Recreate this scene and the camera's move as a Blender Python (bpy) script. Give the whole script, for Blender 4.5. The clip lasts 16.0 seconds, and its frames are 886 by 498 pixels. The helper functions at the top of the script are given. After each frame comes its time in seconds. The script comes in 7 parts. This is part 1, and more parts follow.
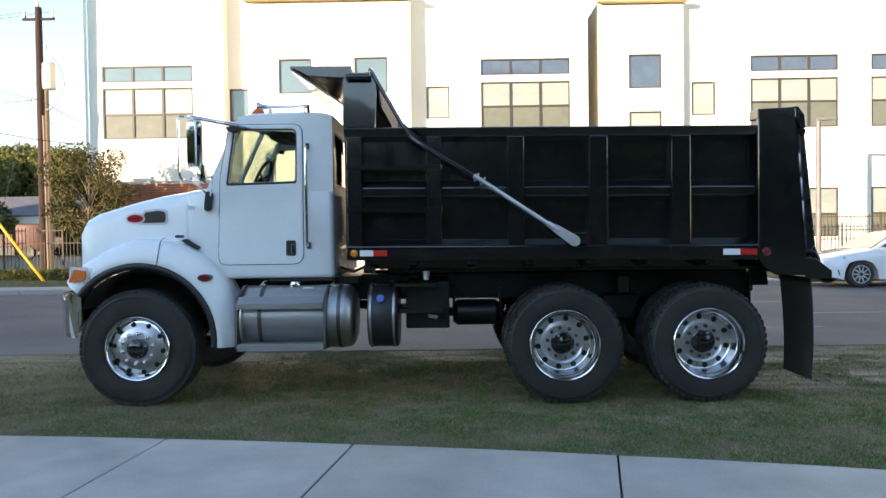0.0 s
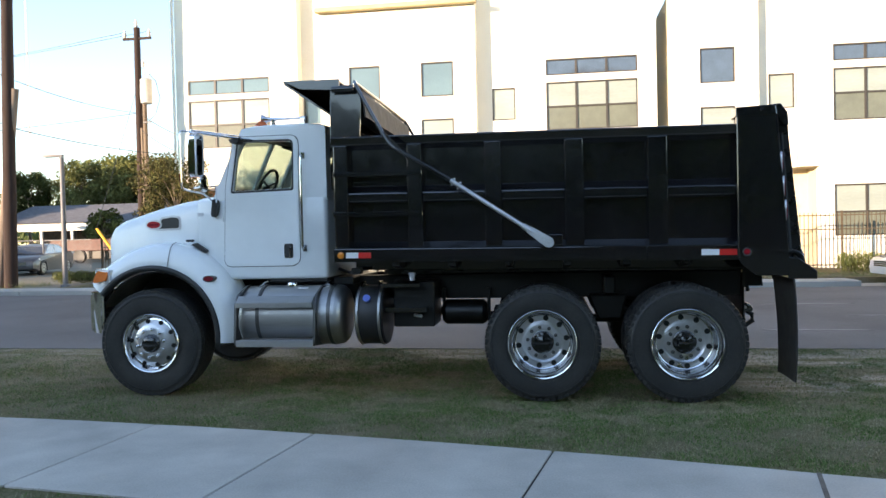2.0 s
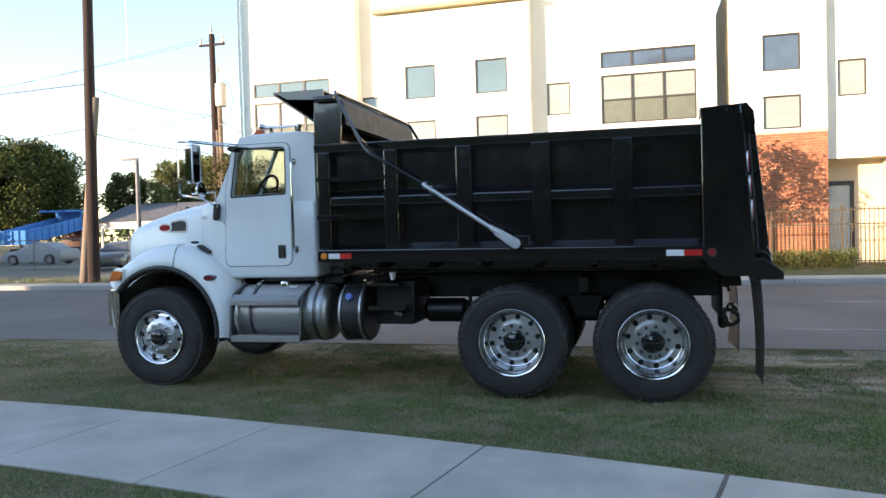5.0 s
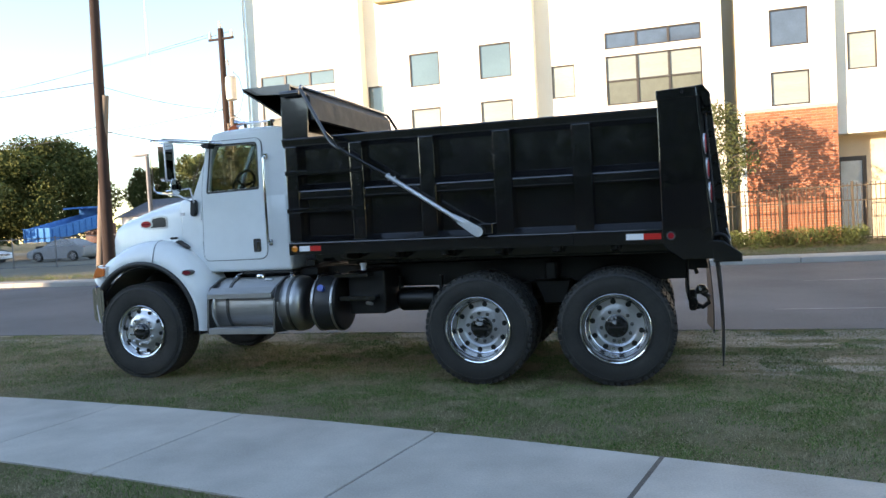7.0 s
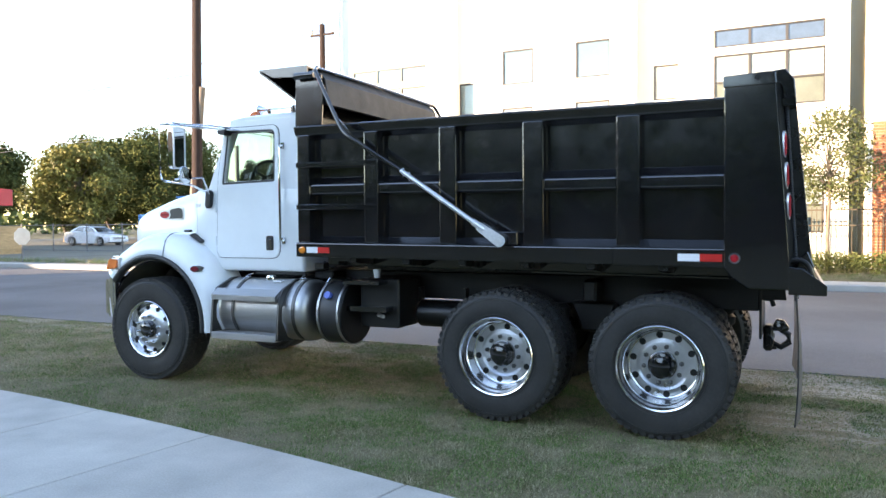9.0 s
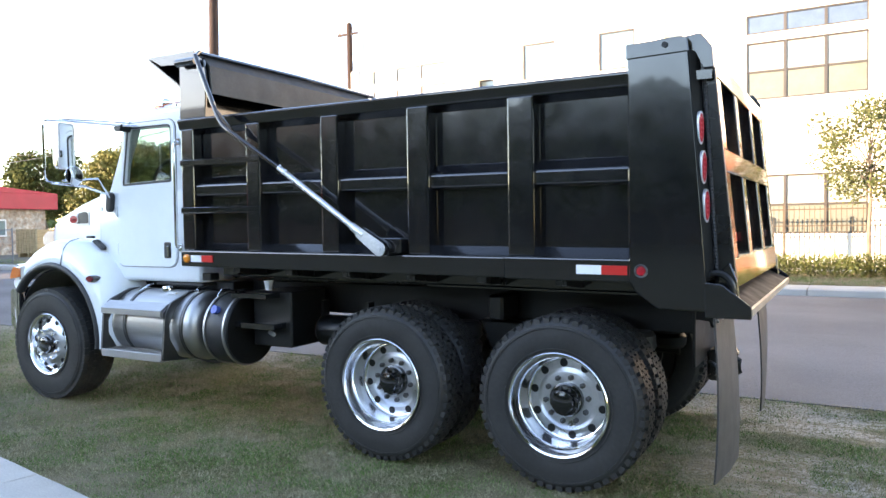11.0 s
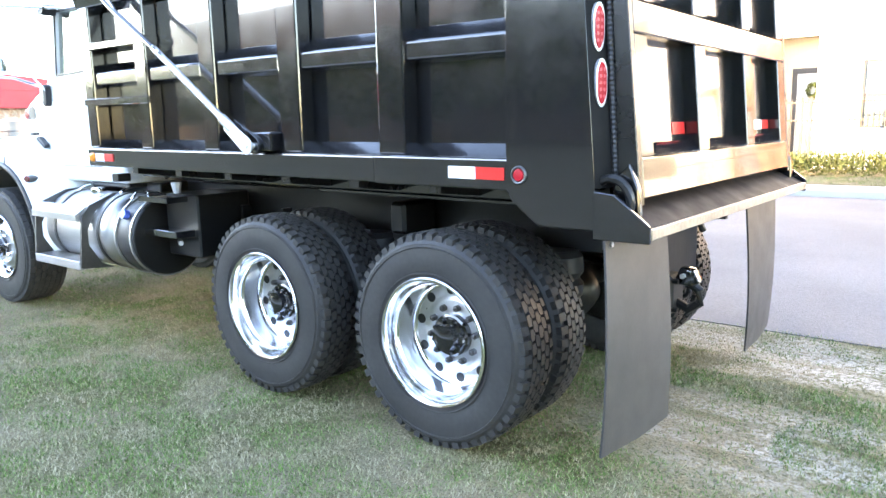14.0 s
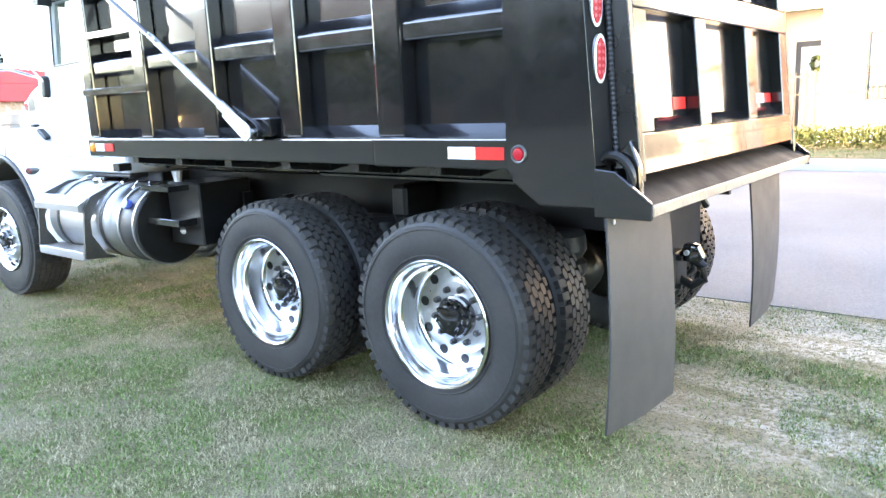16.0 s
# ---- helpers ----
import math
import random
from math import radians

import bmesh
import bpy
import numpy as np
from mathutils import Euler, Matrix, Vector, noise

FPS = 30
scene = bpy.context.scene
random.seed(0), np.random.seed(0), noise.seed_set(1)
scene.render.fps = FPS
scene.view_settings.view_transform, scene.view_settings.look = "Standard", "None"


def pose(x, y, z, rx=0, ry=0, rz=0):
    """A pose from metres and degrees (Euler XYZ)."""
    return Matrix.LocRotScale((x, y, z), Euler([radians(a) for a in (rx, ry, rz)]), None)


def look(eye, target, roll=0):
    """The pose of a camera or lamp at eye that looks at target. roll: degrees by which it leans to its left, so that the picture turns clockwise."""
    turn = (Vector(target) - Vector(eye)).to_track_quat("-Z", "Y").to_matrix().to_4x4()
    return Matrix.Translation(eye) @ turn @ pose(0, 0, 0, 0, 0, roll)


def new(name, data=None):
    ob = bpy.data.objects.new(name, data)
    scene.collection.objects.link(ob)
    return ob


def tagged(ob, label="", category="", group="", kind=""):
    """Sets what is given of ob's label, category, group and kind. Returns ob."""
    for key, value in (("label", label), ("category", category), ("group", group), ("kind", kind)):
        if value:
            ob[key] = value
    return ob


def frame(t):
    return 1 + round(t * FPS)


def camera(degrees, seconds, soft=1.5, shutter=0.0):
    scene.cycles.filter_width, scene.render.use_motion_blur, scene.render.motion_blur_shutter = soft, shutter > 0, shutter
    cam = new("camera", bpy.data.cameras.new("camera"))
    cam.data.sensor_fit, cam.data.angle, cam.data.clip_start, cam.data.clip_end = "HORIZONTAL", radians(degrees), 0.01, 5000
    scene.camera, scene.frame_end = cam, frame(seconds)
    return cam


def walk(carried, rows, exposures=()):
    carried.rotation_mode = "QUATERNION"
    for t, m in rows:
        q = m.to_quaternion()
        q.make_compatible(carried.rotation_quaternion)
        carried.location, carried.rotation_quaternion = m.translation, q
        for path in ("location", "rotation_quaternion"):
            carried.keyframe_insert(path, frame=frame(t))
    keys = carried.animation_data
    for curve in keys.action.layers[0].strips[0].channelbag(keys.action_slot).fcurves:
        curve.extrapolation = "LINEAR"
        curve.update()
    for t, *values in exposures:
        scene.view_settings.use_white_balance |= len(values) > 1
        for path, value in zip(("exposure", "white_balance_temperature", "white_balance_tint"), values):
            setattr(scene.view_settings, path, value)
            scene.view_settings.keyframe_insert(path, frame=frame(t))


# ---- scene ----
cam = camera(62.8, 16.0)
# time, eye, point looked at, roll
ROWS = [
    (0, (2.953, -6.993, 1.556), (2.928, -4.994, 1.512), -0.8),
    (0.5, (3.304, -6.987, 1.55), (3.204, -4.99, 1.508), -1.3),
    (1, (3.549, -7.044, 1.551), (3.38, -5.051, 1.512), -1.1),
    (1.5, (3.802, -7.145, 1.559), (3.563, -5.159, 1.524), -1.2),
    (2, (4.079, -7.188, 1.553), (3.787, -5.21, 1.516), -1.3),
    (2.5, (4.394, -7.153, 1.567), (4.107, -5.174, 1.524), -1.9),
    (3, (4.594, -7.176, 1.564), (4.249, -5.206, 1.523), -1.8),
    (3.5, (4.782, -7.246, 1.583), (4.345, -5.295, 1.542), -1.4),
    (6, (5.427, -7.219, 1.604), (4.89, -5.294, 1.546), -2.0),
    (6.5, (5.575, -7.192, 1.601), (5.028, -5.269, 1.538), -2.9),
    (7, (5.791, -7.16, 1.615), (5.204, -5.25, 1.531), -3.2),
    (7.5, (5.852, -6.876, 1.601), (5.311, -4.96, 1.414), -2.4),
    (8, (5.756, -6.501, 1.591), (5.169, -4.594, 1.458), -1.4),
    (8.2, (5.811, -6.389, 1.589), (5.153, -4.504, 1.48), -1.2),
    (10.3, (6.742, -5.03, 1.652), (5.781, -3.277, 1.595), -1.1),
    (10.5, (6.806, -4.894, 1.638), (5.841, -3.143, 1.58), -2.1),
    (11, (6.918, -4.505, 1.625), (5.928, -2.768, 1.56), -0.8),
    (11.5, (7.122, -4.133, 1.555), (6.074, -2.431, 1.476), -1.4),
    (12, (7.264, -3.823, 1.595), (6.154, -2.173, 1.388), -2.8),
    (12.5, (7.252, -3.485, 1.608), (6.093, -1.877, 1.341), -0.9),
    (13, (7.341, -3.216, 1.58), (6.181, -1.615, 1.274), -1.7),
    (13.5, (7.504, -3.003, 1.578), (6.263, -1.469, 1.254), -1.4),
    (14, (7.531, -2.945, 1.565), (6.297, -1.408, 1.227), -1.2),
    (14.5, (7.529, -2.941, 1.552), (6.271, -1.427, 1.2), -1.7),
    (15, (7.538, -2.937, 1.55), (6.269, -1.437, 1.176), -2.5),
    (15.5, (7.545, -2.935, 1.552), (6.281, -1.433, 1.169), -2.7),
    (16, (7.537, -2.928, 1.554), (6.296, -1.407, 1.172), -2.6),
]
EXPOSURES = [(t, e + (0.39 if t < 9 else 0.29), 8500 if t < 9 else 8900, 20 if t < 9 else 26) for t, e in ((0.0, 1.95), (3.7, 1.92), (7.0, 2.0), (7.5, 2.15), (8.0, 2.5), (10.3, 2.95), (11.0, 3.15), (11.5, 3.45), (12.5, 4.1), (13.5, 4.45), (16.0, 4.55))]
walk(cam, [(t, look(eye, target, roll)) for t, eye, target, roll in ROWS], EXPOSURES)

# ---- sky and sun ----
SUN_EL, SUN_AZ = 8.5, 225.0
world = bpy.data.worlds.new("sky")
scene.world = world
world.use_nodes = True
wn = world.node_tree.nodes
sky = wn.new("ShaderNodeTexSky")
sky.sky_type = "NISHITA"
sky.sun_disc = False
sky.sun_elevation, sky.sun_rotation = radians(SUN_EL), radians(SUN_AZ)
sky.air_density, sky.dust_density, sky.ozone_density = 0.92, 0.06, 2.6
wn["Background"].inputs["Strength"].default_value = 0.15
world.node_tree.links.new(sky.outputs[0], wn["Background"].inputs["Color"])
sun = new("sun", bpy.data.lights.new("sun", "SUN"))
sun.data.energy, sun.data.angle, sun.data.color = 2.7, radians(0.6), (1.0, 0.90, 0.76)
_c = math.cos(radians(SUN_EL))
sun.matrix_world = look((100 * math.sin(radians(SUN_AZ)) * _c, 100 * math.cos(radians(SUN_AZ)) * _c, 100 * math.sin(radians(SUN_EL))), (0, 0, 0))

# ---- tools ----
ORIGIN = {}


def thing(name, at, label, category, group="", kind=""):
    """An Empty at the base of a thing; its parts are meshes under it."""
    ob = new(name)
    ob.empty_display_size = 0.1
    ob.location = at
    ORIGIN[ob.name] = Vector(at)
    return tagged(ob, label, category, group, kind)


def smooth_mesh(me, angle=35):
    me.polygons.foreach_set("use_smooth", [True] * len(me.polygons))
    me.set_sharp_from_angle(angle=radians(angle))


def part(name, bm, material, parent=None, label="", smooth=True, kind="", angle=35):
    """One mesh object from a bmesh in world coordinates, under a thing or a part."""
    me = bpy.data.meshes.new(name)
    o = ORIGIN[parent.name] if parent is not None else Vector()
    bmesh.ops.translate(bm, verts=bm.verts, vec=-o)
    bmesh.ops.recalc_face_normals(bm, faces=bm.faces)
    bm.to_mesh(me)
    bm.free()
    if smooth:
        smooth_mesh(me, angle)
    for m in material if isinstance(material, (list, tuple)) else [material]:
        me.materials.append(m)
    ob = new(name, me)
    if parent is not None:
        ob.parent = parent
        ORIGIN[ob.name] = o
    return tagged(ob, label, kind=kind)


def piece(name, me, at, parent, rot=(0, 0, 0)):
    """One more object on a shared mesh, under its thing."""
    ob = new(name, me)
    ob.parent = parent
    ob.location = Vector(at) - ORIGIN[parent.name]
    ob.rotation_euler = rot
    return ob


def B():
    return bmesh.new()


def box(bm, x0, x1, y0, y1, z0, z1, bevel=0.0, seg=1):
    m = Matrix.LocRotScale(((x0 + x1) / 2, (y0 + y1) / 2, (z0 + z1) / 2), None, (abs(x1 - x0), abs(y1 - y0), abs(z1 - z0)))
    r = bmesh.ops.create_cube(bm, size=1.0, matrix=m)
    if bevel:
        edges = list({e for v in r["verts"] for e in v.link_edges})
        bmesh.ops.bevel(bm, geom=edges, offset=bevel, segments=seg, affect="EDGES", profile=0.5)
    return bm


def prism(bm, pts, axis, a, b, bevel=0.0, seg=1):
    """A polygon, given in the two other axes in order, drawn out along an axis from a to b."""
    def at(p, q):
        return {"x": (q, p[0], p[1]), "y": (p[0], q, p[1]), "z": (p[0], p[1], q)}[axis]
    lo = [bm.verts.new(at(p, a)) for p in pts]
    hi = [bm.verts.new(at(p, b)) for p in pts]
    n = len(pts)
    faces = [bm.faces.new(lo), bm.faces.new(hi[::-1])]
    faces += [bm.faces.new((lo[i], hi[i], hi[(i + 1) % n], lo[(i + 1) % n])) for i in range(n)]
    if bevel:
        edges = list({e for f in faces for e in f.edges})
        bmesh.ops.bevel(bm, geom=edges, offset=bevel, segments=seg, affect="EDGES", profile=0.5)
    return bm


def lathe(bm, profile, centre, axis="y", seg=40, closed=False):
    """Profile points (along, radius) turned round an axis through centre."""
    rings = []
    c = Vector(centre)
    for along, r in profile:
        ring = []
        for k in range(seg):
            a = 2 * math.pi * k / seg
            u, v = r * math.cos(a), r * math.sin(a)
            d = {"y": (u, along, v), "x": (along, u, v), "z": (u, v, along)}[axis]
            ring.append(bm.verts.new(c + Vector(d)))
        rings.append(ring)
    pairs = list(zip(rings, rings[1:]))
    if closed:
        pairs.append((rings[-1], rings[0]))
    for p, q in pairs:
        for k in range(seg):
            bm.faces.new((p[k], p[(k + 1) % seg], q[(k + 1) % seg], q[k]))
    if not closed:
        for ring in (rings[0], rings[-1]):
            bm.faces.new(ring)
    return bm


def cyl(bm, a, b, r, seg=12, r2=None):
    """A round bar from a to b."""
    a, b = Vector(a), Vector(b)
    d = b - a
    m = Matrix.Translation((a + b) / 2) @ d.to_track_quat("Z", "Y").to_matrix().to_4x4()
    bmesh.ops.create_cone(bm, cap_ends=True, segments=seg, radius1=r, radius2=r if r2 is None else r2, depth=d.length, matrix=m)
    return bm


def tube(bm, pts, r, seg=8):
    """A round bar bent along points."""
    pts = [Vector(p) for p in pts]
    rings = []
    up = Vector((0.13, 0.31, 0.94))
    for i, p in enumerate(pts):
        d = (pts[min(i + 1, len(pts) - 1)] - pts[max(i - 1, 0)]).normalized()
        s = d.cross(up).normalized()
        t = d.cross(s).normalized()
        rr = r[i] if isinstance(r, (list, tuple)) else r
        rings.append([bm.verts.new(p + rr * (math.cos(2 * math.pi * k / seg) * s + math.sin(2 * math.pi * k / seg) * t)) for k in range(seg)])
    for p, q in zip(rings, rings[1:]):
        for k in range(seg):
            bm.faces.new((p[k], p[(k + 1) % seg], q[(k + 1) % seg], q[k]))
    bm.faces.new(rings[0]), bm.faces.new(rings[-1])
    return bm


def arc(p0, p1, p2, n=6):
    """Points of a smooth bend from p0 to p2, drawn towards p1."""
    p0, p1, p2 = Vector(p0), Vector(p1), Vector(p2)
    return [(1 - t) ** 2 * p0 + 2 * t * (1 - t) * p1 + t * t * p2 for t in (k / n for k in range(n + 1))]


def loft(bm, rings, cap=True, close=True):
    made = [[bm.verts.new(p) for p in ring] for ring in rings]
    n = len(made[0])
    for p, q in zip(made, made[1:]):
        for k in range(n if close else n - 1):
            bm.faces.new((p[k], p[(k + 1) % n], q[(k + 1) % n], q[k]))
    if cap:
        bm.faces.new(made[0]), bm.faces.new(made[-1])
    return bm


def rounded(pts, r, n=4):
    """A polygon with its corners rounded, r a radius or one for each corner."""
    out = []
    m = len(pts)
    for i in range(m):
        p, a, b = Vector(pts[i]), Vector(pts[i - 1]), Vector(pts[(i + 1) % m])
        ri = r[i] if isinstance(r, (list, tuple)) else r
        u, v = (a - p).normalized(), (b - p).normalized()
        for k in range(n + 1):
            t = k / n
            out.append(tuple(p + ri * ((1 - t) ** 2 * u + t * t * v)))
    return out


def ring_panel(bm, outer, inner, axis, a, b):
    """A flat panel with an opening: two loops of as many points, drawn out along an axis."""
    def at(p, q):
        return {"x": (q, p[0], p[1]), "y": (p[0], q, p[1]), "z": (p[0], p[1], q)}[axis]
    loops = [[bm.verts.new(at(p, q)) for p in loop] for loop, q in ((outer, a), (outer, b), (inner, b), (inner, a))]
    n = len(outer)
    for s in range(4):
        p, q = loops[s], loops[(s + 1) % 4]
        for k in range(n):
            bm.faces.new((p[k], p[(k + 1) % n], q[(k + 1) % n], q[k]))
    return bm


def plain_mesh(name, verts, faces, material):
    me = bpy.data.meshes.new(name)
    me.from_pydata(verts, [], faces)
    me.materials.append(material)
    return me


def text_part(name, words, size, m, material, parent, depth=0.002):
    cu = bpy.data.curves.new(name, "FONT")
    cu.body, cu.size, cu.extrude, cu.align_x, cu.align_y = words, size, depth, "CENTER", "CENTER"
    tmp = new(name, cu)
    me = bpy.data.meshes.new_from_object(tmp.evaluated_get(bpy.context.evaluated_depsgraph_get()))
    bpy.data.objects.remove(tmp)
    me.transform(Matrix.Translation(-ORIGIN[parent.name]) @ m)
    me.materials.clear()
    me.materials.append(material)
    ob = new(name, me)
    ob.parent = parent
    ORIGIN[ob.name] = ORIGIN[parent.name]
    return ob


# ---- materials ----
def material(name, colour, rough=0.5, metal=0.0, vary=0.12, scale=3.0, fine=40.0, bump=0.0, bump_scale=60.0, coat=0.0, second=None, blotch=0.0, stretch=(1, 1, 1), spec=0.5, per_object=0.0, rough_vary=0.1):
    """Colour with large and fine variation, an optional second colour in blotches, fine relief and uneven gloss."""
    m = bpy.data.materials.new(name)
    m.use_nodes = True
    n, l = m.node_tree.nodes, m.node_tree.links
    p = n["Principled BSDF"]
    p.inputs["Metallic"].default_value = metal
    p.inputs["Specular IOR Level"].default_value = spec
    p.inputs["Coat Weight"].default_value = coat
    p.inputs["Coat Roughness"].default_value = 0.04
    geo = n.new("ShaderNodeNewGeometry")
    mp = n.new("ShaderNodeMapping")
    mp.inputs["Scale"].default_value = stretch
    l.new(geo.outputs["Position"], mp.inputs["Vector"])

    def tex(s, detail=4.0):
        t = n.new("ShaderNodeTexNoise")
        t.inputs["Scale"].default_value, t.inputs["Detail"].default_value = s, detail
        l.new(mp.outputs[0], t.inputs["Vector"])
        return t.outputs["Fac"]

    def ramp(v, lo, hi, a=0.3, b=0.7):
        r = n.new("ShaderNodeMapRange")
        r.inputs["From Min"].default_value, r.inputs["From Max"].default_value = a, b
        r.inputs["To Min"].default_value, r.inputs["To Max"].default_value = lo, hi
        l.new(v, r.inputs["Value"])
        return r.outputs[0]

    def mul(a, b):
        x = n.new("ShaderNodeMath")
        x.operation = "MULTIPLY"
        l.new(a, x.inputs[0]), l.new(b, x.inputs[1])
        return x.outputs[0]

    big, small = tex(scale), tex(fine, 6.0)
    tone = mul(ramp(big, 1 - vary, 1 + vary), ramp(small, 1 - vary * 0.7, 1 + vary * 0.7))
    if per_object:
        oi = n.new("ShaderNodeObjectInfo")
        tone = mul(tone, ramp(oi.outputs["Random"], 1 - per_object, 1 + per_object, 0, 1))
    base = n.new("ShaderNodeRGB")
    base.outputs[0].default_value = (*colour, 1)
    col = base.outputs[0]
    if second:
        mix = n.new("ShaderNodeMix")
        mix.data_type = "RGBA"
        l.new(ramp(tex(scale * 1.7, 5.0), 0, 1, 0.5 - blotch, 0.5 + blotch), mix.inputs["Factor"])
        l.new(col, mix.inputs["A"])
        mix.inputs["B"].default_value = (*second, 1)
        col = mix.outputs["Result"]
    vm = n.new("ShaderNodeVectorMath")
    vm.operation = "SCALE"
    l.new(col, vm.inputs[0]), l.new(tone, vm.inputs["Scale"])
    l.new(vm.outputs[0], p.inputs["Base Color"])
    l.new(ramp(tex(scale * 2.3), max(rough * (1 - rough_vary), 0.01), min(rough * (1 + rough_vary), 1)), p.inputs["Roughness"])
    if bump:
        b = n.new("ShaderNodeBump")
        b.inputs["Strength"].default_value = 1.0
        b.inputs["Distance"].default_value = bump
        l.new(tex(bump_scale, 5.0), b.inputs["Height"])
        l.new(b.outputs[0], p.inputs["Normal"])
    return m


def glass_material(name, tint=(0.60, 0.68, 0.62), rough=0.0):
    m = bpy.data.materials.new(name)
    m.use_nodes = True
    p = m.node_tree.nodes["Principled BSDF"]
    p.inputs["Base Color"].default_value = (*tint, 1)
    p.inputs["Roughness"].default_value = rough
    p.inputs["Transmission Weight"].default_value = 1.0
    p.inputs["IOR"].default_value = 1.45
    return m


def glow(name, colour, strength):
    m = material(name, colour, 0.3)
    p = m.node_tree.nodes["Principled BSDF"]
    p.inputs["Emission Color"].default_value = (*colour, 1)
    p.inputs["Emission Strength"].default_value = strength
    return m


WHITE = material("white_truck_paint", (0.85, 0.88, 0.88), 0.22, vary=0.02, coat=0.5, fine=8)
BLACK = material("black_gloss_paint", (0.008, 0.008, 0.009), 0.16, vary=0.15, coat=1.0, bump=0.00012, bump_scale=5, rough_vary=0.3)
BLACK_SATIN = material("black_satin_steel", (0.006, 0.006, 0.006), 0.28, spec=0.4, vary=0.2, coat=0.3, bump=0.0004, bump_scale=30)
CHASSIS = material("black_chassis_paint", (0.007, 0.007, 0.007), 0.36, spec=0.4, vary=0.3, bump=0.0006, bump_scale=40)
CHROME = material("polished_chrome", (0.78, 0.79, 0.81), 0.06, 1.0, vary=0.03)
RIM = material("polished_aluminium", (0.80, 0.81, 0.83), 0.15, 1.0, vary=0.06, rough_vary=0.5)
DISC = material("satin_aluminium_disc", (0.58, 0.585, 0.60), 0.36, 1.0, vary=0.08, rough_vary=0.3)
SIGNAL = material("orange_signal_lens", (0.85, 0.20, 0.05), 0.15, vary=0.1, coat=0.8)
ALU = material("brushed_aluminium", (0.45, 0.445, 0.44), 0.40, 1.0, vary=0.06, stretch=(1, 40, 40), fine=6, rough_vary=0.25)
ZINC = material("galvanised_steel", (0.66, 0.67, 0.69), 0.35, 0.7, vary=0.15, fine=60)
RUBBER = material("tyre_rubber", (0.026, 0.0255, 0.025), 0.48, spec=0.3, vary=0.2, bump=0.0008, bump_scale=120, second=(0.040, 0.0385, 0.037), blotch=0.3)
PLASTIC = material("black_plastic", (0.02, 0.02, 0.021), 0.45, vary=0.1, bump=0.0004, bump_scale=200)
FLAP = material("grey_rubber_flap", (0.034, 0.032, 0.031), 0.5, vary=0.12, bump=0.0005, bump_scale=120)
APRON = material("scuffed_brown_black_steel", (0.014, 0.0105, 0.009), 0.62, vary=0.3, fine=25, second=(0.026, 0.019, 0.015), blotch=0.2, spec=0.12, rough_vary=0.2)
BARE = material("scraped_bare_steel", (0.42, 0.37, 0.30), 0.38, 0.8, vary=0.25, fine=30)
MATT = material("matt_black_paint", (0.006, 0.006, 0.006), 0.7, spec=0.12, vary=0.2)
TARP = material("black_mesh_tarp", (0.02, 0.02, 0.02), 0.6, vary=0.25, bump=0.004, bump_scale=14)
RED = material("red_lens", (0.42, 0.010, 0.018), 0.3, vary=0.1, spec=0.25)
DIODE = material("pale_red_diode", (0.62, 0.09, 0.10), 0.3, vary=0.1, spec=0.3)
MAROON = material("maroon_lens", (0.20, 0.01, 0.02), 0.15, vary=0.1, coat=0.8)
AMBER = material("amber_lens", (0.85, 0.24, 0.03), 0.12, vary=0.1, coat=0.8)
ORANGE_DK = material("dark_amber_lens", (0.70, 0.12, 0.03), 0.15, vary=0.1, coat=0.8)
REFLECT_W = material("white_reflective_tape", (0.78, 0.79, 0.80), 0.3, vary=0.08, fine=220)
REFLECT_R = material("red_reflective_tape", (0.66, 0.025, 0.02), 0.3, vary=0.1, fine=220)
LENS = material("clear_lens", (0.75, 0.77, 0.78), 0.08, 0.3, vary=0.05, coat=1.0)
STEP_DK = material("dull_dark_aluminium", (0.12, 0.118, 0.116), 0.4, 0.9, vary=0.12)
BLUE_CAP = material("blue_cap", (0.05, 0.12, 0.45), 0.35, vary=0.1)
INTERIOR = material("dark_grey_trim", (0.045, 0.044, 0.043), 0.7, vary=0.15)
SEAT = material("grey_cloth", (0.12, 0.12, 0.125), 0.9, vary=0.15, fine=200)
GLASS = glass_material("cab_glass")
MIRROR = material("mirror_glass", (0.9, 0.9, 0.9), 0.02, 1.0, vary=0.0)

# ---- ground ----
CONCRETE = material("pale_concrete", (0.475, 0.435, 0.39), 0.85, vary=0.13, scale=1.6, fine=70, bump=0.002, bump_scale=160, second=(0.40, 0.368, 0.33), blotch=0.22, per_object=0.05)
CONCRETE_FAR = material("worn_concrete", (0.36, 0.34, 0.31), 0.85, vary=0.12, scale=0.8, fine=50, bump=0.002, bump_scale=90)
ASPHALT = material("old_asphalt", (0.150, 0.143, 0.141), 0.9, vary=0.2, scale=0.3, fine=45, bump=0.009, bump_scale=80, second=(0.158, 0.151, 0.148), blotch=0.2, spec=0.12)
LOT = material("dusty_lot", (0.15, 0.135, 0.10), 0.9, vary=0.15, scale=0.4, fine=30, bump=0.004, bump_scale=60)
SUN_STREAK = material("pale_sunlight_streak", (0.21, 0.20, 0.195), 0.9, vary=0.2, scale=3, fine=60)


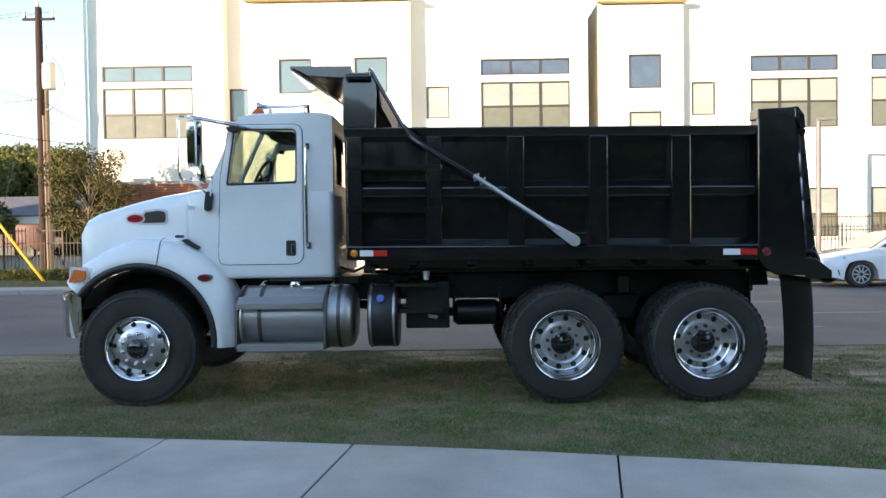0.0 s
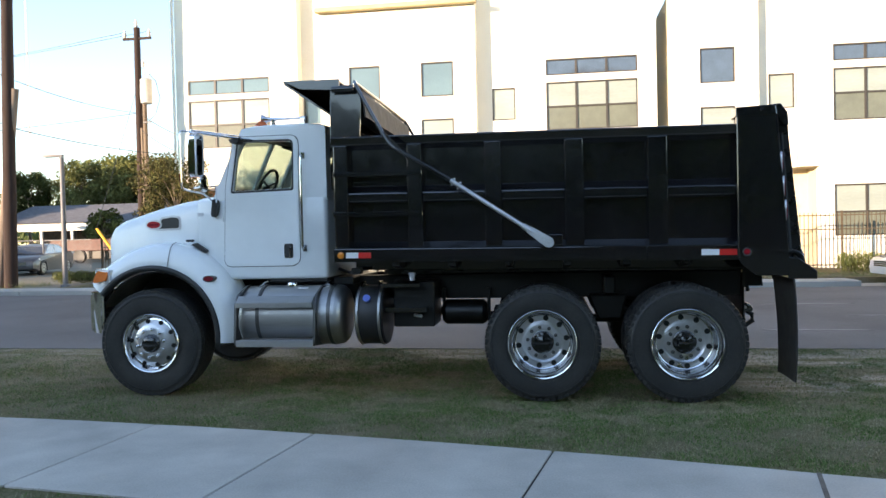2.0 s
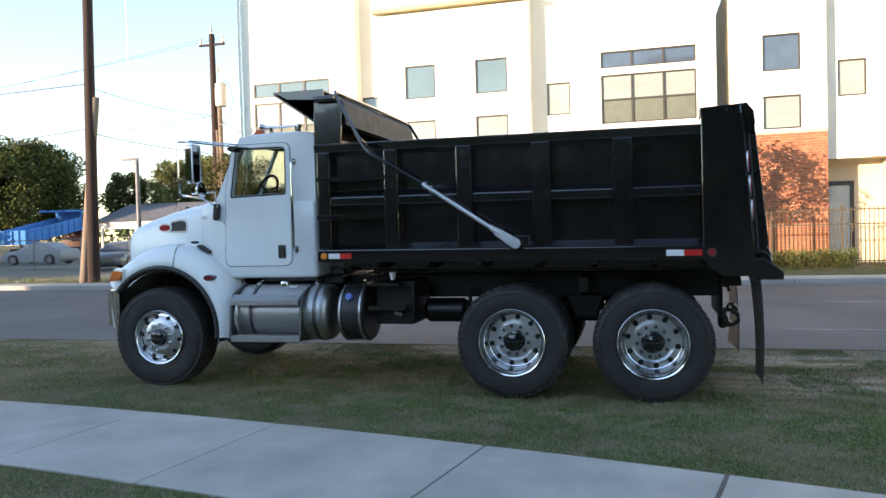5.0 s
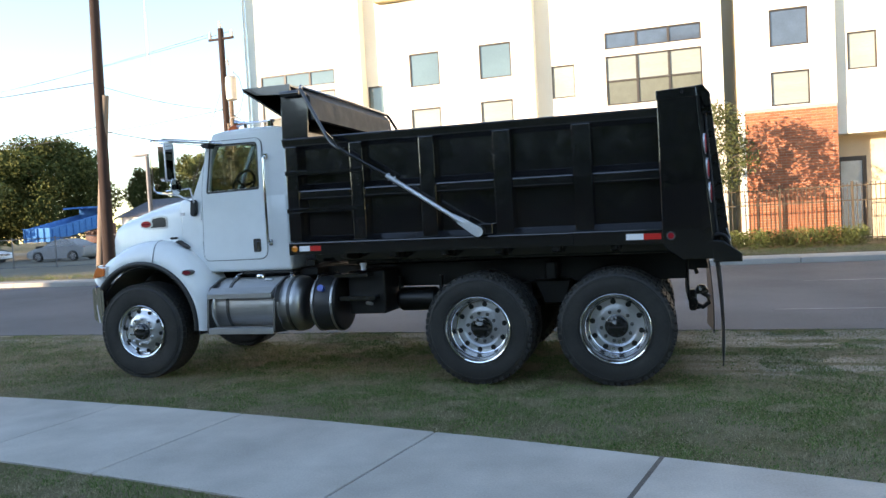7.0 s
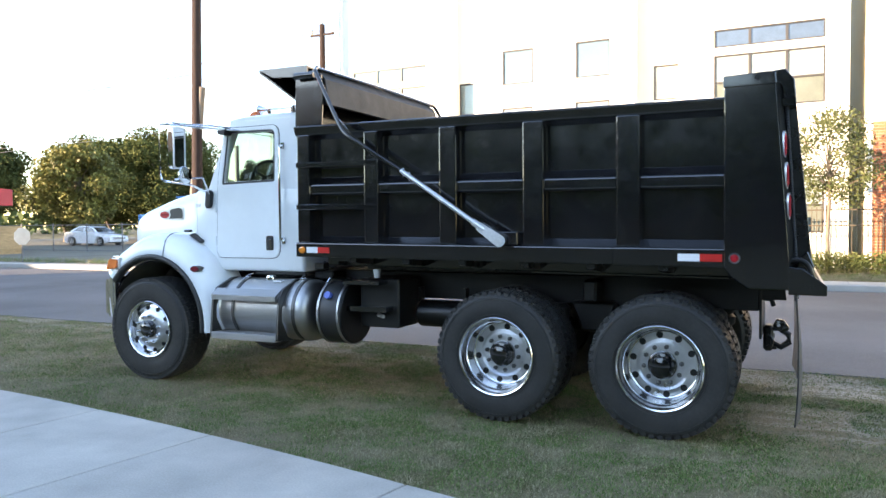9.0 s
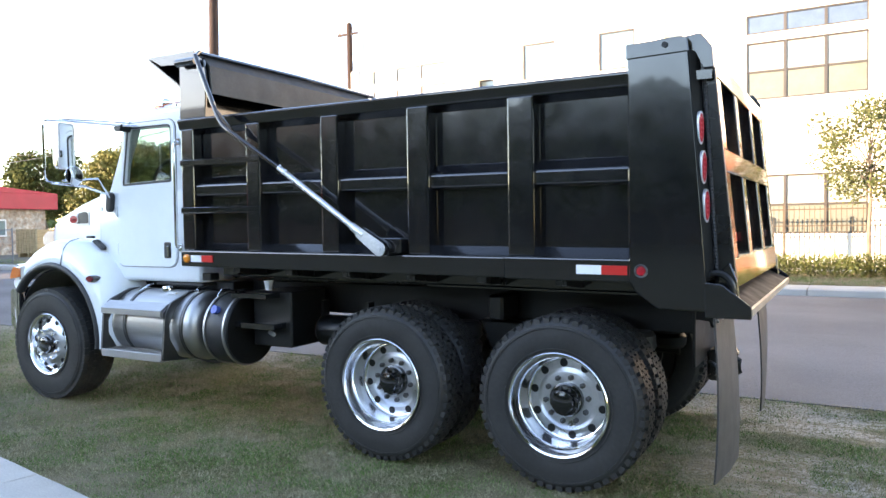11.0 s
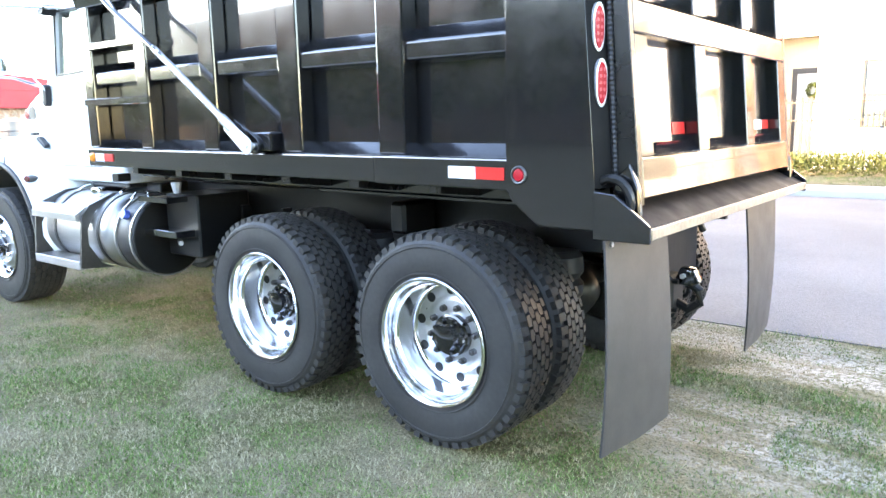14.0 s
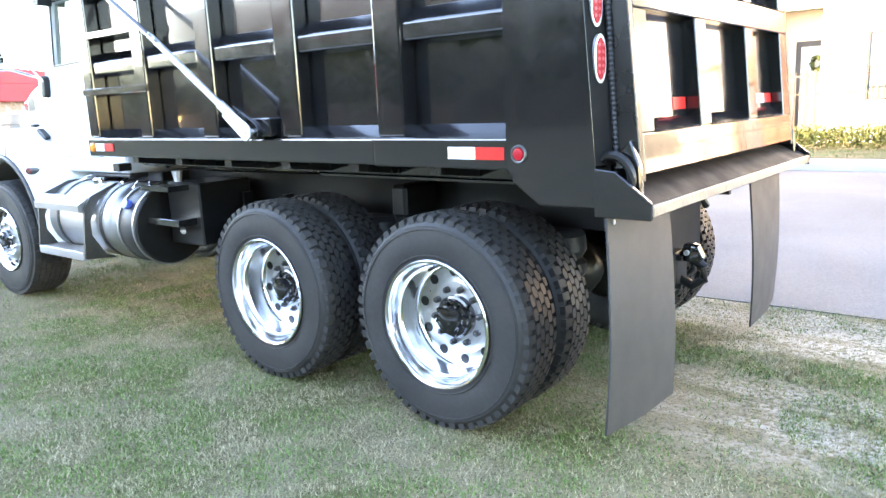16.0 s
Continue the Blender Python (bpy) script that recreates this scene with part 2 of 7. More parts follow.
def turf_material():
    """Mown grass over soil, with straw, and pale dust where wheels have run."""
    m = bpy.data.materials.new("worn_turf")
    m.use_nodes = True
    n, l = m.node_tree.nodes, m.node_tree.links
    p = n["Principled BSDF"]
    p.inputs["Roughness"].default_value = 0.95
    p.inputs["Specular IOR Level"].default_value = 0.1
    geo = n.new("ShaderNodeNewGeometry")

    def tex(s, d=6.0):
        t = n.new("ShaderNodeTexNoise")
        t.inputs["Scale"].default_value, t.inputs["Detail"].default_value = s, d
        l.new(geo.outputs["Position"], t.inputs["Vector"])
        return t.outputs["Fac"]

    def rng(v, a, b, lo=0.0, hi=1.0):
        r = n.new("ShaderNodeMapRange")
        r.inputs["From Min"].default_value, r.inputs["From Max"].default_value = a, b
        r.inputs["To Min"].default_value, r.inputs["To Max"].default_value = lo, hi
        l.new(v, r.inputs["Value"])
        return r.outputs[0]

    def op(kind, a, b):
        x = n.new("ShaderNodeMath")
        x.operation = kind
        for i, v in enumerate((a, b)):
            if isinstance(v, (int, float)):
                x.inputs[i].default_value = v
            else:
                l.new(v, x.inputs[i])
        return x.outputs[0]

    def mix(f, a, b):
        x = n.new("ShaderNodeMix")
        x.data_type = "RGBA"
        l.new(f, x.inputs["Factor"])
        for key, v in (("A", a), ("B", b)):
            if isinstance(v, tuple):
                x.inputs[key].default_value = (*v, 1)
            else:
                l.new(v, x.inputs[key])
        return x.outputs["Result"]

    col = mix(rng(tex(1.1), 0.42, 0.62), (0.125, 0.118, 0.055), (0.25, 0.20, 0.135))
    col = mix(rng(tex(26.0), 0.45, 0.72), col, (0.25, 0.20, 0.12))
    col = mix(rng(tex(90.0), 0.5, 0.75), col, (0.035, 0.036, 0.014))
    sep = n.new("ShaderNodeSeparateXYZ")
    l.new(geo.outputs["Position"], sep.inputs[0])
    # two dusty wheel tracks beside the road and a bare strip along its edge
    edge = op("MULTIPLY", rng(sep.outputs["Y"], 1.5, 2.3), rng(sep.outputs["Y"], 2.9, 2.6))
    t1 = op("MULTIPLY", rng(sep.outputs["Y"], 0.0, 0.55), rng(sep.outputs["Y"], 1.5, 0.95))
    t2 = op("MULTIPLY", rng(sep.outputs["Y"], 1.5, 1.8), rng(sep.outputs["Y"], 2.55, 2.2))
    right = rng(sep.outputs["X"], 5.4, 6.7)
    track = op("MULTIPLY", op("MAXIMUM", t1, t2), right)
    bare = op("MAXIMUM", op("MULTIPLY", edge, 0.55), track)
    drawn = n.new("ShaderNodeMapping")
    drawn.inputs["Scale"].default_value = (0.4, 1.7, 1.0)
    l.new(geo.outputs["Position"], drawn.inputs["Vector"])
    streak = n.new("ShaderNodeTexNoise")
    streak.inputs["Scale"].default_value, streak.inputs["Detail"].default_value = 2.4, 6.0
    l.new(drawn.outputs[0], streak.inputs["Vector"])
    bare = op("MULTIPLY", bare, rng(streak.outputs["Fac"], 0.40, 0.54))
    bare = op("MULTIPLY", bare, rng(tex(34.0), 0.36, 0.56))
    col = mix(bare, col, (0.43, 0.375, 0.315))
    l.new(col, p.inputs["Base Color"])
    b = n.new("ShaderNodeBump")
    b.inputs["Distance"].default_value = 0.03
    l.new(tex(60.0), b.inputs["Height"])
    l.new(b.outputs[0], p.inputs["Normal"])
    return m


TURF = turf_material()


def dip(x, y):
    """The lawn sags a little along the parked truck."""
    def ease(v, a, b):
        t = np.clip((v - a) / (b - a), 0.0, 1.0)
        return t * t * (3 - 2 * t)
    return -0.05 * ease(x, -2.6, 1.2) * ease(x, 10.5, 7.5) * ease(y, -1.35, -0.4) * ease(y, 2.6, 2.2)


gx_ = np.concatenate([[-600, -100, -20], np.linspace(-3, 11, 57), [20, 100, 600]])
gy_ = np.concatenate([[-600, -100, -20, -4], np.linspace(-1.5, 2.61, 43), [3, 13, 100, 600]])
GX, GY = np.meshgrid(gx_, gy_, indexing="ij")
cells = [(i * len(gy_) + j, (i + 1) * len(gy_) + j, (i + 1) * len(gy_) + j + 1, i * len(gy_) + j + 1) for i in range(len(gx_) - 1) for j in range(len(gy_) - 1)]
ground_mesh = plain_mesh("ground", np.stack([GX, GY, dip(GX, GY)], 2).reshape(-1, 3).tolist(), cells, TURF)
tagged(new("ground", ground_mesh), "wide flat ground of worn mown grass", "ground", kind="structure")
bm = B()
box(bm, -400, 400, 2.62, 12.86, -0.3, 0.006)
tagged(part("road", bm, ASPHALT, None, smooth=False), "grey worn asphalt street without markings", "road", kind="structure")

# faint sunlight streaks on the street, painted as pale flat shapes
for k, (x, y, w) in enumerate(((10.5, 6.3, 1.6), (12.3, 5.2, 2.2), (9.2, 8.4, 1.2), (8.0, 4.4, 0.9), (14.0, 7.2, 1.9))):
    bm = B()
    pts = [(x + w * math.cos(a) * random.uniform(0.6, 1), y + 0.09 * math.sin(a) * random.uniform(0.4, 1)) for a in (2 * math.pi * i / 14 for i in range(14))]
    prism(bm, pts, "z", 0.004, 0.0095)
    tagged(part("road_scuff", bm, SUN_STREAK, None, smooth=False), "pale painted streak of sunlight on the asphalt street", "road", "road scuffs", "structure")

# near pavement: slabs on a gentle curve past the lawn
SW_W = 1.53


def pave_edge(x):
    """The pavement's edge towards the truck, straight beyond the curve."""
    c = np.clip(x, -2.5, 7.5)
    return -1.4247 - 0.0984 * c - 0.01214 * c * c + (-0.0984 - 0.02428 * c) * (x - c)


def pave_point(x, deep):
    g = -0.0984 - 0.02428 * min(max(x, -2.5), 7.5)
    k = deep / math.hypot(1, g)
    return (x + g * k, float(pave_edge(x)) - k)


def pave_loop(a, b, v0, v1, n=4):
    xs = [a + (b - a) * k / n for k in range(n + 1)]
    return [pave_point(x, v0) for x in xs] + [pave_point(x, v1) for x in reversed(xs)]


pave = thing("pavement", (2.2, -2.3, 0), "pale grey concrete pavement of large jointed slabs", "pavement", kind="structure")
JOINTS = [-11.8, -10.2, -8.6, -7.0, -5.5, -3.9, -2.35, -0.76, 0.75, 2.205, 4.072, 5.715, 7.3, 8.9, 10.4, 12.0, 13.6, 15.2, 16.8]
for a, b in zip(JOINTS, JOINTS[1:]):
    bm = B()
    prism(bm, pave_loop(a + 0.007, b - 0.007, 0.0, SW_W), "z", -0.08, 0.014, bevel=0.006)
    part("slab", bm, CONCRETE, pave, smooth=False)
part("joint_bed", prism(B(), pave_loop(-11.8, 16.8, 0.01, SW_W - 0.01, 40), "z", -0.09, 0.003), CHASSIS, pave, "dark packed joint fill", smooth=False)

# wide expansion joint with a weathered board in it
part("expansion_board", prism(B(), pave_loop(5.701, 5.729, 0.0, SW_W, 1), "z", -0.02, 0.0165), material("weathered_joint_board", (0.11, 0.092, 0.078), 0.9, vary=0.3, fine=60), pave, "weathered wooden expansion strip", smooth=False)

# far kerb, pavement, lawn
far = thing("kerb", (0, 12.9, 0), "weathered concrete kerb along the street", "kerb", kind="structure")
x = -60.0
while x < 60:
    if not -30 < x < -15.5 and not 11 < x < 18:
        bm = B()
        box(bm, x + 0.006, x + 2.994, 12.84, 13.02, -0.1, 0.15, bevel=0.02)
        part("kerbstone", bm, CONCRETE_FAR, far, smooth=False)
    x += 3.0
far = thing("far_pavement", (0, 13.8, 0), "concrete pavement of the far side of the street", "pavement", kind="structure")
x = -60.0
while x < 60:
    bm = B()
    top = 0.012 if 11.5 < x < 18.5 else 0.155
    box(bm, x + 0.006, x + 1.494, 12.87 if top < 0.1 else 13.025, 13.93, -0.1, top, bevel=0.006)
    part("slab", bm, CONCRETE_FAR, far, smooth=False)
    x += 1.5
bm = B()
box(bm, -11.5, 60, 13.94, 30, -0.2, 0.17)
tagged(part("lawn", bm, TURF, None, smooth=False), "sunlit strip of lawn before the townhouses", "lawn", kind="structure")
bm = B()
prism(bm, [(-80, 13.94), (-11.55, 13.94), (-11.55, 70), (-80, 70)], "z", -0.2, 0.12)
tagged(part("yard", bm, LOT, None, smooth=False), "dusty open yard with parked vehicles", "yard", kind="structure")


def blade_material():
    m = bpy.data.materials.new("grass_blade")
    m.use_nodes = True
    n, l = m.node_tree.nodes, m.node_tree.links
    p = n["Principled BSDF"]
    p.inputs["Roughness"].default_value = 0.7
    p.inputs["Specular IOR Level"].default_value = 0.2
    geo = n.new("ShaderNodeNewGeometry")
    r = n.new("ShaderNodeValToRGB")
    r.color_ramp.elements[0].color, r.color_ramp.elements[1].color = (0.030, 0.085, 0.014, 1), (0.40, 0.33, 0.20, 1)
    for pos, c in ((0.38, (0.095, 0.175, 0.040, 1)), (0.68, (0.175, 0.235, 0.078, 1)), (0.90, (0.32, 0.285, 0.175, 1))):
        e = r.color_ramp.elements.new(pos)
        e.color = c
    l.new(geo.outputs["Random Per Island"], r.inputs[0])
    # straw_zone: large dry patches
    t = n.new("ShaderNodeTexNoise")
    t.inputs["Scale"].default_value, t.inputs["Detail"].default_value = 2.4, 7.0
    l.new(geo.outputs["Position"], t.inputs["Vector"])
    z = n.new("ShaderNodeMapRange")
    z.inputs["From Min"].default_value, z.inputs["From Max"].default_value, z.inputs["To Max"].default_value = 0.50, 0.60, 0.80
    l.new(t.outputs["Fac"], z.inputs["Value"])
    dry = n.new("ShaderNodeValToRGB")
    dry.color_ramp.elements[0].color, dry.color_ramp.elements[1].color = (0.22, 0.18, 0.105, 1), (0.42, 0.35, 0.24, 1)
    l.new(geo.outputs["Random Per Island"], dry.inputs[0])
    x = n.new("ShaderNodeMix")
    x.data_type = "RGBA"
    l.new(z.outputs[0], x.inputs["Factor"])
    l.new(r.outputs[0], x.inputs["A"])
    l.new(dry.outputs[0], x.inputs["B"])
    l.new(x.outputs["Result"], p.inputs["Base Color"])
    return m


BLADE = blade_material()


def grass(name, x0, x1, y0, y1, count, tall, label, z=0.0, seed=3, skip=None):
    """Many short blades, thinned in patches."""
    rng = np.random.default_rng(seed)
    x, y = rng.uniform(x0, x1, count), rng.uniform(y0, y1, count)
    keep = np.ones(count, bool)
    if skip is not None:
        keep &= ~skip(x, y)
    thin = 0.5 + 0.35 * np.sin(1.7 * x + 0.6 * np.sin(2.3 * y)) * np.sin(2.9 * y + 1.3 * np.sin(1.1 * x)) + 0.4 * np.sin(8.3 * x + 2.1 * np.sin(5.7 * y)) * np.sin(9.1 * y + 1.9 * np.sin(6.3 * x + 0.7 * y))
    keep &= rng.random(count) < np.clip(thin + 0.2, 0.12, 1)
    x, y = x[keep], y[keep]
    n = len(x)
    a, h = rng.uniform(0, 2 * np.pi, n), tall * rng.uniform(0.45, 1.25, n)
    lean, w = rng.uniform(0.3, 1.7, n) * h, rng.uniform(0.0020, 0.0044, n)
    b = a + rng.uniform(-0.6, 0.6, n) + np.pi / 2
    z = z + (dip(x, y) if z == 0.0 else np.zeros(n))
    v = np.empty((n, 3, 3))
    v[:, 0] = np.stack([x - w * np.cos(a), y - w * np.sin(a), z - 0.004], 1)
    v[:, 1] = np.stack([x + w * np.cos(a), y + w * np.sin(a), z - 0.004], 1)
    v[:, 2] = np.stack([x + lean * np.cos(b), y + lean * np.sin(b), z + h], 1)
    me = plain_mesh(name, v.reshape(-1, 3).tolist(), np.arange(3 * n).reshape(-1, 3).tolist(), BLADE)
    return tagged(new(name, me), label, "grass", kind="stuff")


def on_path(x, y):
    off = pave_edge(x) - y
    bare = ((y > 2.05) & (np.sin(2.3 * x + 1.7 * np.sin(3.1 * y)) > 0.25)) | ((np.abs(y - 0.75) < 0.5) | (np.abs(y - 2.0) < 0.35)) & (x > 5.9) & (np.sin(3.1 * x + 2 * np.sin(1.9 * y)) > -0.6)
    return ((off > 0.02) & (off < SW_W - 0.02)) | (bare & (np.random.default_rng(5).random(len(x)) < 0.82))


grass("grass", 1.0, 9.5, -4.3, 2.66, 700000, 0.0175, "short mown patchy grass beside the truck", skip=on_path)
grass("outer_grass", -8, 1.0, -4.3, 2.66, 180000, 0.022, "short mown patchy grass along the street", skip=on_path, seed=4)
grass("outer_grass", 9.5, 14, -3.5, 2.66, 50000, 0.026, "short mown patchy grass along the street", skip=on_path, seed=6)
grass("far_grass", -11, 20, 13.96, 16.2, 42000, 0.07, "mown green grass by the hedge", z=0.17, seed=8)

# ---- townhouses across the street ----
STUCCO = material("cream_stucco", (0.80, 0.76, 0.66), 0.9, vary=0.04, scale=0.7, fine=30, bump=0.003, bump_scale=70)
STUCCO_TAN = material("tan_stucco", (0.56, 0.49, 0.37), 0.9, vary=0.05, scale=0.7, fine=30, bump=0.003, bump_scale=70)
BRICK = material("orange_red_brick", (0.40, 0.135, 0.065), 0.9, vary=0.15, scale=3, fine=40, bump=0.003, bump_scale=60, per_object=0.22)
MORTAR = material("grey_mortar", (0.42, 0.36, 0.30), 0.95, vary=0.1)
BRONZE = material("dark_bronze_frame", (0.045, 0.040, 0.035), 0.45, vary=0.1)
TRIM = material("tan_metal_trim", (0.50, 0.40, 0.22), 0.6, vary=0.1)
BLIND = material("cream_blind", (0.25, 0.29, 0.27), 0.5, vary=0.08, coat=0.3, stretch=(0.2, 1, 1))
SCREEN = material("tan_insect_screen", (0.115, 0.130, 0.105), 0.6, vary=0.1, coat=0.2)
# teal base colour stands for sky mirrored in the glass
TEAL = material("teal_sky_glass", (0.11, 0.17, 0.185), 0.08, vary=0.12, scale=0.6, coat=1.0)
DARKPANE = material("dark_blue_glass", (0.06, 0.085, 0.12), 0.06, vary=0.12, coat=1.0)
DOOR_W = material("pale_door_glass", (0.50, 0.56, 0.56), 0.2, vary=0.1, coat=0.6)
IRON = material("bronze_painted_iron", (0.085, 0.066, 0.046), 0.6, vary=0.2, spec=0.2)
FY = 18.85


def wall(name, x0, x1, z0, z1, y, holes, mat, parent, thick=0.3, label=""):
    """A wall in the plane y, its openings left free."""
    xs = sorted({x0, x1, *(h[0] for h in holes), *(h[1] for h in holes)})
    zs = sorted({z0, z1, *(h[2] for h in holes), *(h[3] for h in holes)})
    xs, zs = [v for v in xs if x0 <= v <= x1], [v for v in zs if z0 <= v <= z1]
    bm = B()
    solid = lambda i, k: 0 <= i < len(xs) - 1 and 0 <= k < len(zs) - 1 and not any(h[0] <= (xs[i] + xs[i + 1]) / 2 <= h[1] and h[2] <= (zs[k] + zs[k + 1]) / 2 <= h[3] for h in holes)
    for i in range(len(xs) - 1):
        for k in range(len(zs) - 1):
            if not solid(i, k):
                continue
            a, b, c, d = xs[i], xs[i + 1], zs[k], zs[k + 1]
            q = lambda *p: bm.faces.new([bm.verts.new(v) for v in p])
            q((a, y, c), (b, y, c), (b, y, d), (a, y, d))
            q((a, y + thick, c), (a, y + thick, d), (b, y + thick, d), (b, y + thick, c))
            if not solid(i - 1, k):
                q((a, y, c), (a, y, d), (a, y + thick, d), (a, y + thick, c))
            if not solid(i + 1, k):
                q((b, y, c), (b, y + thick, c), (b, y + thick, d), (b, y, d))
            if not solid(i, k - 1):
                q((a, y, c), (a, y + thick, c), (b, y + thick, c), (b, y, c))
            if not solid(i, k + 1):
                q((a, y, d), (b, y, d), (b, y + thick, d), (a, y + thick, d))
    return part(name, bm, mat, parent, label, smooth=False)


def window(parent, x0, x1, z0, z1, y, cols=1, split=None, top=None, low=None, label=""):
    """A framed window set back in its opening: frame with bars, and for each light a pane."""
    f, d0, d1 = 0.05, y + 0.02, y + 0.11
    bm = ring_panel(B(), [(x0, z0), (x1, z0), (x1, z1), (x0, z1)], [(x0 + f, z0 + f), (x1 - f, z0 + f), (x1 - f, z1 - f), (x0 + f, z1 - f)], "y", d0, d1)
    win = part("window", bm, BRONZE, parent, label or "dark bronze framed window", smooth=False)
    w = (x1 - x0) / cols
    for c in range(1, cols):
        part("mullion", box(B(), x0 + c * w - 0.04, x0 + c * w + 0.04, d0 + 0.002, d1 - 0.002, z0 + f, z1 - f), BRONZE, win, smooth=False)
    if split:
        part("transom", box(B(), x0 + f, x1 - f, d0 + 0.004, d1 - 0.004, split - 0.03, split + 0.03), BRONZE, win, smooth=False)
    for c in range(cols):
        a, b = x0 + c * w + 0.02, x0 + (c + 1) * w - 0.02
        for lo, hi, mt in ((z0 + 0.02, split or z1 - 0.02, low or top), (split, z1 - 0.02, top)) if split else ((z0 + 0.02, z1 - 0.02, top),):
            bm = B()
            box(bm, a, b, y + 0.06, y + 0.075, lo, hi)
            part("pane", bm, mt, win, smooth=False)
    return win


def bricks(parent, x0, x1, z0, z1, y, limit=300, holes=()):
    """Running bond, each brick with its own edges on a mortar bed behind."""
    bw, bh, j = (x1 - x0) / round((x1 - x0) / 0.295), 0.088, 0.012
    bm = B()
    box(bm, 0, bw - j, 0, 0.03, 0, bh - j, bevel=0.004)
    me = bpy.data.meshes.new("brick")
    bm.to_mesh(me)
    bm.free()
    me.materials.append(BRICK)
    spots = []
    row = 0
    z = z0
    while z + bh <= z1 + 0.01:
        x = x0 - (bw / 2 if row % 2 else 0)
        while x < x1 - 0.02:
            if x >= x0 - 0.001 and x + bw <= x1 + 0.03:
                spots.append((x, z))
            x += bw
        z += bh
        row += 1
    spots.sort(key=lambda s: -s[1])
    for x, z in spots[:limit]:
        piece("brick", me, (x, y - 0.018 + random.uniform(-0.003, 0.003), z), parent)
    rest = B()
    for x, z in spots[limit:]:
        box(rest, x, x + bw - j, y - 0.018, y + 0.012, z, z + bh - j)
    for r in range(1, row, 2):
        for a, b in ((x0, x0 + bw / 2 - j), (x1 - bw / 2 + j, x1)):
            box(rest, a, b, y - 0.018, y + 0.012, z0 + r * bh, z0 + (r + 1) * bh - j)
    part("brick_rest", rest, BRICK, parent, smooth=False, kind="stuff")


G0 = 0.1
# left block
house = thing("townhouse", (-1, FY, 0.1), "three-storey cream stucco townhouse block with dark framed windows", "house", "townhouses across the street")
W1 = [(-9.44, -6.2, 7.08, 7.65), (-9.44, -6.2, 5.06, 6.87)]
WM = [(-3.12, -1.95, 6.58, 7.81), (-0.43, 0.75, 6.59, 7.83), (-3.14, -1.98, 4.55, 5.76), (-0.45, 0.74, 4.55, 5.78)]
W5 = [(4.05, 7.2, 7.12, 7.69), (4.05, 7.2, 5.19, 6.88), (4.05, 7.2, 1.25, 2.98)]
wall("wall", -9.92, -5.08, 3.55, 12.4, FY, W1, STUCCO, house)
wall("wall", -9.92, -5.08, G0, 3.55, FY + 0.02, [], MORTAR, house)
bricks(house, -9.92, -5.08, 0.2, 3.5, FY + 0.02, 0)
wall("wall", -5.08, -4.22, G0, 12.4, FY + 0.5, [(-5.04, -4.26, 5.7, 6.88)], STUCCO, house)
wall("wall", -4.22, 1.56, G0, 12.4, FY, WM, STUCCO, house)
wall("wall", 1.56, 2.98, 3.75, 12.4, FY + 0.55, [(2.1, 2.94, 5.7, 6.87)], STUCCO, house)
wall("porch_wall", 1.56, 2.98, G0, 3.75, FY + 1.2, [(2.08, 2.96, 0.25, 2.93)], STUCCO_TAN, house)
wall("wall", 2.98, 7.84, G0, 12.4, FY, W5, STUCCO, house)
for a, b in ((-5.08, 0.5), (-4.22, 0.5), (1.56, 0.55), (2.98, 0.55)):
    bm = B()
    box(bm, a - 0.15 if a in (-5.08, 1.56) else a, a if a in (-5.08, 1.56) else a + 0.15, FY + 0.302, FY + b, G0, 12.4)
    part("return_wall", bm, STUCCO, house, smooth=False)
bm = B()
box(bm, -9.92, 7.84, FY + 1.52, FY + 1.72, G0, 12.3)
box(bm, -9.92, 5.2, FY + 1.74, 30, G0, 12.3)
part("core", bm, STUCCO_TAN, house, smooth=False)
bm = B()
box(bm, -9.92, -9.6, FY + 0.301, FY + 1.52, G0, 12.4)
part("side_wall", bm, STUCCO, house, smooth=False)
bm = B()
box(bm, 7.5, 7.84, FY + 0.301, FY + 1.52, G0, 12.4)
part("side_wall", bm, STUCCO, house, smooth=False)
window(house, *W1[0], FY, 3, None, TEAL)
window(house, *W1[1], FY, 3, 5.93, BLIND, SCREEN)
window(house, -5.04, -4.26, 5.7, 6.88, FY + 0.5, 1, None, TEAL)
for w in WM:
    window(house, *w, FY, 1, None, TEAL if w[3] > 7 else BLIND)
window(house, 2.1, 2.94, 5.7, 6.87, FY + 0.55, 1, None, BLIND)
window(house, *W5[0], FY, 3, None, DARKPANE)
window(house, *W5[1], FY, 3, 6.02, BLIND, SCREEN)
window(house, *W5[2], FY, 3, 2.1, BLIND, SCREEN)
bm = B()
box(bm, -4.3, 1.64, FY - 0.28, FY - 0.003, 9.82, 9.98, bevel=0.01)
part("ledge", bm, TRIM, house, "tan metal roof ledge", smooth=False)
bm = B()
tube(bm, [(-9.98, FY - 0.06, 0.2), (-9.98, FY - 0.06, 12.2)], 0.05)
part("downpipe", bm, STUCCO, house)

left_house = house
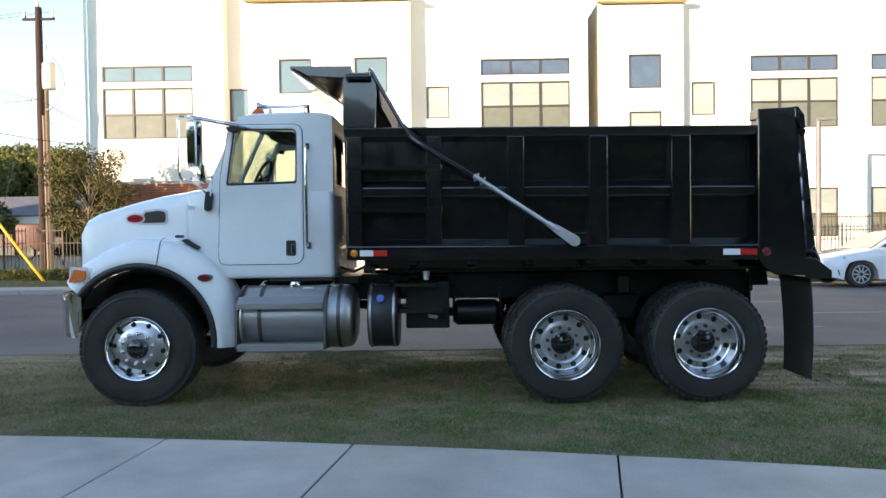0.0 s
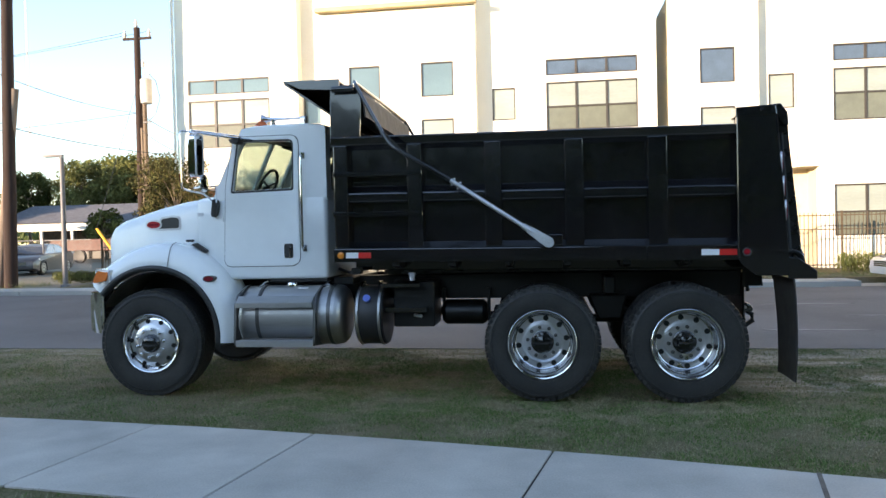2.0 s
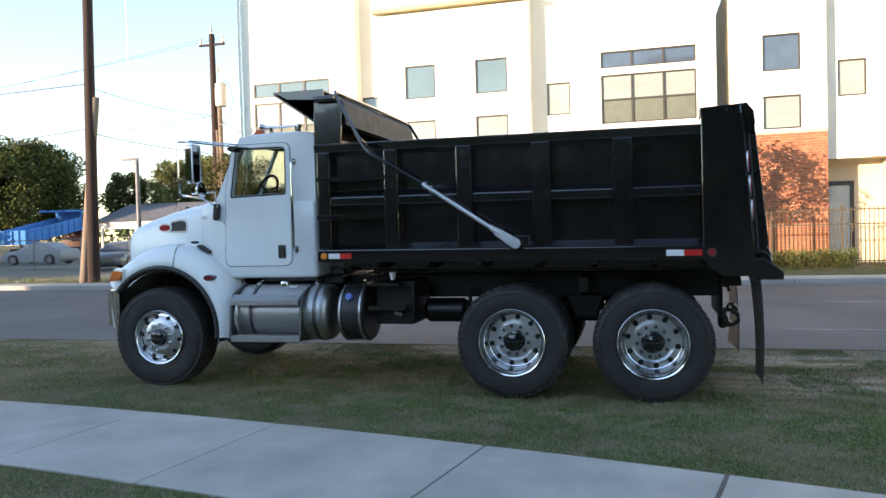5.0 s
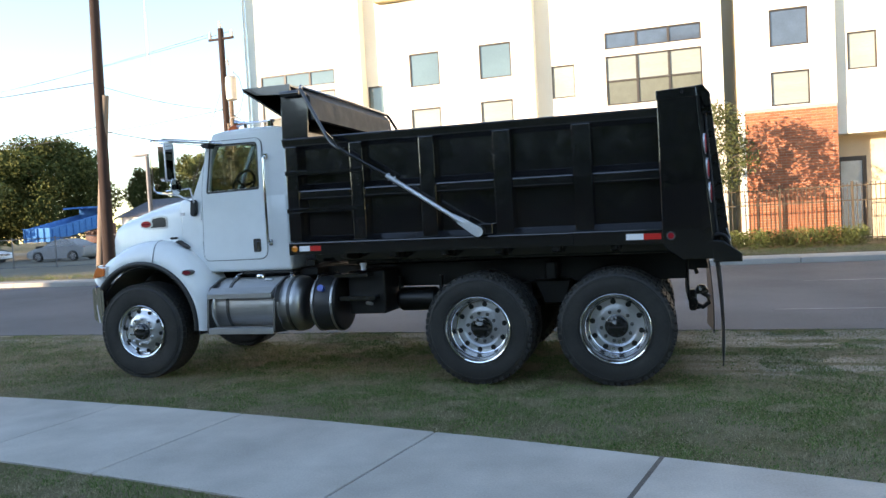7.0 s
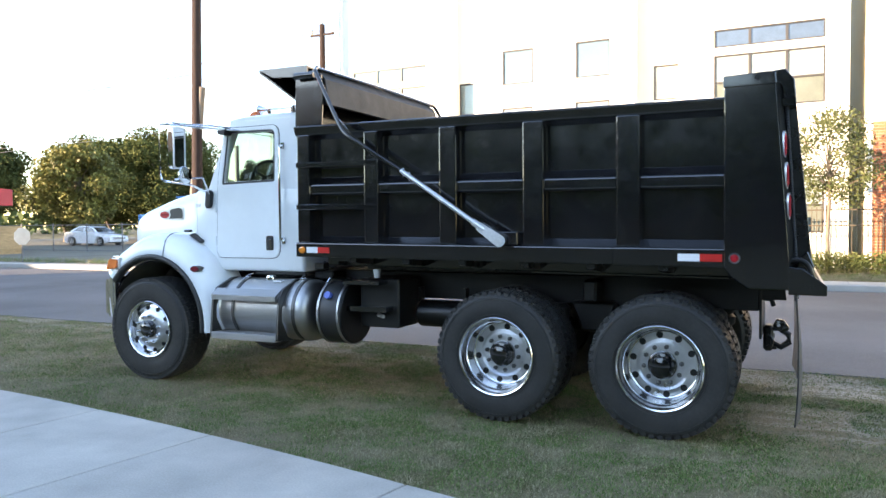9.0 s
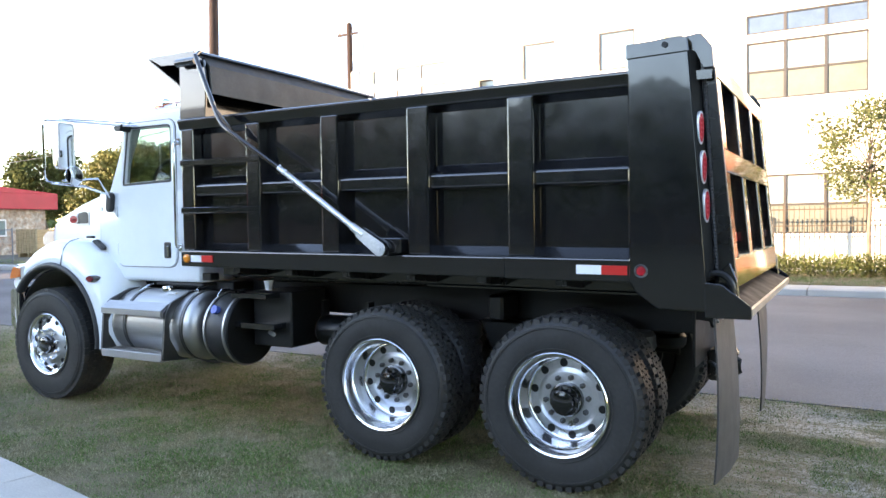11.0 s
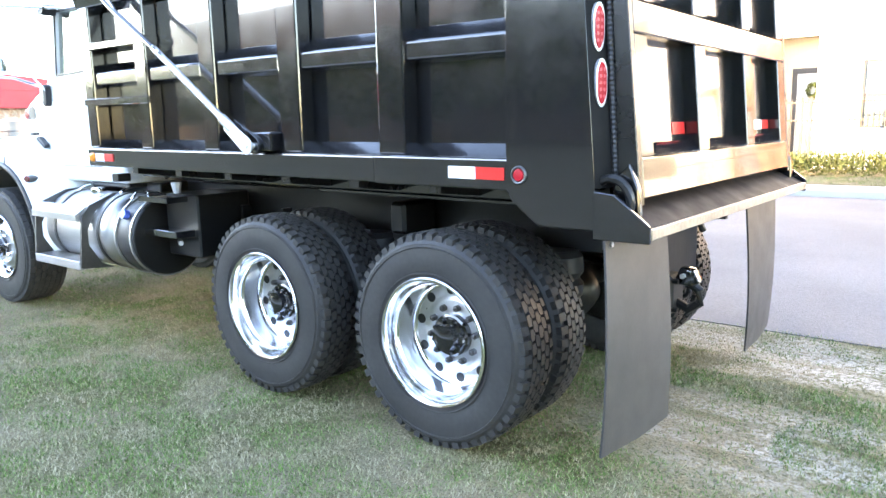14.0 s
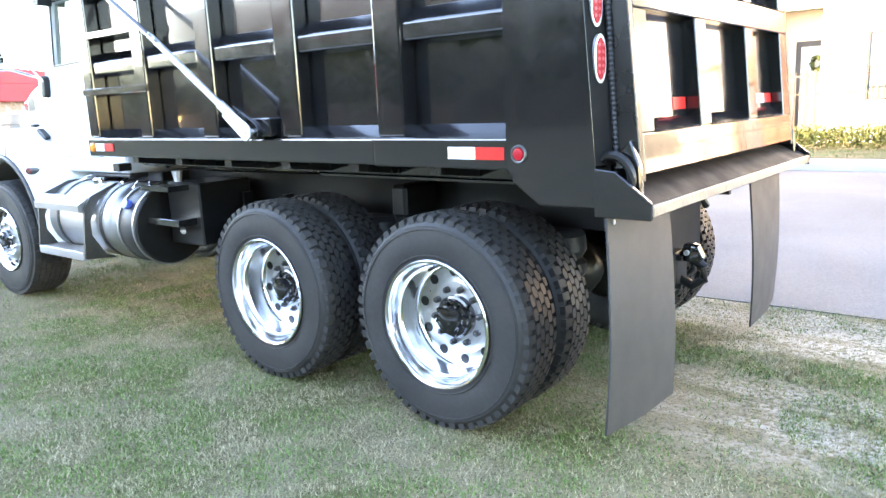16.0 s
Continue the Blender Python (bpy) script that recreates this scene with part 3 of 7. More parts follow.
# right block, with its brick front and porch
house = thing("townhouse", (14, FY, 0.1), "cream stucco townhouse block with orange brick front and porch", "house", "townhouses across the street")
WR = [(9.28, 10.43, 6.57, 7.77), (9.28, 10.43, 4.66, 5.76)]
wall("wall", 8.27, 11.2, 4.6, 9.7, FY, WR, STUCCO, house)
wall("wall", 8.45, 11.2, G0, 4.6, FY + 0.02, [], MORTAR, house)
bricks(house, 8.45, 11.2, 0.2, 4.59, FY + 0.02, 280)
bm = B()
box(bm, 8.27, 8.45, FY, FY + 0.3, G0, 4.6)
part("corner_strip", bm, STUCCO, house, smooth=False)
wall("wall", 11.2, 12.5, 3.62, 12.4, FY + 0.36, [(11.6, 12.45, 5.65, 6.84)], STUCCO, house)
W9 = [(13.56, 16.63, 7.1, 7.66), (13.56, 16.63, 5.11, 6.86), (13.56, 16.63, 1.25, 2.98)]
W10 = [(17.78, 20.85, 7.1, 7.66), (17.78, 20.85, 5.11, 6.86), (17.78, 20.85, 1.25, 2.98)]
wall("wall", 12.5, 26, 3.62, 12.4, FY, [*W9, *W10], STUCCO, house)
wall("wall", 13.1, 26, G0, 3.62, FY, [W9[2], W10[2]], STUCCO, house)
wall("porch_wall", 11.2, 13.1, G0, 3.62, FY + 1.2, [(11.35, 12.25, 0.25, 2.92)], STUCCO_TAN, house)
for a in (11.05, 13.1):
    bm = B()
    box(bm, a, a + 0.15, FY + 0.325, FY + 1.2, G0, 3.62)
    part("return_wall", bm, STUCCO_TAN, house, smooth=False)
bm = B()
box(bm, 11.2, 13.1, FY + 0.365, FY + 1.5, 3.62, 3.75)
part("porch_ceiling", bm, STUCCO_TAN, house, smooth=False)
bm = B()
box(bm, 8.27, 11.2, FY + 1.52, 30, G0, 9.7)
box(bm, 11.22, 26, FY + 1.52, 30, G0, 12.3)
part("core", bm, STUCCO_TAN, house, smooth=False)
bm = B()
box(bm, 8.27, 8.5, FY + 0.325, FY + 1.52, G0, 9.7)
part("side_wall", bm, STUCCO_TAN, house, smooth=False)
window(house, *WR[0], FY, 1, None, DARKPANE)
window(house, *WR[1], FY, 1, None, BLIND)
window(house, 11.6, 12.45, 5.65, 6.84, FY + 0.36, 1, None, BLIND)
for ws in (W9, W10):
    window(house, *ws[0], FY, 3, None, DARKPANE)
    window(house, *ws[1], FY, 3, 6.03, BLIND, SCREEN)
    window(house, *ws[2], FY, 3, 2.05, BLIND, SCREEN)
bm = B()
box(bm, 8.15, 11.3, FY - 0.3, FY - 0.003, 9.55, 9.72, bevel=0.01)
part("ledge", bm, TRIM, house, "tan metal roof ledge", smooth=False)


def entrance(parent, x0, x1, z0, z1, y):
    bm = B()
    o = [(x0, z0), (x1, z0), (x1, z1), (x0, z1)]
    i = [(x0 + 0.13, z0 + 0.2), (x1 - 0.13, z0 + 0.2), (x1 - 0.13, z1 - 0.15), (x0 + 0.13, z1 - 0.15)]
    ring_panel(bm, o, i, "y", y - 0.02, y + 0.06)
    d = part("door", bm, BRONZE, parent, "dark framed glazed entrance door", smooth=False)
    bm = B()
    box(bm, x0 + 0.12, x1 - 0.12, y + 0.01, y + 0.03, z0 + 0.19, z1 - 0.14)
    part("pane", bm, DOOR_W, d, smooth=False)
    bm = B()
    cyl(bm, (x1 - 0.07, y - 0.06, 1.2), (x1 - 0.07, y - 0.06, 1.45), 0.015)
    part("handle", bm, CHROME, d)


entrance(house, 11.35, 12.25, 0.25, 2.92, FY + 1.2)
entrance(left_house, 2.08, 2.96, 0.25, 2.93, FY + 1.2)


# iron fence before the houses
def iron_fence(x0, x1, y, z, top, label, step=0.125, name="iron_fence"):
    fence = thing(name, ((x0 + x1) / 2, y, z), label, "fence")
    bm = B()
    box(bm, -0.009, 0.009, -0.009, 0.009, 0, top)
    pick = bpy.data.meshes.new("picket")
    bm.to_mesh(pick)
    bm.free()
    pick.materials.append(IRON)
    x, n = x0, 0
    while x < x1:
        if n % 16:
            piece("picket", pick, (x, y, z + 0.05), fence)
        else:
            bm = B()
            box(bm, x - 0.028, x + 0.028, y - 0.028, y + 0.028, z, z + top + 0.1)
            part("post", bm, IRON, fence, smooth=False)
        x += step
        n += 1
    for h in (0.16, top * 0.72, top - 0.06):
        bm = B()
        box(bm, x0, x1, y - 0.016, y + 0.016, z + h, z + h + 0.035)
        part("rail", bm, IRON, fence, smooth=False)


iron_fence(3.2, 25.5, 17.3, 0.17, 1.79, "dark bronze iron picket fence before the townhouses")


# ---- foliage ----
LEAF = material("green_leaf", (0.075, 0.105, 0.028), 0.6, vary=0.45, scale=1.2, fine=9, second=(0.13, 0.13, 0.04), blotch=0.3, spec=0.25)
LEAF_ST = material("small_oak_leaf", (0.055, 0.075, 0.026), 0.6, vary=0.4, scale=1.5, fine=12, second=(0.095, 0.10, 0.035), blotch=0.3, spec=0.25)
LEAF_DK = material("dark_oak_leaf", (0.055, 0.085, 0.030), 0.6, vary=0.4, scale=0.5, fine=5, second=(0.085, 0.10, 0.034), blotch=0.3, spec=0.1)
LEAF_GOLD = material("yellowing_leaf", (0.16, 0.14, 0.035), 0.6, vary=0.4, scale=0.8, fine=6, second=(0.10, 0.11, 0.03), blotch=0.3, spec=0.25)
LEAF_YD = material("yard_tree_leaf", (0.050, 0.075, 0.026), 0.8, vary=0.45, scale=0.5, fine=5, second=(0.095, 0.095, 0.034), blotch=0.3, spec=0.05)
LEAF_OL = material("olive_sunlit_leaf", (0.17, 0.165, 0.058), 0.7, vary=0.45, scale=0.5, fine=5, second=(0.10, 0.12, 0.045), blotch=0.3, spec=0.1)
BARK = material("grey_brown_bark", (0.16, 0.125, 0.09), 0.9, vary=0.25, scale=6, fine=50, bump=0.008, bump_scale=30)


def leaves(name, clumps, count, size, mat, parent, seed, label=""):
    """Leaf faces scattered through clumps (centre, radii)."""
    rng = np.random.default_rng(seed)
    c = np.array([k[0] for k in clumps], float)
    r = np.array([k[1] for k in clumps], float)
    vol = r.prod(1) ** 0.67
    pick = rng.choice(len(clumps), count, p=vol / vol.sum())
    d = rng.normal(size=(count, 3))
    d /= np.linalg.norm(d, axis=1, keepdims=True)
    pos = c[pick] + d * r[pick] * (rng.random((count, 1)) ** 0.45)
    u = rng.normal(size=(count, 3))
    u /= np.linalg.norm(u, axis=1, keepdims=True)
    w = np.cross(u, rng.normal(size=(count, 3)))
    w /= np.linalg.norm(w, axis=1, keepdims=True)
    s = size * rng.uniform(0.6, 1.4, (count, 1))
    v = np.stack([pos - u * s, pos - w * s * 0.55 + u * s * 0.1, pos + u * s, pos + w * s * 0.55 + u * s * 0.1], 1)
    if parent is not None:
        v = v - np.array(ORIGIN[parent.name])
    me = plain_mesh(name, v.reshape(-1, 3).tolist(), np.arange(4 * count).reshape(-1, 4).tolist(), mat)
    ob = new(name, me)
    if parent is not None:
        ob.parent = parent
        ORIGIN[ob.name] = ORIGIN[parent.name]
    return tagged(ob, label)


def tree(at, tall, spread, bare, mat, seed, label, count=2500, size=0.14, trunk=0.1, group="", clumps=16):
    """A tapered trunk, limbs to each clump, and a crown with gaps."""
    rng = random.Random(seed)
    x, y, z = at
    t = thing("tree", at, label, "tree", group)
    bm = B()
    tube(bm, [(x, y, z - 0.1), (x + 0.04 * tall * rng.uniform(-1, 1), y, z + bare * 0.6), (x + 0.05 * tall * rng.uniform(-1, 1), y, z + bare * 1.1), (x, y, z + tall * 0.8)], [trunk, trunk * 0.8, trunk * 0.65, trunk * 0.15], 9)
    part("trunk", bm, BARK, t)
    cl = []
    limbs = B()
    for k in range(clumps):
        f = (k + 0.5) / clumps
        h = bare + (tall - bare) * (0.1 + 0.85 * f)
        wide = spread * math.sin(math.pi * (0.16 + 0.74 * f)) ** 0.8
        a = 2.4 * k + rng.uniform(-0.4, 0.4)
        q = wide * rng.uniform(0.45, 0.95)
        c = (x + q * math.cos(a), y + q * math.sin(a), z + h)
        s = spread * rng.uniform(0.28, 0.46)
        cl.append((c, (s, s, s * 0.75)))
        tube(limbs, arc((x, y, z + bare + (h - bare) * 0.5), (x + 0.3 * q * math.cos(a), y + 0.3 * q * math.sin(a), z + h * 0.9), c, 4), [trunk * 0.35, trunk * 0.3, trunk * 0.22, trunk * 0.15, trunk * 0.08], 5)
    part("branchwork", limbs, BARK, t)
    leaves("crown", cl, count, size, mat, t, seed)
    return t


def hedge(x0, x1, y0, y1, z, tall, seed, label):
    h = thing("hedge", ((x0 + x1) / 2, (y0 + y1) / 2, z), label, "hedge")
    rng = random.Random(seed)
    cl = []
    x = x0
    while x < x1:
        cl.append(((x, (y0 + y1) / 2 + rng.uniform(-0.08, 0.08), z + tall * 0.5), (0.28, (y1 - y0) / 2, tall * rng.uniform(0.42, 0.6))))
        x += 0.22
    leaves("foliage", cl, int(2600 * (x1 - x0)), 0.03, LEAF, h, seed)


hedge(3.0, 11.2, 15.9, 16.7, 0.17, 0.62, 4, "low clipped green hedge along the fence")
hedge(12.9, 25, 15.9, 16.7, 0.17, 0.6, 5, "low clipped green hedge along the fence")
tree((7.2, 16.5, 0.17), 4.5, 1.35, 1.75, LEAF_ST, 11, "young street tree with a loose green crown", 6500, 0.045, 0.065, clumps=22)

# unseen trees and long house, added behind the walk to keep low sun off
shade = thing("sun_screen_house", (-50, -55, 0), "unseen long brick house added to keep the low sun off", "house")
bm = B()
box(bm, -78, -33, -62, -50, 0, 14.3)
part("wall", bm, material("brown_brick_wall", (0.22, 0.13, 0.09), 0.9, vary=0.15), shade, smooth=False)
bm = B()
prism(bm, [(-62.5, 14.3), (-49.5, 14.3), (-56, 15.5)], "x", -78.4, -32.6)
part("roof", bm, material("grey_shingle", (0.10, 0.095, 0.09), 0.9, vary=0.2), shade, smooth=False)
for k in range(25):
    x = -88 + 6.0 * k + random.uniform(-1.2, 1.2)
    tall = (10.0 if k > 10 else 7.6) + random.uniform(-0.9, 1.3)
    tree((x, -42 + random.uniform(-1.5, 1.5), 0), tall, 3.8, 2.0, LEAF_DK, 40 + k, "broad dark street tree casting shade", 2800, 0.42, 0.2, "shade trees")

# unseen dark block, added so the glossy bed mirrors no bright horizon
ware = thing("warehouse", (22, -54, 0), "unseen dark brick warehouse added to darken reflections in the bed", "warehouse")
part("wall", box(B(), -32.5, 90, -60, -49, 0, 10.7), material("dark_brown_brick_wall", (0.10, 0.07, 0.055), 0.9, vary=0.2, scale=0.4), ware, smooth=False)
part("roof", box(B(), -32.6, 90.3, -60.3, -48.7, 10.7, 10.95), material("dark_roof_edge", (0.06, 0.058, 0.055), 0.9, vary=0.2), ware, smooth=False)
for k in range(12):
    part("roller_door", box(B(), -28 + 9.6 * k, -24.4 + 9.6 * k, -49, -48.9, 0, 3.8), BRONZE, ware, smooth=False)
# unseen low wall, added to keep the golden horizon out of rib reflections
hall = thing("horizon_screen", (-80, -28, 0), "unseen low dark hall added to hide the glowing horizon", "hall")
part("wall", box(B(), -86, -76, -47, -8, 0, 6.6), material("dark_screen_wall", (0.10, 0.075, 0.06), 0.9, vary=0.2, scale=0.4), hall, smooth=False)
# unseen tall tree, added to darken the sky mirrored in the corner plate
tree((9.2, -23, 0), 15.8, 5.2, 1.6, LEAF_DK, 101, "unseen dense dark tree added to cover the mirrored sky", 16000, 0.25, 0.3, "shade trees", 26)

# ---- the dump truck ----
YC = 0.95
truck = thing("dump_truck", (2.7, YC, 0), "white dump truck with black ribbed steel bed parked on grass", "dump truck")


def mir(y):
    return 2 * YC - y


def both(make):
    """The same piece on the near and on the far side."""
    make(lambda y: y)
    make(mir)


# -- wheels: meshes made once, face at y = 0, then set down with their own parts --
def mesh_of(name, bm, mats, angle=35):
    me = bpy.data.meshes.new(name)
    bmesh.ops.recalc_face_normals(bm, faces=bm.faces)
    bm.to_mesh(me)
    bm.free()
    smooth_mesh(me, angle)
    for m in mats if isinstance(mats, (list, tuple)) else [mats]:
        me.materials.append(m)
    return me


def tyre_mesh(R, width, bead, rows, blocks, rib=False):
    bm = B()
    g = 0.022
    prof = [(0.035, bead), (0.012, bead + 0.012), (0.0, bead + 0.06), (-0.002, (bead + R) / 2 + 0.005), (0.004, R - 0.055), (0.009, R - 0.05), (0.018, R - 0.04), (0.034, R - g),
            (width - 0.034, R - g), (width - 0.018, R - 0.04), (width, R - 0.07), (width, bead + 0.06), (width - 0.03, bead)]
    lathe(bm, prof, (0, 0, 0), "y", 72, closed=True)
    carcass = bm
    bm = B()
    # shoulder lugs with open notches, and close staggered bricks between them
    lug = 0.052
    inner = (width - 0.024 - 2 * lug) / (rows - 2)
    edges = [0.012, 0.012 + lug] + [0.012 + lug + inner * (k + 1) for k in range(rows - 2)] + [width - 0.012]
    for r in range(rows):
        y0, y1 = edges[r] + 0.0042, edges[r + 1] - 0.0042
        shoulder = r in (0, rows - 1)
        for b in range(blocks):
            a0 = 2 * math.pi * (b + (0.5 if r % 2 else 0.0)) / blocks
            span = 2 * math.pi / blocks
            c0, c1 = a0 + span * (0.05 if rib else 0.06), a0 + span * (0.97 if rib else 0.68 if shoulder else 0.86)
            am, skew = (c0 + c1) / 2, (0.0 if shoulder else 0.03 * span * (1 if r % 2 else -1))
            bow = 0.0 if shoulder else 0.004
            top = []
            for yy, aa in ((y0, c0 - skew), (y0 - bow, am - skew), (y0, c1 - skew), (y1, c1 + skew), (y1 + bow, am + skew), (y1, c0 + skew)):
                outer = shoulder and ((r == 0 and yy == y0) or (r and yy == y1))
                lowr = R - (0.055 if outer else g) - 0.001
                hir = R - (0.011 if outer else 0.0)
                top.append(((lowr * math.cos(aa), yy, lowr * math.sin(aa)), (hir * math.cos(aa), yy, hir * math.sin(aa))))
            lo = [bm.verts.new(p) for p, _ in top]
            hi = [bm.verts.new(q) for _, q in top]
            bm.faces.new(hi)
            for k in range(6):
                bm.faces.new((lo[k], lo[(k + 1) % 6], hi[(k + 1) % 6], hi[k]))
    tread = mesh_of("tread", bm, RUBBER, 30)
    bm = carcass
    # raised rings on the sidewall
    for rr in (bead + 0.03, R - 0.075):
        lathe(bm, [(-0.0005, rr), (-0.004, rr + 0.002), (-0.004, rr + 0.005), (-0.0005, rr + 0.007)], (0, 0, 0), "y", 72, closed=True)
    return mesh_of("tyre", bm, RUBBER, 30), tread


def knobs(bm, n, radius, y0, y1, r, seg=8, turn=0.0):
    for k in range(n):
        a = 2 * math.pi * (k + turn) / n
        cyl(bm, (radius * math.cos(a), y0, radius * math.sin(a)), (radius * math.cos(a), y1, radius * math.sin(a)), r, seg)
    return bm


R_REAR, R_FRONT = 0.552, 0.552
STEER = radians(2)
T_REAR = tyre_mesh(R_REAR, 0.275, 0.318, 6, 52)
T_FRONT = tyre_mesh(R_FRONT, 0.37, 0.296, 7, 48, rib=True)
bm = B()
lathe(bm, [(0.012, 0.324), (0.0, 0.330), (-0.006, 0.324), (-0.002, 0.313), (0.012, 0.305), (0.05, 0.299), (0.078, 0.291), (0.085, 0.284), (0.17, 0.281), (0.195, 0.274), (0.208, 0.260), (0.212, 0.20), (0.204, 0.178), (0.200, 0.10), (0.25, 0.10), (0.25, 0.30), (0.03, 0.325)], (0, 0, 0), "y", 64, closed=True)
RIM_REAR = mesh_of("rim", bm, RIM, 40)
RIM_INNER = RIM_REAR.copy()
RIM_INNER.materials[0] = CHASSIS
DISC_REAR = mesh_of("wheel_disc", lathe(B(), [(0.2075, 0.256), (0.2065, 0.252), (0.2085, 0.21), (0.2065, 0.198), (0.199, 0.182), (0.1965, 0.172), (0.1965, 0.112)], (0, 0, 0), "y", 64), DISC, 40)
def nut_mesh(y0, y1, mat):
    bm = cyl(B(), (0, y0, 0), (0, y1, 0), 0.0185, 6)
    lathe(bm, [(y0 + 0.001, 0.011), (y0 - 0.012, 0.0105), (y0 - 0.015, 0.006)], (0, 0, 0), "y", 8)
    return mesh_of("wheel_nut", bm, mat)


def hole_mesh(y0, y1, r):
    return mesh_of("hand_hole", cyl(B(), (0, y0, 0), (0, y1, 0), r, 16), CHASSIS)


HOLE_REAR, NUT_REAR = hole_mesh(0.2045, 0.225, 0.0265), nut_mesh(0.174, 0.204, STEP_DK)
bm = B()
lathe(bm, [(0.205, 0.112), (0.165, 0.110), (0.16, 0.098), (0.14, 0.096), (0.135, 0.074), (0.10, 0.066), (0.095, 0.045), (0.088, 0.02)], (0, 0, 0), "y", 28)
knobs(bm, 8, 0.084, 0.122, 0.145, 0.011, 6)
HUB_REAR = mesh_of("hub", bm, BLACK)
bm = B()
lathe(bm, [(0.012, 0.298), (0.0, 0.303), (-0.006, 0.297), (-0.002, 0.286), (0.012, 0.276), (0.045, 0.268), (0.062, 0.256), (0.058, 0.238), (0.045, 0.205), (0.03, 0.185), (0.026, 0.10), (0.10, 0.10), (0.10, 0.28)], (0, 0, 0), "y", 64, closed=True)
RIM_FRONT = mesh_of("rim", bm, RIM, 40)
DISC_FRONT = mesh_of("wheel_disc", lathe(B(), [(0.055, 0.240), (0.0415, 0.205), (0.0265, 0.185), (0.0225, 0.105)], (0, 0, 0), "y", 64), DISC, 40)
HOLE_FRONT, NUT_FRONT = hole_mesh(0.040, 0.07, 0.023), nut_mesh(-0.006, 0.03, CHROME)
bm = B()
lathe(bm, [(0.03, 0.098), (0.0, 0.095), (-0.012, 0.08), (-0.035, 0.075), (-0.045, 0.055), (-0.05, 0.02)], (0, 0, 0), "y", 28)
knobs(bm, 6, 0.063, -0.048, -0.03, 0.008, 6)
HUB_FRONT = mesh_of("hub", bm, BLACK)


def wheel(x, y, near, rear=True, dressed=True):
    R = R_REAR if rear else R_FRONT
    steer = 0.0 if rear else STEER
    turn = (0, random.uniform(0, 6), steer) if near else (0, random.uniform(0, 6), math.pi + steer)
    tyre, tread = T_REAR if rear else T_FRONT
    t = piece("wheel", tyre, (x, y, R - (0.050 if rear else 0.042)), truck, turn)
    ORIGIN[t.name] = Vector((x, y, R - (0.050 if rear else 0.042)))
    tagged(t, "large black tyre on a polished rim")

    def sub(name, me, at=(0, 0, 0)):
        o = new(name, me)
        o.parent, o.location = t, at
        return o
    tagged(sub("tread", tread), "deep blocks of the tread", kind="stuff")
    sub("rim", (RIM_REAR if dressed else RIM_INNER) if rear else RIM_FRONT)
    if dressed:
        sub("wheel_disc", DISC_REAR if rear else DISC_FRONT)
        sub("hub", HUB_REAR if rear else HUB_FRONT)
        for k in range(10):
            a, b = 2 * math.pi * k / 10, 2 * math.pi * (k + 0.5) / 10
            r = 0.232 if rear else 0.228
            sub("hand_hole", HOLE_REAR if rear else HOLE_FRONT, (r * math.cos(a), 0, r * math.sin(a)))
            sub("wheel_nut", NUT_REAR if rear else NUT_FRONT, (0.1435 * math.cos(b), 0, 0.1435 * math.sin(b)))
    return t


FX, RX1, RX2 = -0.01, 3.988, 5.312
WY = -0.298
both(lambda s: wheel(FX, s(-0.255), s(0) == 0, rear=False))
for rx in (RX1, RX2):
    both(lambda s: wheel(rx, s(WY), s(0) == 0))
    both(lambda s: wheel(rx, s(WY + 0.335), s(0) == 0, dressed=False))

# -- bed, a little down at the tail --
BED_TILT = 0.009


def bed_part(name, bm, mat, parent=truck, label="", smooth=False):
    for v in bm.verts:
        v.co.z -= BED_TILT * (v.co.x - 3.9)
    return part(name, bm, mat, parent, label, smooth)


PY, RIBY, RAILY = -0.165, -0.272, -0.29
BX0, BX1 = 1.985, 5.80
bed = bed_part("bed_floor", box(B(), BX0, 6.2, PY + 0.02, mir(PY + 0.02), 1.36, 1.42, bevel=0.004), BLACK, label="black steel bed floor")
RIBS = [(1.985, 2.125), (2.72, 2.865), (3.472, 3.632), (4.226, 4.402), (4.984, 5.164)]


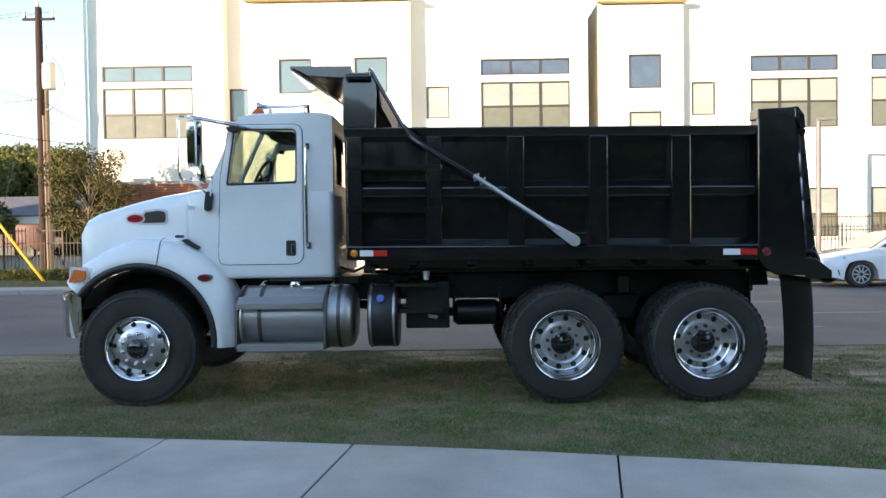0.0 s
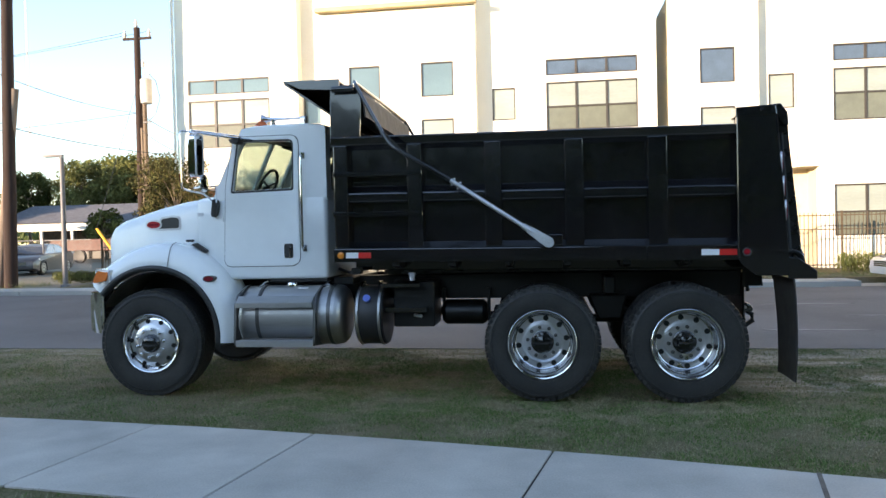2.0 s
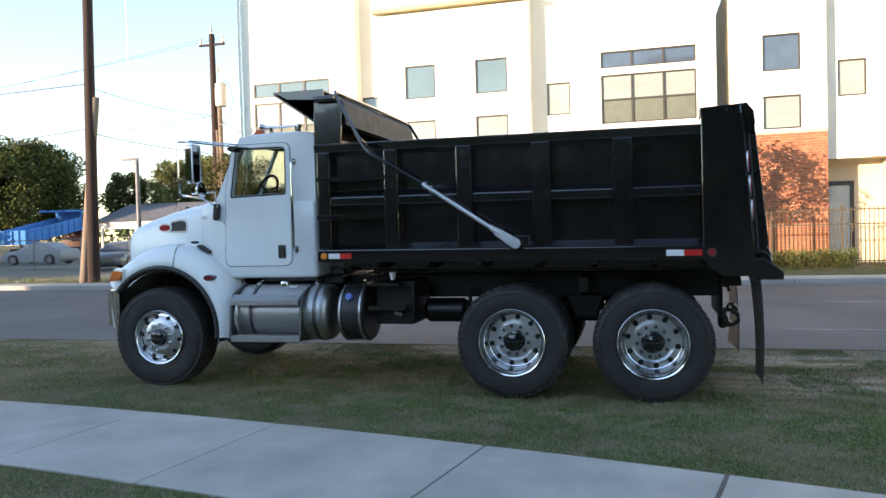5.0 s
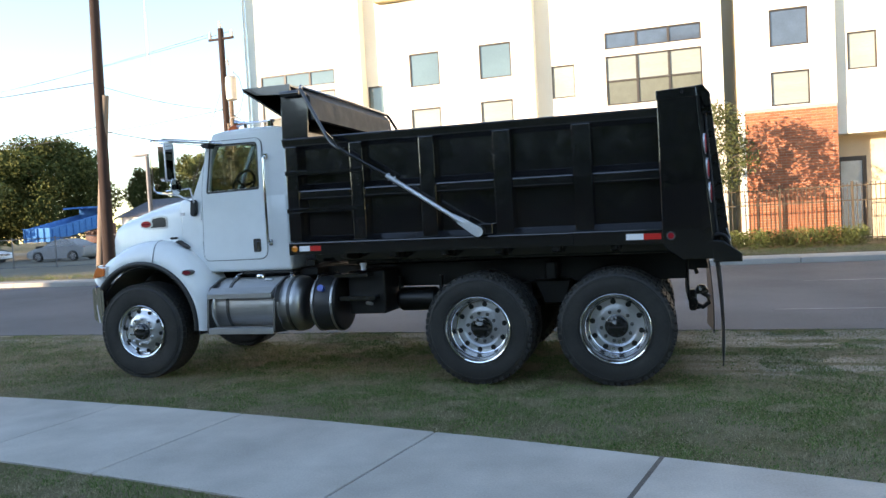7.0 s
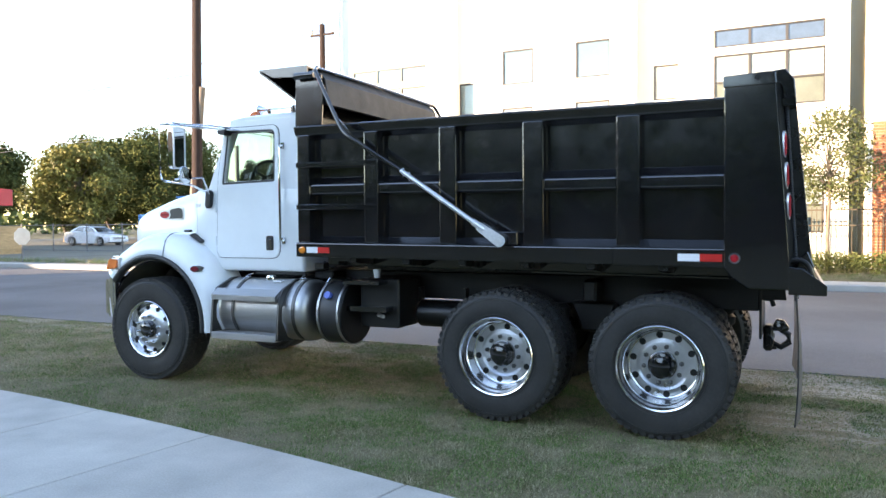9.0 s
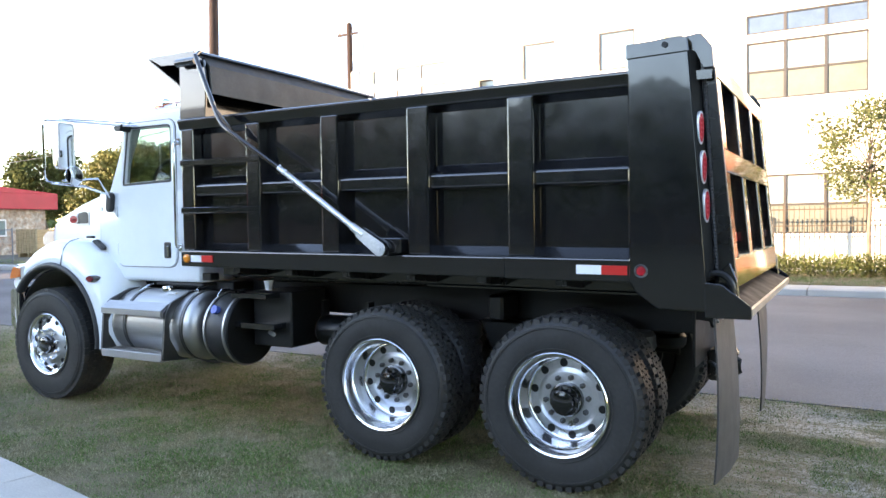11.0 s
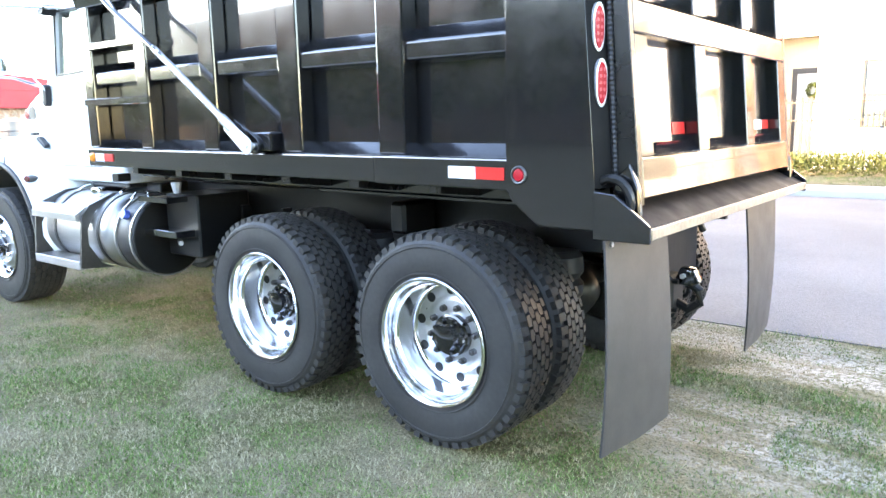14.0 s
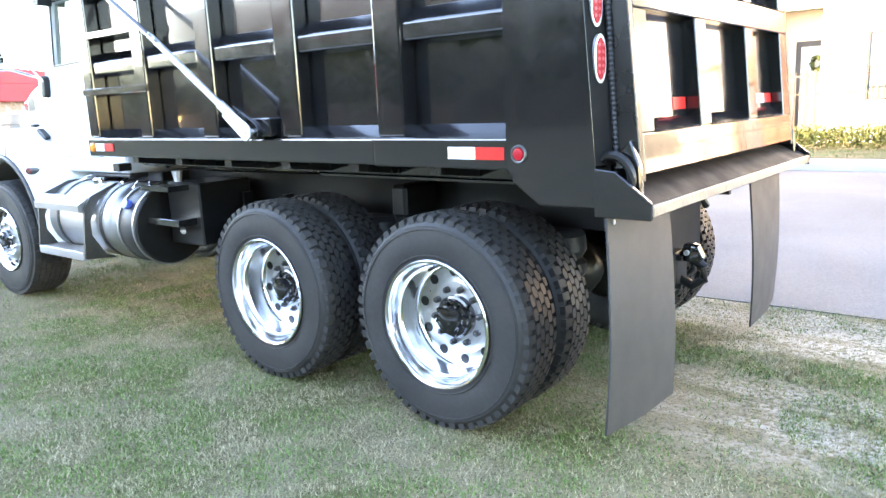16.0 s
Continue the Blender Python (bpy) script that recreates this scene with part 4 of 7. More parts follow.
def bed_side(s):
    e = 1 if s(0) == 0 else -1
    lo, hi = (lambda a, b: (min(s(a), s(b)), max(s(a), s(b))))(PY, PY + 0.05)
    bed_part("side_panel", box(B(), BX0, BX1, lo, hi, 1.42, 2.46), BLACK, bed)
    bed_part("top_rail", prism(B(), [(s(RAILY + 0.024), 2.435), (s(RAILY + 0.018), 2.442), (s(RAILY - 0.006), 2.512), (s(RAILY + 0.01), 2.525), (s(PY + 0.08), 2.525), (s(PY + 0.08), 2.46), (s(PY), 2.40)], "x", BX0 - 0.02, BX1, bevel=0.008, seg=2), BLACK, bed)
    bed_part("bottom_rail", prism(B(), [(s(RAILY), 1.295), (s(RAILY), 1.425), (s(RAILY + 0.008), 1.432), (s(PY), 1.432), (s(PY), 1.30)], "x", BX0 - 0.01, 4.965, bevel=0.008, seg=2), BLACK, bed)
    bed_part("bottom_rail", prism(B(), [(s(RAILY - 0.004), 1.290), (s(RAILY - 0.004), 1.427), (s(RAILY + 0.005), 1.434), (s(PY), 1.434), (s(PY), 1.30)], "x", 4.967, BX1 + 0.02, bevel=0.008, seg=2), BLACK, bed)
    bed_part("lower_flange", box(B(), 4.2, 5.78, min(s(0.02), s(0.05)), max(s(0.02), s(0.05)), 1.185, 1.205, bevel=0.004), BLACK, bed)
    for a, b in RIBS:
        c = (a + b) / 2
        bed_part("rib", box(B(), a, b, min(s(RIBY), s(PY)), max(s(RIBY), s(PY)), 1.433, 2.442, bevel=0.012, seg=2), BLACK, bed)
    bays = list(zip([r[1] for r in RIBS], [r[0] for r in RIBS[1:]] + [BX1 - 0.03]))
    for a, b in bays:
        bed_part("mid_beam", prism(B(), [(s(PY), 2.045), (s(RIBY + 0.018), 1.968), (s(RIBY + 0.018), 1.885), (s(PY), 1.87)], "x", a, b, bevel=0.009, seg=2), BLACK, bed)
        bed_part("floor_slope", prism(B(), [(s(PY), 1.49), (s(RIBY + 0.02), 1.434), (s(PY), 1.432)], "x", a, b), BLACK, bed)
    for z in (2.135, 1.74):
        bed_part("strap", box(B(), 1.975, 2.868, min(s(RIBY - 0.008), s(RIBY + 0.10)), max(s(RIBY - 0.008), s(RIBY + 0.10)), z, z + 0.048, bevel=0.004), BLACK, bed)
    # long outriggers under the floor
    bed_part("sill", box(B(), 2.1, 5.9, min(s(0.05), s(0.16)), max(s(0.05), s(0.16)), 1.20, 1.36, bevel=0.01), BLACK, bed)
    for x in (2.55, 3.1, 3.65, 4.2, 4.75, 5.3):
        bed_part("cross_member", prism(B(), [(s(RAILY + 0.03), 1.295), (s(RAILY + 0.03), 1.255), (s(0.5), 1.16), (s(0.5), 1.36), (s(PY), 1.36)], "x", x, x + 0.07), BLACK_SATIN, bed)
    # tall corner plate
    bed_part("corner_plate", prism(B(), [(5.765, 2.655), (6.10, 2.665), (6.195, 1.30), (6.205, 1.145), (5.93, 1.145), (5.80, 1.24), (5.765, 1.30)], "y", s(-0.305), s(-0.255), bevel=0.008), BLACK, bed)
    bed_part("corner_web", prism(B(), [(5.80, 2.60), (6.05, 2.60), (6.15, 1.30), (5.85, 1.30)], "y", s(-0.254), s(-0.12)), BLACK, bed)
    cap = bed_part("corner_cap", prism(B(), [(5.758, 2.58), (6.108, 2.59), (6.10, 2.672), (6.06, 2.68), (5.758, 2.665)], "y", s(-0.312), s(-0.12), bevel=0.006), BLACK, bed)
    bed_part("cap_bolt", cyl(B(), (5.98, s(-0.325), 2.64), (5.98, s(-0.30), 2.64), 0.017, 6), CHASSIS, bed)
    rings = []
    for z in (2.60, 1.32):
        xe = 6.10 + (2.665 - z) * 0.0696
        rings.append([Vector((xe - 0.03, s(-0.304), z)), Vector((xe + 0.002, s(-0.304), z)), Vector((xe + 0.042, s(-0.208), z)), Vector((xe - 0.03, s(-0.208), z))])
    bed_part("lamp_post", loft(B(), rings), MATT, bed, "matt black lamp post")
    # reflective strips, side lamps
    for x0, x1, m, n in ((2.10, 2.225, REFLECT_W, "white_strip"), (2.225, 2.35, REFLECT_R, "red_strip"), (5.445, 5.60, REFLECT_W, "white_strip"), (5.60, 5.755, REFLECT_R, "red_strip")):
        bed_part(n, box(B(), x0, x1, s(RAILY) - 0.007 * e, s(RAILY) + 0.001 * e, 1.335, 1.39), m, bed)
    bm = lathe(B(), [(-0.018, 0.012), (-0.014, 0.03), (0.0, 0.036), (0.003, 0.036)], (2.045, s(RAILY), 1.362), "y", 20) if e == 1 else lathe(B(), [(0.018, 0.012), (0.014, 0.03), (0.0, 0.036), (-0.003, 0.036)], (2.045, s(RAILY), 1.362), "y", 20)
    bed_part("amber_marker", bm, AMBER, bed, smooth=True)
    bm = lathe(B(), [(-0.014 * e, 0.010), (-0.011 * e, 0.024), (0.0, 0.030), (0.003 * e, 0.030)], (5.838, s(-0.306), 1.362), "y", 24)
    lamp = bed_part("side_lamp", bm, RED, bed, smooth=True)
    bed_part("lamp_ring", lathe(B(), [(-0.008 * e, 0.030), (-0.010 * e, 0.035), (-0.004 * e, 0.040), (0.002 * e, 0.040), (0.002 * e, 0.030)], (5.838, s(-0.306), 1.362), "y", 24, closed=True), STEP_DK, bed, smooth=True)


both(bed_side)
bed_part("front_wall", box(B(), BX0, BX0 + 0.05, PY + 0.05, mir(PY + 0.05), 1.42, 2.74, bevel=0.005), BLACK, bed)
for y in (0.3, 0.8, 1.1, 1.6):
    bed_part("front_stiffener", box(B(), BX0 - 0.09, BX0, y - 0.05, y + 0.05, 1.40, 2.5, bevel=0.005), BLACK, bed)


# -- tailgate --
def gx(z):
    """The slope of the gate's back face."""
    return 6.345 - (z - 1.28) * 0.095


def gate_bar(y0, y1, z0, z1, deep=0.11, name="gate_bar", bev=0.006, parent=None, back=0.0):
    pts = [(gx(z0) - back, z0), (gx(z1) - back, z1), (gx(z1) - deep, z1), (gx(z0) - deep, z0)]
    return bed_part(name, prism(B(), pts, "y", y0, y1, bevel=bev), BLACK, parent or gate)


GY0, GY1 = -0.165, mir(-0.165)
POCKET = 0.074
gate = bed_part("tailgate", prism(B(), [(gx(1.27) - POCKET, 1.27), (gx(2.56) - POCKET, 2.56), (gx(2.56) - 0.15, 2.56), (gx(1.27) - 0.15, 1.27)], "y", GY0, GY1), BLACK, label="black steel tailgate with six deep pockets")
gate_bar(GY0, GY1, 1.275, 1.44)
gate_bar(GY0, GY1, 1.93, 2.06)
gate_bar(GY0, GY1, 2.46, 2.58)
gw = (GY1 - GY0) / 3
for k in range(4):
    c = GY0 + k * gw
    a, b = (c, c + 0.13) if k == 0 else (c - 0.13, c) if k == 3 else (c - 0.065, c + 0.065)
    for z0, z1 in ((1.441, 1.929), (2.061, 2.459)):
        gate_bar(a, b, z0, z1, name="gate_post", back=0.002)
for k in range(3):
    a, b = GY0 + k * gw + (0.13 if k == 0 else 0.066), GY0 + (k + 1) * gw - (0.13 if k == 2 else 0.066)
    for z0 in (1.441, 2.061):
        bed_part("pocket_slope", prism(B(), [(gx(z0), z0), (gx(z0) - POCKET + 0.001, z0 + 0.05), (gx(z0) - POCKET + 0.001, z0)], "y", a, b), BLACK, gate)
    w = 0.11
    for (p, q, m, n) in ((b - 0.16, b - 0.01, REFLECT_R, "red_strip"), (b - 0.30, b - 0.16, REFLECT_W, "white_strip")) if k != 1 else ():
        if k == 0 and n == "white_strip":
            continue
        bed_part(n, prism(B(), [(gx(1.52) - POCKET + 0.004, 1.52), (gx(1.575) - POCKET + 0.004, 1.575), (gx(1.575) - POCKET - 0.002, 1.575), (gx(1.52) - POCKET - 0.002, 1.52)], "y", p, q), m, gate)
both(lambda s: bed_part("gate_side", prism(B(), [(gx(1.25), 1.25), (gx(2.62), 2.62), (gx(2.62) - 0.19, 2.66), (gx(2.62) - 0.19, 2.5), (gx(1.25) - 0.10, 1.25)], "y", s(-0.166), s(-0.205), bevel=0.004), BLACK_SATIN, gate))
both(lambda s: bed_part("hinge_arm", prism(B(), [(5.95, 2.58), (6.14, 2.60), (6.17, 2.50), (6.23, 2.50), (6.22, 2.62), (6.16, 2.70), (5.97, 2.68)], "y", s(-0.245), s(-0.20), bevel=0.006), BLACK, gate))
both(lambda s: bed_part("hinge_pad", prism(B(), [(6.10, 2.44), (6.22, 2.44), (6.22, 2.49), (6.10, 2.49)], "y", s(-0.25), s(-0.18)), BLACK, gate))
both(lambda s: bed_part("latch_hook", prism(B(), [(6.24, 1.20), (6.36, 1.20), (6.35, 1.32), (6.31, 1.42), (6.25, 1.36)], "y", s(-0.24), s(-0.205), bevel=0.006), BLACK, gate))
both(lambda s: bed_part("latch_ring", tube(B(), [(6.245 + 0.085 * math.cos(a), s(-0.262), 1.265 + 0.095 * math.sin(a)) for a in (math.pi * (k - 1) / 10 for k in range(12))], 0.019), CHASSIS, gate, smooth=True))

both(lambda s: bed_part("conduit", tube(B(), [(6.172 + 0.07 * k / 120, s(-0.212), 2.45 - 1.15 * k / 120) for k in range(121)], [0.014 if k % 2 else 0.0105 for k in range(121)], 7), PLASTIC, gate, smooth=True))
# spreader apron below the gate
apron = bed_part("apron", prism(B(), [(6.20, 1.265), (6.235, 1.265), (6.425, 1.165), (6.425, 1.125), (6.40, 1.125), (6.22, 1.225)], "y", -0.29, mir(-0.29), bevel=0.003), APRON, label="scuffed black spreader apron with bare steel edge")
bed_part("apron_edge", box(B(), 6.413, 6.432, -0.285, mir(-0.285), 1.128, 1.172, bevel=0.003), BARE, apron, "scraped bare steel lip")
both(lambda s: bed_part("apron_side", prism(B(), [(6.19, 1.31), (6.28, 1.30), (6.43, 1.185), (6.43, 1.115), (6.19, 1.115)], "y", s(-0.312), s(-0.292), bevel=0.004), BLACK, apron))


def tail_lamps(s):
    """Three oval lamps on the rear post, turned a little outwards."""
    e = 1 if s(0) == 0 else -1
    c = s(-0.255)
    for z in (2.17, 1.95, 1.735):
        x = 6.10 + (2.665 - z) * 0.0696 + 0.024
        turn = Matrix.Translation((x, c, 0)) @ Matrix.Rotation(radians(-15 * e), 4, "Z") @ Matrix.Translation((-x, -c, 0))

        def lamp_part(name, bm, mat, parent, label="", smooth=False):
            bm.transform(turn)
            return bed_part(name, bm, mat, parent, label, smooth)
        pts = [(0.0265 * math.cos(a), 0.066 * math.sin(a)) for a in (2 * math.pi * k / 24 for k in range(24))]
        pts = [(u, v + (0.020 if v > 0 else -0.020)) for u, v in pts]
        o = [(c + 1.20 * u, z + 1.09 * v) for u, v in pts]
        i = [(c + 0.90 * u, z + 0.95 * v) for u, v in pts]
        ring = lamp_part("tail_lamp", ring_panel(B(), o, i, "x", x - 0.02, x + 0.007), ZINC, bed, "chrome ringed oval red tail lamp", True)
        lamp_part("lens", prism(B(), [(c + 0.92 * u, z + 0.96 * v) for u, v in pts], "x", x - 0.015, x + 0.010, bevel=0.004), RED, ring, smooth=True)
        for k in range(5):
            h = z - 0.052 + 0.026 * k
            bm = B()
            for dy in (-0.011, 0.011):
                cyl(bm, (x + 0.008, c + dy, h), (x + 0.012, c + dy, h), 0.0068, 8)
            lamp_part("diode", bm, DIODE, ring)


both(tail_lamps)

# -- cab shield, tarp roll and its arm --
shield = bed_part("cab_shield", prism(B(), [(1.455, 3.085), (1.455, 3.105), (1.97, 2.755), (1.97, 2.735)], "y", -0.14, mir(-0.14)), BLACK, label="sloping black steel cab shield")
bed_part("shield_top", prism(B(), [(1.45, 3.10), (1.45, 3.118), (2.02, 3.118), (2.02, 3.10)], "y", -0.145, mir(-0.145)), BLACK, shield)
both(lambda s: bed_part("shield_gusset", prism(B(), [(1.45, 3.12), (2.03, 3.12), (2.03, 3.01), (1.62, 3.035)], "y", s(-0.15), s(-0.135)), BLACK, shield))
both(lambda s: bed_part("tarp_end_plate", prism(B(), [(1.955, 2.53), (2.255, 2.53), (2.275, 2.86), (2.255, 3.0), (2.20, 3.03), (2.02, 3.03), (1.965, 2.98)], "y", s(-0.25), s(-0.225), bevel=0.005), BLACK, shield))
bed_part("shield_back", box(B(), 1.985, 2.005, -0.135, mir(-0.135), 2.50, 3.03, bevel=0.003), BLACK, shield)
roll = bed_part("tarp_roll", lathe(B(), [(-0.22, 0.05), (-0.218, 0.125), (0.2, 0.135), (0.8, 0.128), (1.4, 0.137), (2.1, 0.125), (2.118, 0.12), (2.12, 0.05)], (2.10, 0, 2.90), "y", 26), TARP, label="rolled black mesh tarpaulin", smooth=True)
bed_part("tarp_cover", prism(B(), [(2.02, 3.035), (2.20, 3.045), (2.29, 2.95), (2.315, 2.72), (2.30, 2.72), (2.275, 2.945), (2.195, 3.03), (2.02, 3.02)], "y", -0.22, mir(-0.22)), TARP, roll)
both(lambda s: bed_part("roller_motor", cyl(B(), (2.0, s(-0.30), 2.985), (2.22, s(-0.30), 2.985), 0.033, 14), BLACK, roll, smooth=True))


def tarp_arm(s):
    y = -0.375
    up = bed_part("tarp_arm", tube(B(), [(3.19, s(y), 2.05), (2.70, s(y), 2.345), *arc((2.66, s(y), 2.37), (2.56, s(y), 2.43), (2.52, s(y), 2.52), 4), (2.24, s(y + 0.05), 3.02), (2.22, s(y + 0.12), 3.06)], 0.019, 10), BLACK, label="bent black steel tarp arm", smooth=True)
    bed_part("gusset", prism(B(), [(2.53, 2.55), (2.545, 2.43), (2.76, 2.305), (2.74, 2.335)], "y", s(y - 0.006), s(y + 0.006)), BLACK, up)
    low = bed_part("lower_arm", tube(B(), [(3.16, s(y), 2.068), (3.97, s(y), 1.535)], 0.021, 14), ZINC, up, "bright galvanised tube", smooth=True)
    for t in (0.03, 0.10):
        p = Vector((3.16, s(y), 2.068)).lerp(Vector((3.97, s(y), 1.535)), t)
        bed_part("bolt", cyl(B(), p + Vector((0.02, -0.036, 0.03)), p + Vector((-0.02, 0.036, -0.03)), 0.008, 6), ZINC, up)
    d = Vector((4.07 - 3.93, 0, 1.468 - 1.56)).normalized()
    n = Vector((-d.z, 0, d.x))
    a, b = Vector((3.885, 0, 1.592)), Vector((4.068, 0, 1.470))
    pts = [a + n * 0.036, b + n * 0.05] + [b + 0.05 * (math.cos(t) * n + math.sin(t) * d) for t in (math.pi * k / 8 for k in range(1, 8))] + [b - n * 0.05, a - n * 0.036]
    bed_part("lug", prism(B(), [(p.x, p.z) for p in pts], "y", s(y - 0.022), s(y - 0.012), bevel=0.002), ZINC, up)
    bed_part("lug", prism(B(), [(p.x, p.z) for p in pts], "y", s(y + 0.03), s(y + 0.05), bevel=0.002), BLACK, up)
    bed_part("pivot_bolt", cyl(B(), (4.068, s(y - 0.034), 1.47), (4.068, s(y + 0.06), 1.47), 0.017, 12), ZINC, up)
    bed_part("sleeve", cyl(B(), (3.83, s(y), 1.628), (3.93, s(y), 1.562), 0.029, 14), ZINC, up, smooth=True)
    bed_part("pivot_drum", cyl(B(), (4.075, s(y + 0.052), 1.472), (4.075, s(-0.19), 1.472), 0.05, 20), BLACK, up, smooth=True)
    bed_part("pivot_box", box(B(), 4.02, 4.20, min(s(-0.325), s(-0.17)), max(s(-0.325), s(-0.17)), 1.44, 1.545, bevel=0.008), BLACK, up)


both(tarp_arm)
bed_part("tarp_bow", tube(B(), [(2.22, -0.27, 3.05), (2.22, YC, 3.06), (2.22, mir(-0.27), 3.05)], 0.02, 8), BLACK, roll, smooth=True)

# -- cab --
CY0, CY1 = 0.08, mir(0.08)
cab = part("cab", prism(B(), [(0.36, 1.30), (0.70, 1.135), (1.80, 1.135), (1.80, 2.02), (0.36, 2.0)], "y", CY0, CY1, bevel=0.045, seg=3), WHITE, truck, "white painted steel cab")


def cab_side(s):
    e = 1 if s(0) == 0 else -1
    y = s(CY0)
    outer = rounded([(0.56, 1.98), (1.80, 1.98), (1.80, 2.73), (0.905, 2.73)], [0.01, 0.01, 0.05, 0.06], 5)
    inner = rounded([(0.775, 2.07), (1.432, 2.085), (1.44, 2.572), (0.855, 2.582)], [0.02, 0.03, 0.05, 0.04], 5)
    part("side_frame", ring_panel(B(), outer, inner, "y", y + 0.002 * e, y + 0.06 * e), WHITE, cab)
    part("side_glass", prism(B(), inner, "y", y + 0.028 * e, y + 0.033 * e), GLASS, cab).visible_shadow = False
    # door skin, standing a little proud, its edge rolled
    o = rounded([(0.668, 1.275), (1.502, 1.275), (1.508, 2.635), (0.80, 2.635), (0.70, 2.12)], [0.09, 0.11, 0.10, 0.10, 0.06], 6)
    i = rounded([(0.755, 2.045), (1.448, 2.06), (1.456, 2.592), (0.842, 2.60), (0.792, 2.28)], [0.03, 0.03, 0.06, 0.05, 0.02], 6)
    bm = ring_panel(B(), o, i, "y", y - 0.012 * e, y + 0.004 * e)
    bm.normal_update()
    bmesh.ops.bevel(bm, geom=[ed for ed in bm.edges if all(abs(v.co.y - (y - 0.012 * e)) < 1e-5 for v in ed.verts) and len(ed.link_faces) == 2 and any(abs(f.normal.y) < 0.5 for f in ed.link_faces)], offset=0.006, segments=2, affect="EDGES")
    door = part("door", bm, WHITE, cab, "white cab door")
    g = 0.006
    oo = rounded([(0.668 - g, 1.275 - g), (1.502 + g, 1.275 - g), (1.508 + g, 2.635 + g), (0.80 - g, 2.635 + g), (0.70 - g, 2.12)], [0.095, 0.115, 0.105, 0.105, 0.06], 6)
    part("door_seal", ring_panel(B(), oo, o, "y", y - 0.0025 * e, y + 0.004 * e), PLASTIC, cab)
    bead = rounded([(0.772, 2.067), (1.435, 2.082), (1.443, 2.575), (0.852, 2.585), (0.806, 2.29)], [0.02, 0.03, 0.05, 0.04, 0.02], 6)
    part("window_seal", ring_panel(B(), i, bead, "y", y - 0.008 * e, y + 0.005 * e), PLASTIC, cab)
    part("belt_line", box(B(), 0.74, 1.47, min(y - 0.0155 * e, y), max(y - 0.0155 * e, y), 2.008, 2.014), WHITE, cab)
    # handle
    part("handle_recess", prism(B(), rounded([(1.335, 1.355), (1.43, 1.355), (1.43, 1.505), (1.335, 1.505)], 0.02), "y", y - 0.017 * e, y - 0.008 * e), CHROME, cab)
    part("handle", prism(B(), rounded([(1.345, 1.363), (1.42, 1.363), (1.42, 1.497), (1.345, 1.497)], 0.015), "y", y - 0.022 * e, y - 0.012 * e), PLASTIC, cab)
    part("handle_lever", box(B(), 1.388, 1.412, min(y - 0.034 * e, y - 0.02 * e), max(y - 0.034 * e, y - 0.02 * e), 1.375, 1.47, bevel=0.004), CHROME, cab)
    # grab rail behind the door
    rail = part("grab_rail", tube(B(), [(1.548, y, 2.415), *arc((1.548, y - 0.03 * e, 2.415), (1.548, y - 0.055 * e, 2.415), (1.548, y - 0.055 * e, 2.38), 4), *arc((1.548, y - 0.055 * e, 1.49), (1.548, y - 0.055 * e, 1.455), (1.548, y - 0.03 * e, 1.455), 4), (1.548, y, 1.455)], 0.014, 10), CHROME, cab, "polished grab rail")
    for z in (2.415, 1.455):
        part("foot", box(B(), 1.533, 1.578, min(y - 0.02 * e, y), max(y - 0.02 * e, y), z - 0.035, z + 0.035, bevel=0.006), CHROME, rail)
    for z in (2.40, 1.45):
        part("hinge", box(B(), 0.655, 0.672, min(y - 0.016 * e, y), max(y - 0.016 * e, y), z - 0.05 if z < 2 else 1.75, z + 0.05 if z < 2 else 1.85, bevel=0.003), WHITE, cab)
    part("cowl_badge", box(B(), 0.375, 0.44, min(y - 0.006 * e, y + 0.002 * e), max(y - 0.006 * e, y + 0.002 * e), 1.815, 1.855, bevel=0.002), ZINC, cab)
    # black elbow below the mirror
    part("mirror_base", prism(B(), rounded([(0.545, 1.80), (0.61, 1.80), (0.635, 1.98), (0.57, 2.0)], 0.03), "y", y - 0.05 * e, y + 0.002 * e, bevel=0.012, seg=2), PLASTIC, cab)
    # mirror
    my = -0.44
    arm = part("mirror_arm", tube(B(), [(1.02, s(0.10), 2.60), (0.78, s(-0.2), 2.615), (0.62, s(my), 2.625), *arc((0.565, s(my - 0.10), 2.625), (0.54, s(my - 0.13), 2.625), (0.54, s(my - 0.13), 2.58), 4), *arc((0.545, s(my - 0.13), 2.13), (0.545, s(my - 0.13), 2.06), (0.56, s(my - 0.06), 2.06), 4), (0.58, s(-0.2), 2.04), (0.58, s(0.06), 1.96)], 0.011, 8), CHROME, cab, "chrome tube mirror bracket")
    part("upper_strut", tube(B(), [(0.92, s(0.12), 2.64), (0.60, s(my - 0.02), 2.645)], 0.009, 8), CHROME, arm)
    part("lower_strut", tube(B(), [(0.60, s(my), 2.08), (0.70, s(-0.15), 2.11), (0.60, s(0.06), 1.92)], 0.009, 8), CHROME, arm)
    part("sun_bracket", prism(B(), [(0.80, 2.60), (0.93, 2.62), (0.90, 2.55), (0.82, 2.56)], "y", s(-0.05), s(0.07), bevel=0.006), PLASTIC, arm)
    head = part("mirror_head", prism(B(), rounded([(s(my - 0.078), 2.185), (s(my + 0.078), 2.185), (s(my + 0.078), 2.60), (s(my - 0.078), 2.60)], 0.035), "x", 0.595, 0.675, bevel=0.018, seg=2), CHROME, cab, "tall chrome mirror head")
